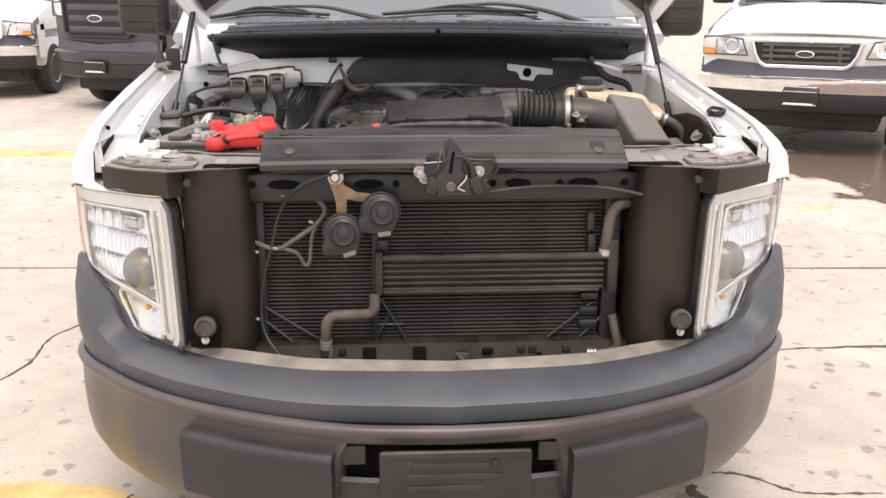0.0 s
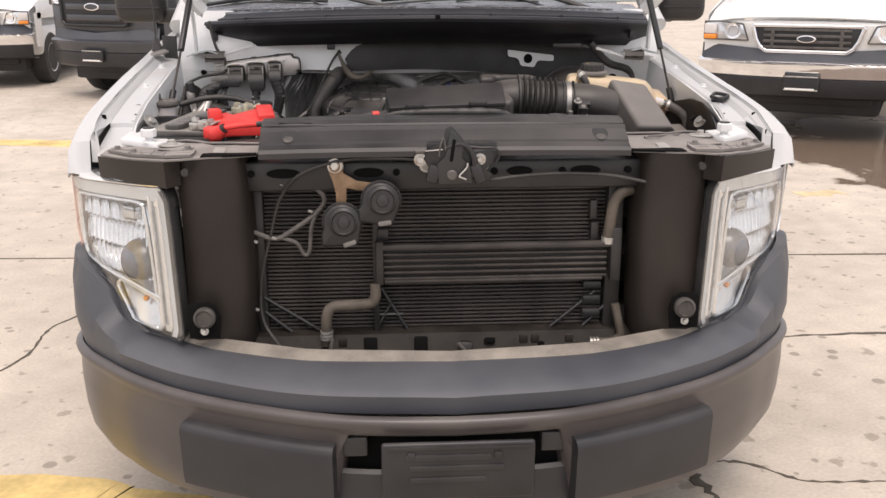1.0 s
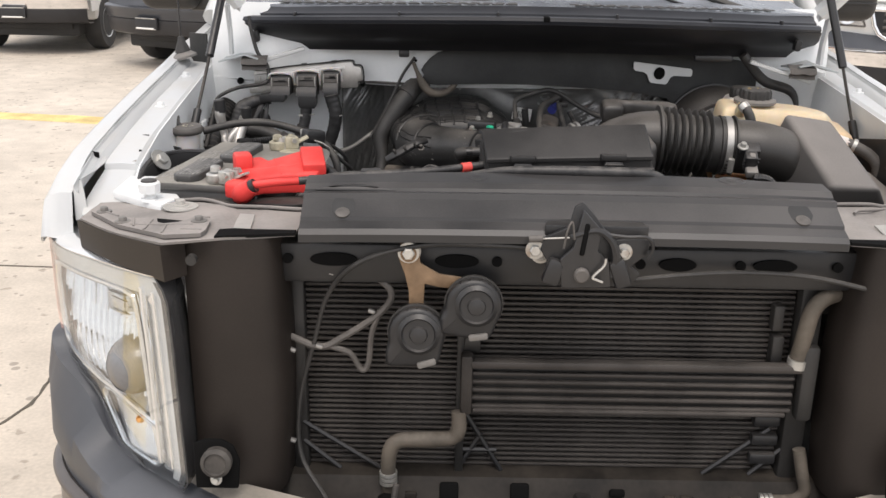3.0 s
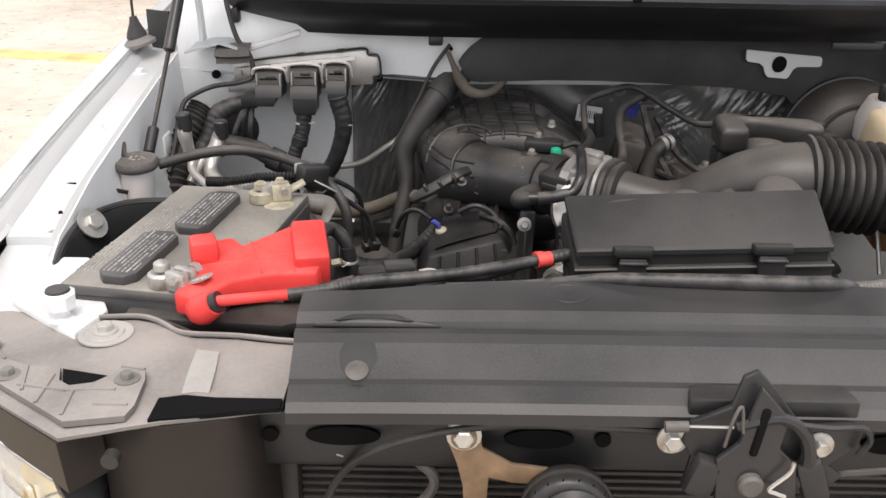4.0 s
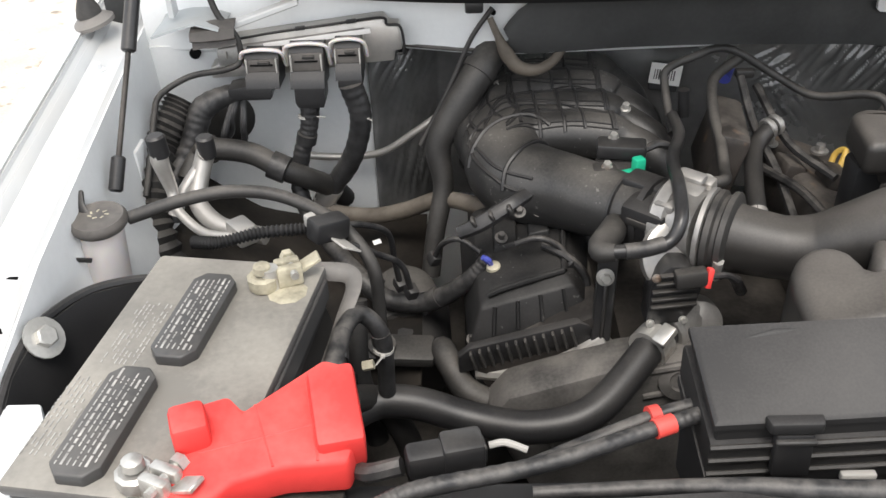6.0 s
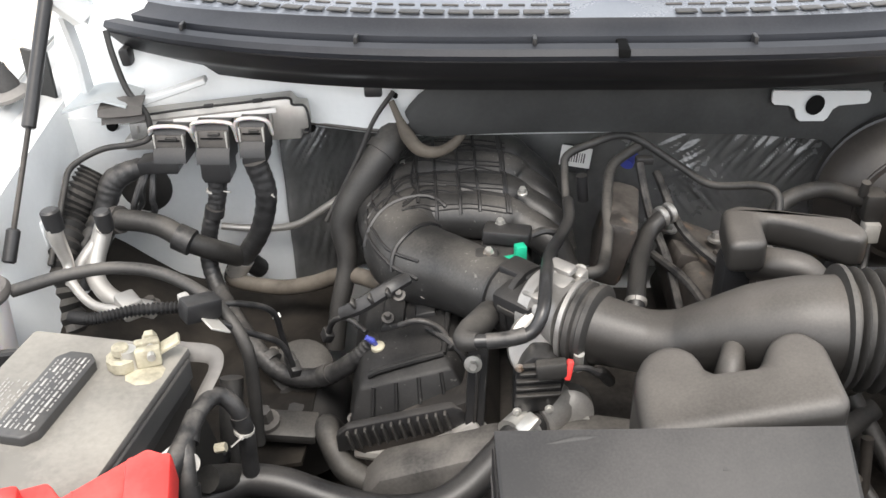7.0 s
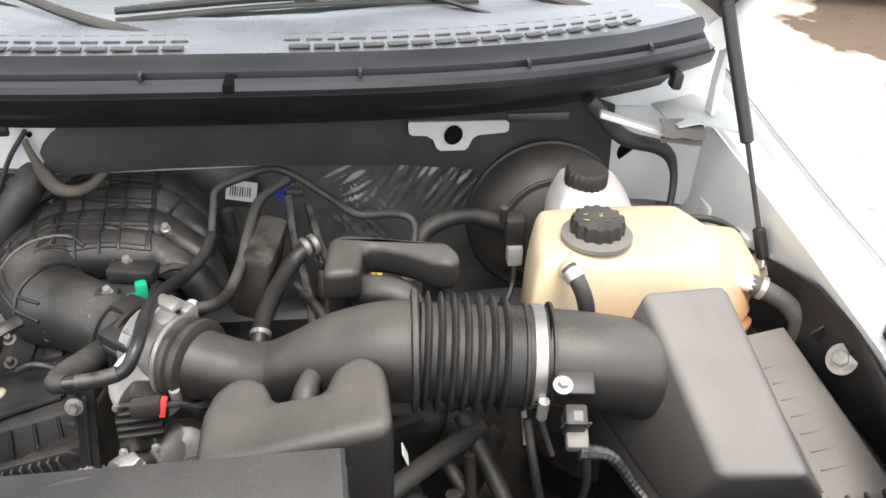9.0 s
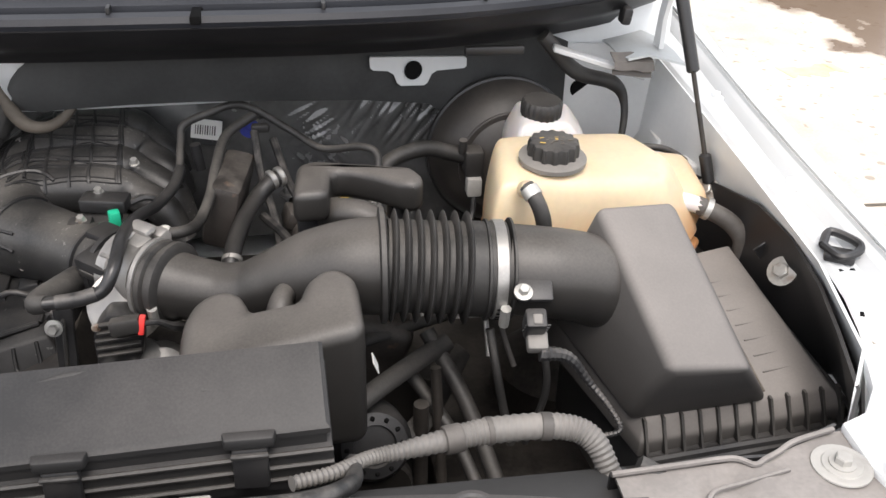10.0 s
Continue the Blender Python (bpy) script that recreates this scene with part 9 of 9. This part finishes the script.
hose("washer_line", [(0.585, 1.13, 1.29), (0.65, 1.135, 1.222), (0.722, 1.135, 1.197), (0.744, 1.125, 1.16), (0.736, 1.10, 1.10), (0.70, 1.05, 1.05)], [0.013, 0.014, 0.013, 0.007, 0.006, 0.006], RUBBER, "black loom across the bulkhead corner", "wiring")
hose("wing_cable", [(0.70, 1.0, 1.13), (0.72, 1.0, 1.135), (0.782, 0.99, 1.13), (0.838, 0.98, 1.085), (0.85, 0.96, 1.04)], 0.006, RUBBER, "thin black cable on the inner wing", "cable")
shield = thing("splash_shield", (0.85, 0.75, 1.0), "black plastic splash shield bolted to the wing", "splash shield")
part("panel", sheet([[(0.82, 0.96, 1.10), (0.838, 0.88, 1.115), (0.850, 0.78, 1.135), (0.856, 0.68, 1.135), (0.852, 0.58, 1.116), (0.838, 0.50, 1.102), (0.814, 0.40, 1.088), (0.778, 0.350, 1.078), (0.70, 0.325, 1.072)], [(0.79, 0.95, 1.02), (0.81, 0.87, 1.01), (0.84, 0.78, 1.0), (0.88, 0.68, 0.98), (0.915, 0.58, 0.95), (0.915, 0.50, 0.93), (0.88, 0.43, 0.92), (0.80, 0.39, 0.92), (0.70, 0.36, 0.92)]], 0.005), BLACK, shield)
for i in range(5):
    part("rib", box((0.838 + 0.006 * i, 0.93 - 0.045 * i, 1.075 - 0.002 * i), (0.04, 0.004, 0.03), 0.001, 1, (0, 50, 0)), BLACK_GLOSS, shield)
for c in ((0.822, 0.905, 1.096), (0.853, 0.683, 1.075)):
    bolt(c, (-0.8, -0.4, 0.7), 0.012, 0.012, STEEL, shield, washer=1.9)
lp = thing("cable_guide", (0.875, 0.60, 1.14), "black plastic cable guide on the white flange", "cable guide")
part("ring", tube([(0.868, 0.635, 1.15), (0.888, 0.655, 1.158), (0.913, 0.625, 1.155), (0.905, 0.61, 1.15), (0.878, 0.605, 1.148), (0.868, 0.635, 1.15)], 0.006, 6, 8), BLACK, lp)
part("foot", box((0.885, 0.618, 1.142), (0.04, 0.03, 0.012), 0.004, 2, (0, 0, -30)), BLACK, lp)
lp.location = (lp.location.x - 0.010, lp.location.y - 0.022, lp.location.z + 0.012)

# dark fittings deep in the bay on the battery side
lowl = thing("compressor", (-0.47, 0.83, 0.80), "dusty dark air conditioning compressor", "compressor")
part("body", lathe([(0.03, 0), (0.07, 0.005), (0.075, 0.02), (0.07, 0.14), (0.05, 0.16)], (-0.45, 0.80, 0.80), (0, 1, 0.05), 28), BLACK, lowl)
part("cap", lathe([(0.045, 0), (0.05, 0.006), (0.05, 0.02), (0.04, 0.024)], (-0.45, 0.90, 0.87), (0.1, -0.5, 1), 24), BLACK_DUSTY, lowl)
part("bracket", box((-0.46, 0.75, 0.89), (0.12, 0.05, 0.02), 0.006, 2, (10, 4, 0)), BLACK_DUSTY, lowl)
bolt((-0.475, 0.745, 0.90), (0, -0.2, 1), 0.012, 0.03, WIRE, lowl)
part("tag", box((-0.49, 0.93, 0.96), (0.013, 0.008, 0.001), 0, 1, (30, 0, 30)), PAPER, lowl)
stp = thing("strut_tower", (-0.60, 0.90, 0.7), "dark dusty strut tower with a top stud", "strut tower")
part("tower", lathe([(0.13, 0), (0.12, 0.06), (0.08, 0.09), (0.05, 0.095)], (-0.60, 0.94, 0.66), (0, 0, 1), 28), TRANS_DARK, stp)
bolt((-0.565, 0.93, 0.755), (0, 0, 1), 0.012, 0.04, STEEL, stp)
copy_thing(stp, Matrix.Translation((0.62, 0.92, 0.7)))
part("floor_panel", box((-0.60, 0.9, 0.62), (0.5, 0.6, 0.1), 0.02), TRANS_DARK, truck)
part("floor_panel", box((0.60, 0.9, 0.62), (0.5, 0.6, 0.1), 0.02), TRANS_DARK, truck)
for pts, r in ((((-0.50, 0.55, 0.98), (-0.47, 0.60, 0.93), (-0.44, 0.62, 0.85), (-0.42, 0.62, 0.75)), 0.018), (((-0.50, 0.70, 1.02), (-0.50, 0.66, 0.93), (-0.48, 0.64, 0.82)), 0.016), (((0.46, 0.56, 1.08), (0.47, 0.55, 1.0), (0.45, 0.56, 0.9)), 0.005), (((0.40, 0.60, 1.07), (0.41, 0.57, 1.0), (0.43, 0.56, 0.9)), 0.006), (((0.33, 0.70, 1.0), (0.38, 0.62, 0.92), (0.42, 0.52, 0.82)), 0.012), (((0.30, 0.68, 0.95), (0.36, 0.60, 0.88), (0.40, 0.50, 0.80)), 0.010)):
    hose("engine_hose", list(pts), r, RUBBER, "dark dusty hose low in the engine bay", "hose")

for k_, pts in enumerate((((-0.52, 0.735, 1.115), (-0.49, 0.76, 1.10), (-0.46, 0.80, 1.06), (-0.455, 0.82, 1.0), (-0.45, 0.83, 0.95)),
                          ((-0.50, 0.70, 1.11), (-0.47, 0.72, 1.08), (-0.44, 0.75, 1.04), (-0.43, 0.77, 0.98)),
                          ((-0.33, 0.82, 1.01), (-0.36, 0.84, 1.02), (-0.385, 0.86, 1.0), (-0.40, 0.88, 0.96)),
                          ((-0.28, 0.81, 1.03), (-0.25, 0.80, 1.045), (-0.22, 0.80, 1.03), (-0.205, 0.79, 1.01)))):
    ob = hose("thin_lead", list(pts), 0.0045, LOOM, "thin black wiring lead with a plug", "wiring")
    part("plug", box(pts[-1], (0.016, 0.02, 0.018), 0.003, 2, (20, 10 * k_, 30)), BLACK, ob)
dep = thing("wheel_house_panel", (-0.60, 0.80, 0.70), "dark dirty wheel house panel in the engine bay", "panel")
part("shelf", sheet([[(x, y, 0.86 + 0.03 * noise.noise(Vector((x * 9, y * 9, 2))) + 0.10 * max(0, (-0.62 - x) / 0.2)) for x in np.linspace(-0.83, -0.42, 12)] for y in np.linspace(0.70, 1.17, 12)], 0.006), MUDDY, dep, "dirty dark shelf")
for c in ((-0.50, 0.92, 0.885), (-0.66, 0.85, 0.90), (-0.72, 1.0, 0.93)):
    bolt(c, (0, 0, 1), 0.01, 0.016, WIRE, dep)

# ---- the other pickups in the yard ----
GLASS_FAR = material("dark_reflecting_glass", (0.05, 0.06, 0.06), 0.06, var=0.1, bump=0.0, coat=1.0, spec=1.0)


def other_pickup(cx, y0, paint, label, wide=1.0, hood_z=1.08, grille="oval", bumper_mat=CHROME, amber=True, yaw=0.0):
    """A parked pickup that faces the camera: its nose at y0."""
    t = thing("parked_pickup", (cx, y0, 0), label, "pickup truck", "parked pickups")
    hw = 0.98 * wide
    def X(p):
        return [(cx + x, y0 + y, z) for x, y, z in p]
    # nose panel, then the bonnet above it
    def bent(k, y):
        return y + 0.24 * max(0, abs(k) - 0.3) ** 1.8
    ks17 = np.linspace(-1, 1, 17)
    part("nose_panel", sheet([X([(k * (hw - 0.03), bent(k, y), z - 0.03 * abs(k) ** 4) for k in ks17]) for y, z in ((0.14, 0.66), (0.115, 0.86), (0.10, hood_z - 0.03), (0.12, hood_z - 0.004), (0.16, hood_z - 0.002))], 0.01), paint, t)
    part("bonnet", sheet([X([(k * w, bent(k, y), z - 0.05 * abs(k) ** 5 + 0.025 * (1 - k * k)) for k in ks17]) for y, z, w in ((0.10, hood_z - 0.004, hw - 0.05), (0.085, hood_z + 0.008, hw - 0.05), (0.12, hood_z + 0.02, hw - 0.05), (0.45, hood_z + 0.12, hw - 0.04), (1.2, hood_z + 0.25, hw - 0.05), (1.34, hood_z + 0.26, hw - 0.06))], 0.01), paint, t)
    for s in (-1, 1):
        part("wing", sheet([X([(s * hw, y, z) for y in (0.34, 0.45, 0.6)]) for z in (0.55, 0.8, hood_z - 0.05)] , 0.01 * s), paint, t)
        part("wing", sheet([X([(s * hw, y, z) for y in (0.45, 0.7, 1.1, 1.5)]) for z in (0.92, 1.0, hood_z + 0.02)] + [X([(s * (hw - 0.03), y, hood_z + dz) for y, dz in ((0.45, 0.07), (0.7, 0.12), (1.1, 0.2), (1.5, 0.25))])], 0.01 * s), paint, t)
        part("door", sheet([X([(s * (hw + 0.01), y, z) for y in (1.42, 2.0, 2.6)]) for z in (0.45, 0.8, hood_z + 0.22)], 0.02 * s), paint, t)
        for wy in (0.98, 4.2):
            w = part("wheel", lathe([(0.2, -0.11), (0.33, -0.115), (0.36, -0.08), (0.365, 0), (0.36, 0.08), (0.33, 0.115), (0.2, 0.11)], (cx + s * (hw - 0.13), y0 + wy, 0.365), (1, 0, 0), 32), TYRE, t)
            part("rim", lathe([(0.03, 0.10), (0.12, 0.09), (0.19, 0.11), (0.205, 0.116), (0.205, -0.1), (0.03, -0.1)], (cx + s * (hw - 0.13), y0 + wy, 0.365), (s, 0, 0), 28), RIM, w)
        mi = part("door_mirror", box((cx + s * (hw + 0.13), y0 + 1.75, hood_z + 0.36), (0.2, 0.1, 0.2), 0.04, 3), BLACK, t)
        part("mirror_arm", box((cx + s * (hw + 0.01), y0 + 1.76, hood_z + 0.29), (0.1, 0.05, 0.05), 0.01), BLACK, mi)
    # cab and glass
    bm = bmesh.new()
    skin(bm, [X([(-hw + 0.02, 1.45, hood_z + 0.22), (hw - 0.02, 1.45, hood_z + 0.22), (hw - 0.02, 2.9, hood_z + 0.24), (-hw + 0.02, 2.9, hood_z + 0.24)]),
              X([(-hw + 0.22, 2.1, 1.86), (hw - 0.22, 2.1, 1.86), (hw - 0.22, 2.85, 1.86), (-hw + 0.22, 2.85, 1.86)]),
              X([(-hw + 0.3, 2.2, 1.91), (hw - 0.3, 2.2, 1.91), (hw - 0.3, 2.75, 1.91), (-hw + 0.3, 2.75, 1.91)])])
    part("cab", bm, paint, t)
    part("windscreen", sheet([X([(-hw + 0.1, 1.43, hood_z + 0.26), (0, 1.38, hood_z + 0.26), (hw - 0.1, 1.43, hood_z + 0.26)]), X([(-hw + 0.26, 2.05, 1.84), (0, 2.0, 1.84), (hw - 0.26, 2.05, 1.84)])], 0.01), GLASS_FAR, t, "windscreen that mirrors the sky")
    for s in (-0.5, 0.25):
        part("wiper", tube(X([(s - 0.3, 1.42, hood_z + 0.29), (s, 1.39, hood_z + 0.30), (s + 0.3, 1.40, hood_z + 0.28)]), 0.012, 6, 6), BLACK, t)
    part("body", box((cx, y0 + 2.5, 0.62), (2 * hw - 0.06, 3.9, 0.4), 0.05), paint, t)
    part("bed", box((cx, y0 + 4.0, 0.9), (2 * hw - 0.02, 2.0, 0.6), 0.04), paint, t)
    # dark box added below the body to block light and deepen the shade
    part("underbody_blocker", box((cx, y0 + 2.5, 0.33), (1.35, 4.2, 0.22), 0.03), INTERIOR, t)
    # bumper: bright bar over a dark valance
    def arc(k, d=0.0):
        return 0.02 + 0.20 * abs(k) ** 2.6 + d
    ks_ = np.linspace(-1, 1, 19)
    bar = part("front_bumper", sheet([X([(k * hw, arc(k, dy), z) for k in ks_]) for dy, z in ((0.06, 0.735), (-0.01, 0.73), (-0.03, 0.715), (-0.03, 0.70), (-0.01, 0.66), (0.005, 0.60), (0.03, 0.585))], 0.01), bumper_mat, t, "worn bright bumper")
    part("bumper_lower", sheet([X([(k * (hw - 0.02), arc(k, dy), z) for k in ks_]) for dy, z in ((0.03, 0.59), (0.0, 0.58), (0.0, 0.50), (0.03, 0.43), (0.08, 0.41), (0.2, 0.41))], 0.01), PAD, bar, "dark grey lower bumper")
    part("filler_strip", sheet([X([(k * (hw - 0.01), arc(k, dy), z + 0.06 * abs(k) * (z > 0.8)) for k in ks_]) for dy, z in ((0.02, 0.735), (0.03, 0.77), (0.05, 0.82))], 0.01), BUMPER, t)
    pl = part("plate_recess", box((cx, y0 - 0.01, 0.548), (0.32, 0.04, 0.14), 0.01), GRILLE, bar)
    for dz in (-0.06, 0.06):
        part("plate_frame", box((cx, y0 - 0.034, 0.548 + dz), (0.30, 0.01, 0.012), 0.003), STEEL, pl)
    part("plate_bar", box((cx - 0.01, y0 - 0.036, 0.495), (0.26, 0.01, 0.018), 0.003), PAPER, pl)
    part("crossmember", box((cx, y0 + 0.5, 0.36), (1.2, 0.3, 0.1), 0.02), INTERIOR, t)
    # grille
    if grille == "oval":
        gw, gz0, gz1, n_ = 0.48, 0.828, hood_z - 0.045, 4
        ring = [(-gw + 0.01, gz1), (gw - 0.01, gz1), (gw, gz1 - 0.015), (gw - 0.035, gz0 + 0.10), (gw - 0.075, gz0 + 0.035), (gw - 0.13, gz0), (-gw + 0.13, gz0), (-gw + 0.075, gz0 + 0.035), (-gw + 0.035, gz0 + 0.10), (-gw, gz1 - 0.015)]
    elif grille == "wide":
        gw, gz0, gz1, n_ = 0.51, 0.91, 1.35, 3
        ring = [(-gw, gz1), (gw, gz1), (gw - 0.01, gz0 + 0.04), (gw - 0.05, gz0), (-gw + 0.05, gz0), (-gw + 0.01, gz0 + 0.04)]
    else:
        gw, gz0, gz1, n_ = 0.56 * wide, 0.84, hood_z + 0.02, 4
        ring = [(-gw, gz1), (gw, gz1), (gw - 0.02, gz0), (-gw + 0.02, gz0)]
    g = part("grille", plate([(cx + a, b) for a, b in ring], y0 + 0.075, y0 + 0.13, "y", 0.012), GRILLE, t)
    edge = [(cx + a, y0 + 0.075, b) for a, b in ring] + [(cx + ring[0][0], y0 + 0.075, ring[0][1])]
    bm = bmesh.new()
    for a, b in zip(edge, edge[1:]):
        rod(a, b, 0.022, seg=10, bm=bm)
    part("grille_surround", bm, {"oval": CHROME, "wide": PAD}.get(grille, paint), g)
    for i in range(n_):
        z = gz0 + (gz1 - gz0) * (i + 0.7) / (n_ + 0.4)
        if grille == "wide":
            part("grille_slat", box((cx, y0 + 0.060, z), (2 * gw - 0.2, 0.03, 0.075), 0.012), DARK_PAINT, g)
        else:
            part("grille_slat", box((cx, y0 + 0.066, z), (2 * gw - 0.2, 0.02, 0.024), 0.004), WIRE, g)
    for x in (() if grille == "wide" else (-0.3, 0.3)):
        part("grille_slat", box((cx + x * wide, y0 + 0.066, (gz0 + gz1) / 2), (0.03, 0.02, gz1 - gz0 - 0.05), 0.004), WIRE, g)
    ew = 1.35 if grille == "wide" else 1.0
    em = part("emblem", plate([(cx + ew * 0.085 * math.cos(q), (gz0 + gz1) / 2 + ew * 0.034 * math.sin(q)) for q in (2 * math.pi * i / 28 for i in range(28))], y0 + 0.04, y0 + 0.06, "y", 0.004), CHROME, g, "plain oval emblem")
    part("emblem_field", plate([(cx + ew * 0.07 * math.cos(q), (gz0 + gz1) / 2 + ew * 0.025 * math.sin(q)) for q in (2 * math.pi * i / 28 for i in range(28))], y0 + 0.036, y0 + 0.041, "y"), DARK_PAINT, em)
    # lamps
    for s in (-1, 1):
        x0, x1 = gw + 0.03, hw - 0.03
        pts = [(x0 + 0.01, hood_z - 0.19), (x0 + 0.07, hood_z - 0.04), (x1 - 0.16, hood_z - 0.02), (x1, hood_z - 0.025), (x1, hood_z - 0.19)]
        lamp = []
        for back in (0.0, 0.06):
            lamp.append([(cx + s * x, y0 + 0.082 + back + 0.24 * max(0, x / hw - 0.3) ** 1.8, z) for x, z in pts])
        bm = bmesh.new()
        skin(bm, lamp)
        bmesh.ops.bevel(bm, geom=bm.edges[:], offset=0.008, segments=2, profile=0.5, affect="EDGES")
        l_ = part("headlamp", bm, SILVER, t, "clear headlamp")
        ed_ = [(cx + s * x, y0 + 0.080 + 0.24 * max(0, x / hw - 0.3) ** 1.8, z) for x, z in pts]
        fr_ = bmesh.new()
        for a, b in zip(ed_, ed_[1:] + ed_[:1]):
            rod(a, b, 0.008, seg=6, bm=fr_)
        part("lamp_frame", fr_, WIRE, l_)
        xm = (x0 + x1 - 0.12) / 2
        yy = y0 + 0.075 + 0.24 * max(0, xm / hw - 0.3) ** 1.8
        part("bulb_ring", lathe([(0.03, 0), (0.055, 0.004), (0.05, 0.012), (0.02, 0.01)], (cx + s * xm, yy, hood_z - 0.105), (0, -1, 0), 20), CHROME, l_)
        part("lamp_bowl", lathe([(0.075, 0), (0.078, 0.006), (0.06, 0.004), (0.05, 0.001)], (cx + s * xm, yy + 0.002, hood_z - 0.105), (0, -1, 0), 24), CHROME_SOFT, l_)
        if amber:
            ya = y0 + 0.065 + 0.24 * (x1 / hw - 0.34) ** 1.8
            part("indicator", box((cx + s * (x1 - 0.06), ya, hood_z - 0.165), (0.12, 0.03, 0.045), 0.008, 2, (0, 0, s * 14)), AMBER, l_, "amber indicator")
            part("indicator_top", box((cx + s * (x1 - 0.06), ya, hood_z - 0.09), (0.12, 0.03, 0.09), 0.008, 2, (0, 0, s * 14)), RESW, l_)
    t.rotation_euler = (0, 0, radians(yaw))
    return t


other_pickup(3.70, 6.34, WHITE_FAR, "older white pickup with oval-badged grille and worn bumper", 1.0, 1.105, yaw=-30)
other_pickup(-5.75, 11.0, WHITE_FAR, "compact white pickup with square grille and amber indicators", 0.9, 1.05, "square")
other_pickup(-3.68, 9.8, DARK_PAINT, "charcoal grey pickup with wide black grille", 0.84, 1.34, "wide", DARK_PAINT, False, yaw=-26)
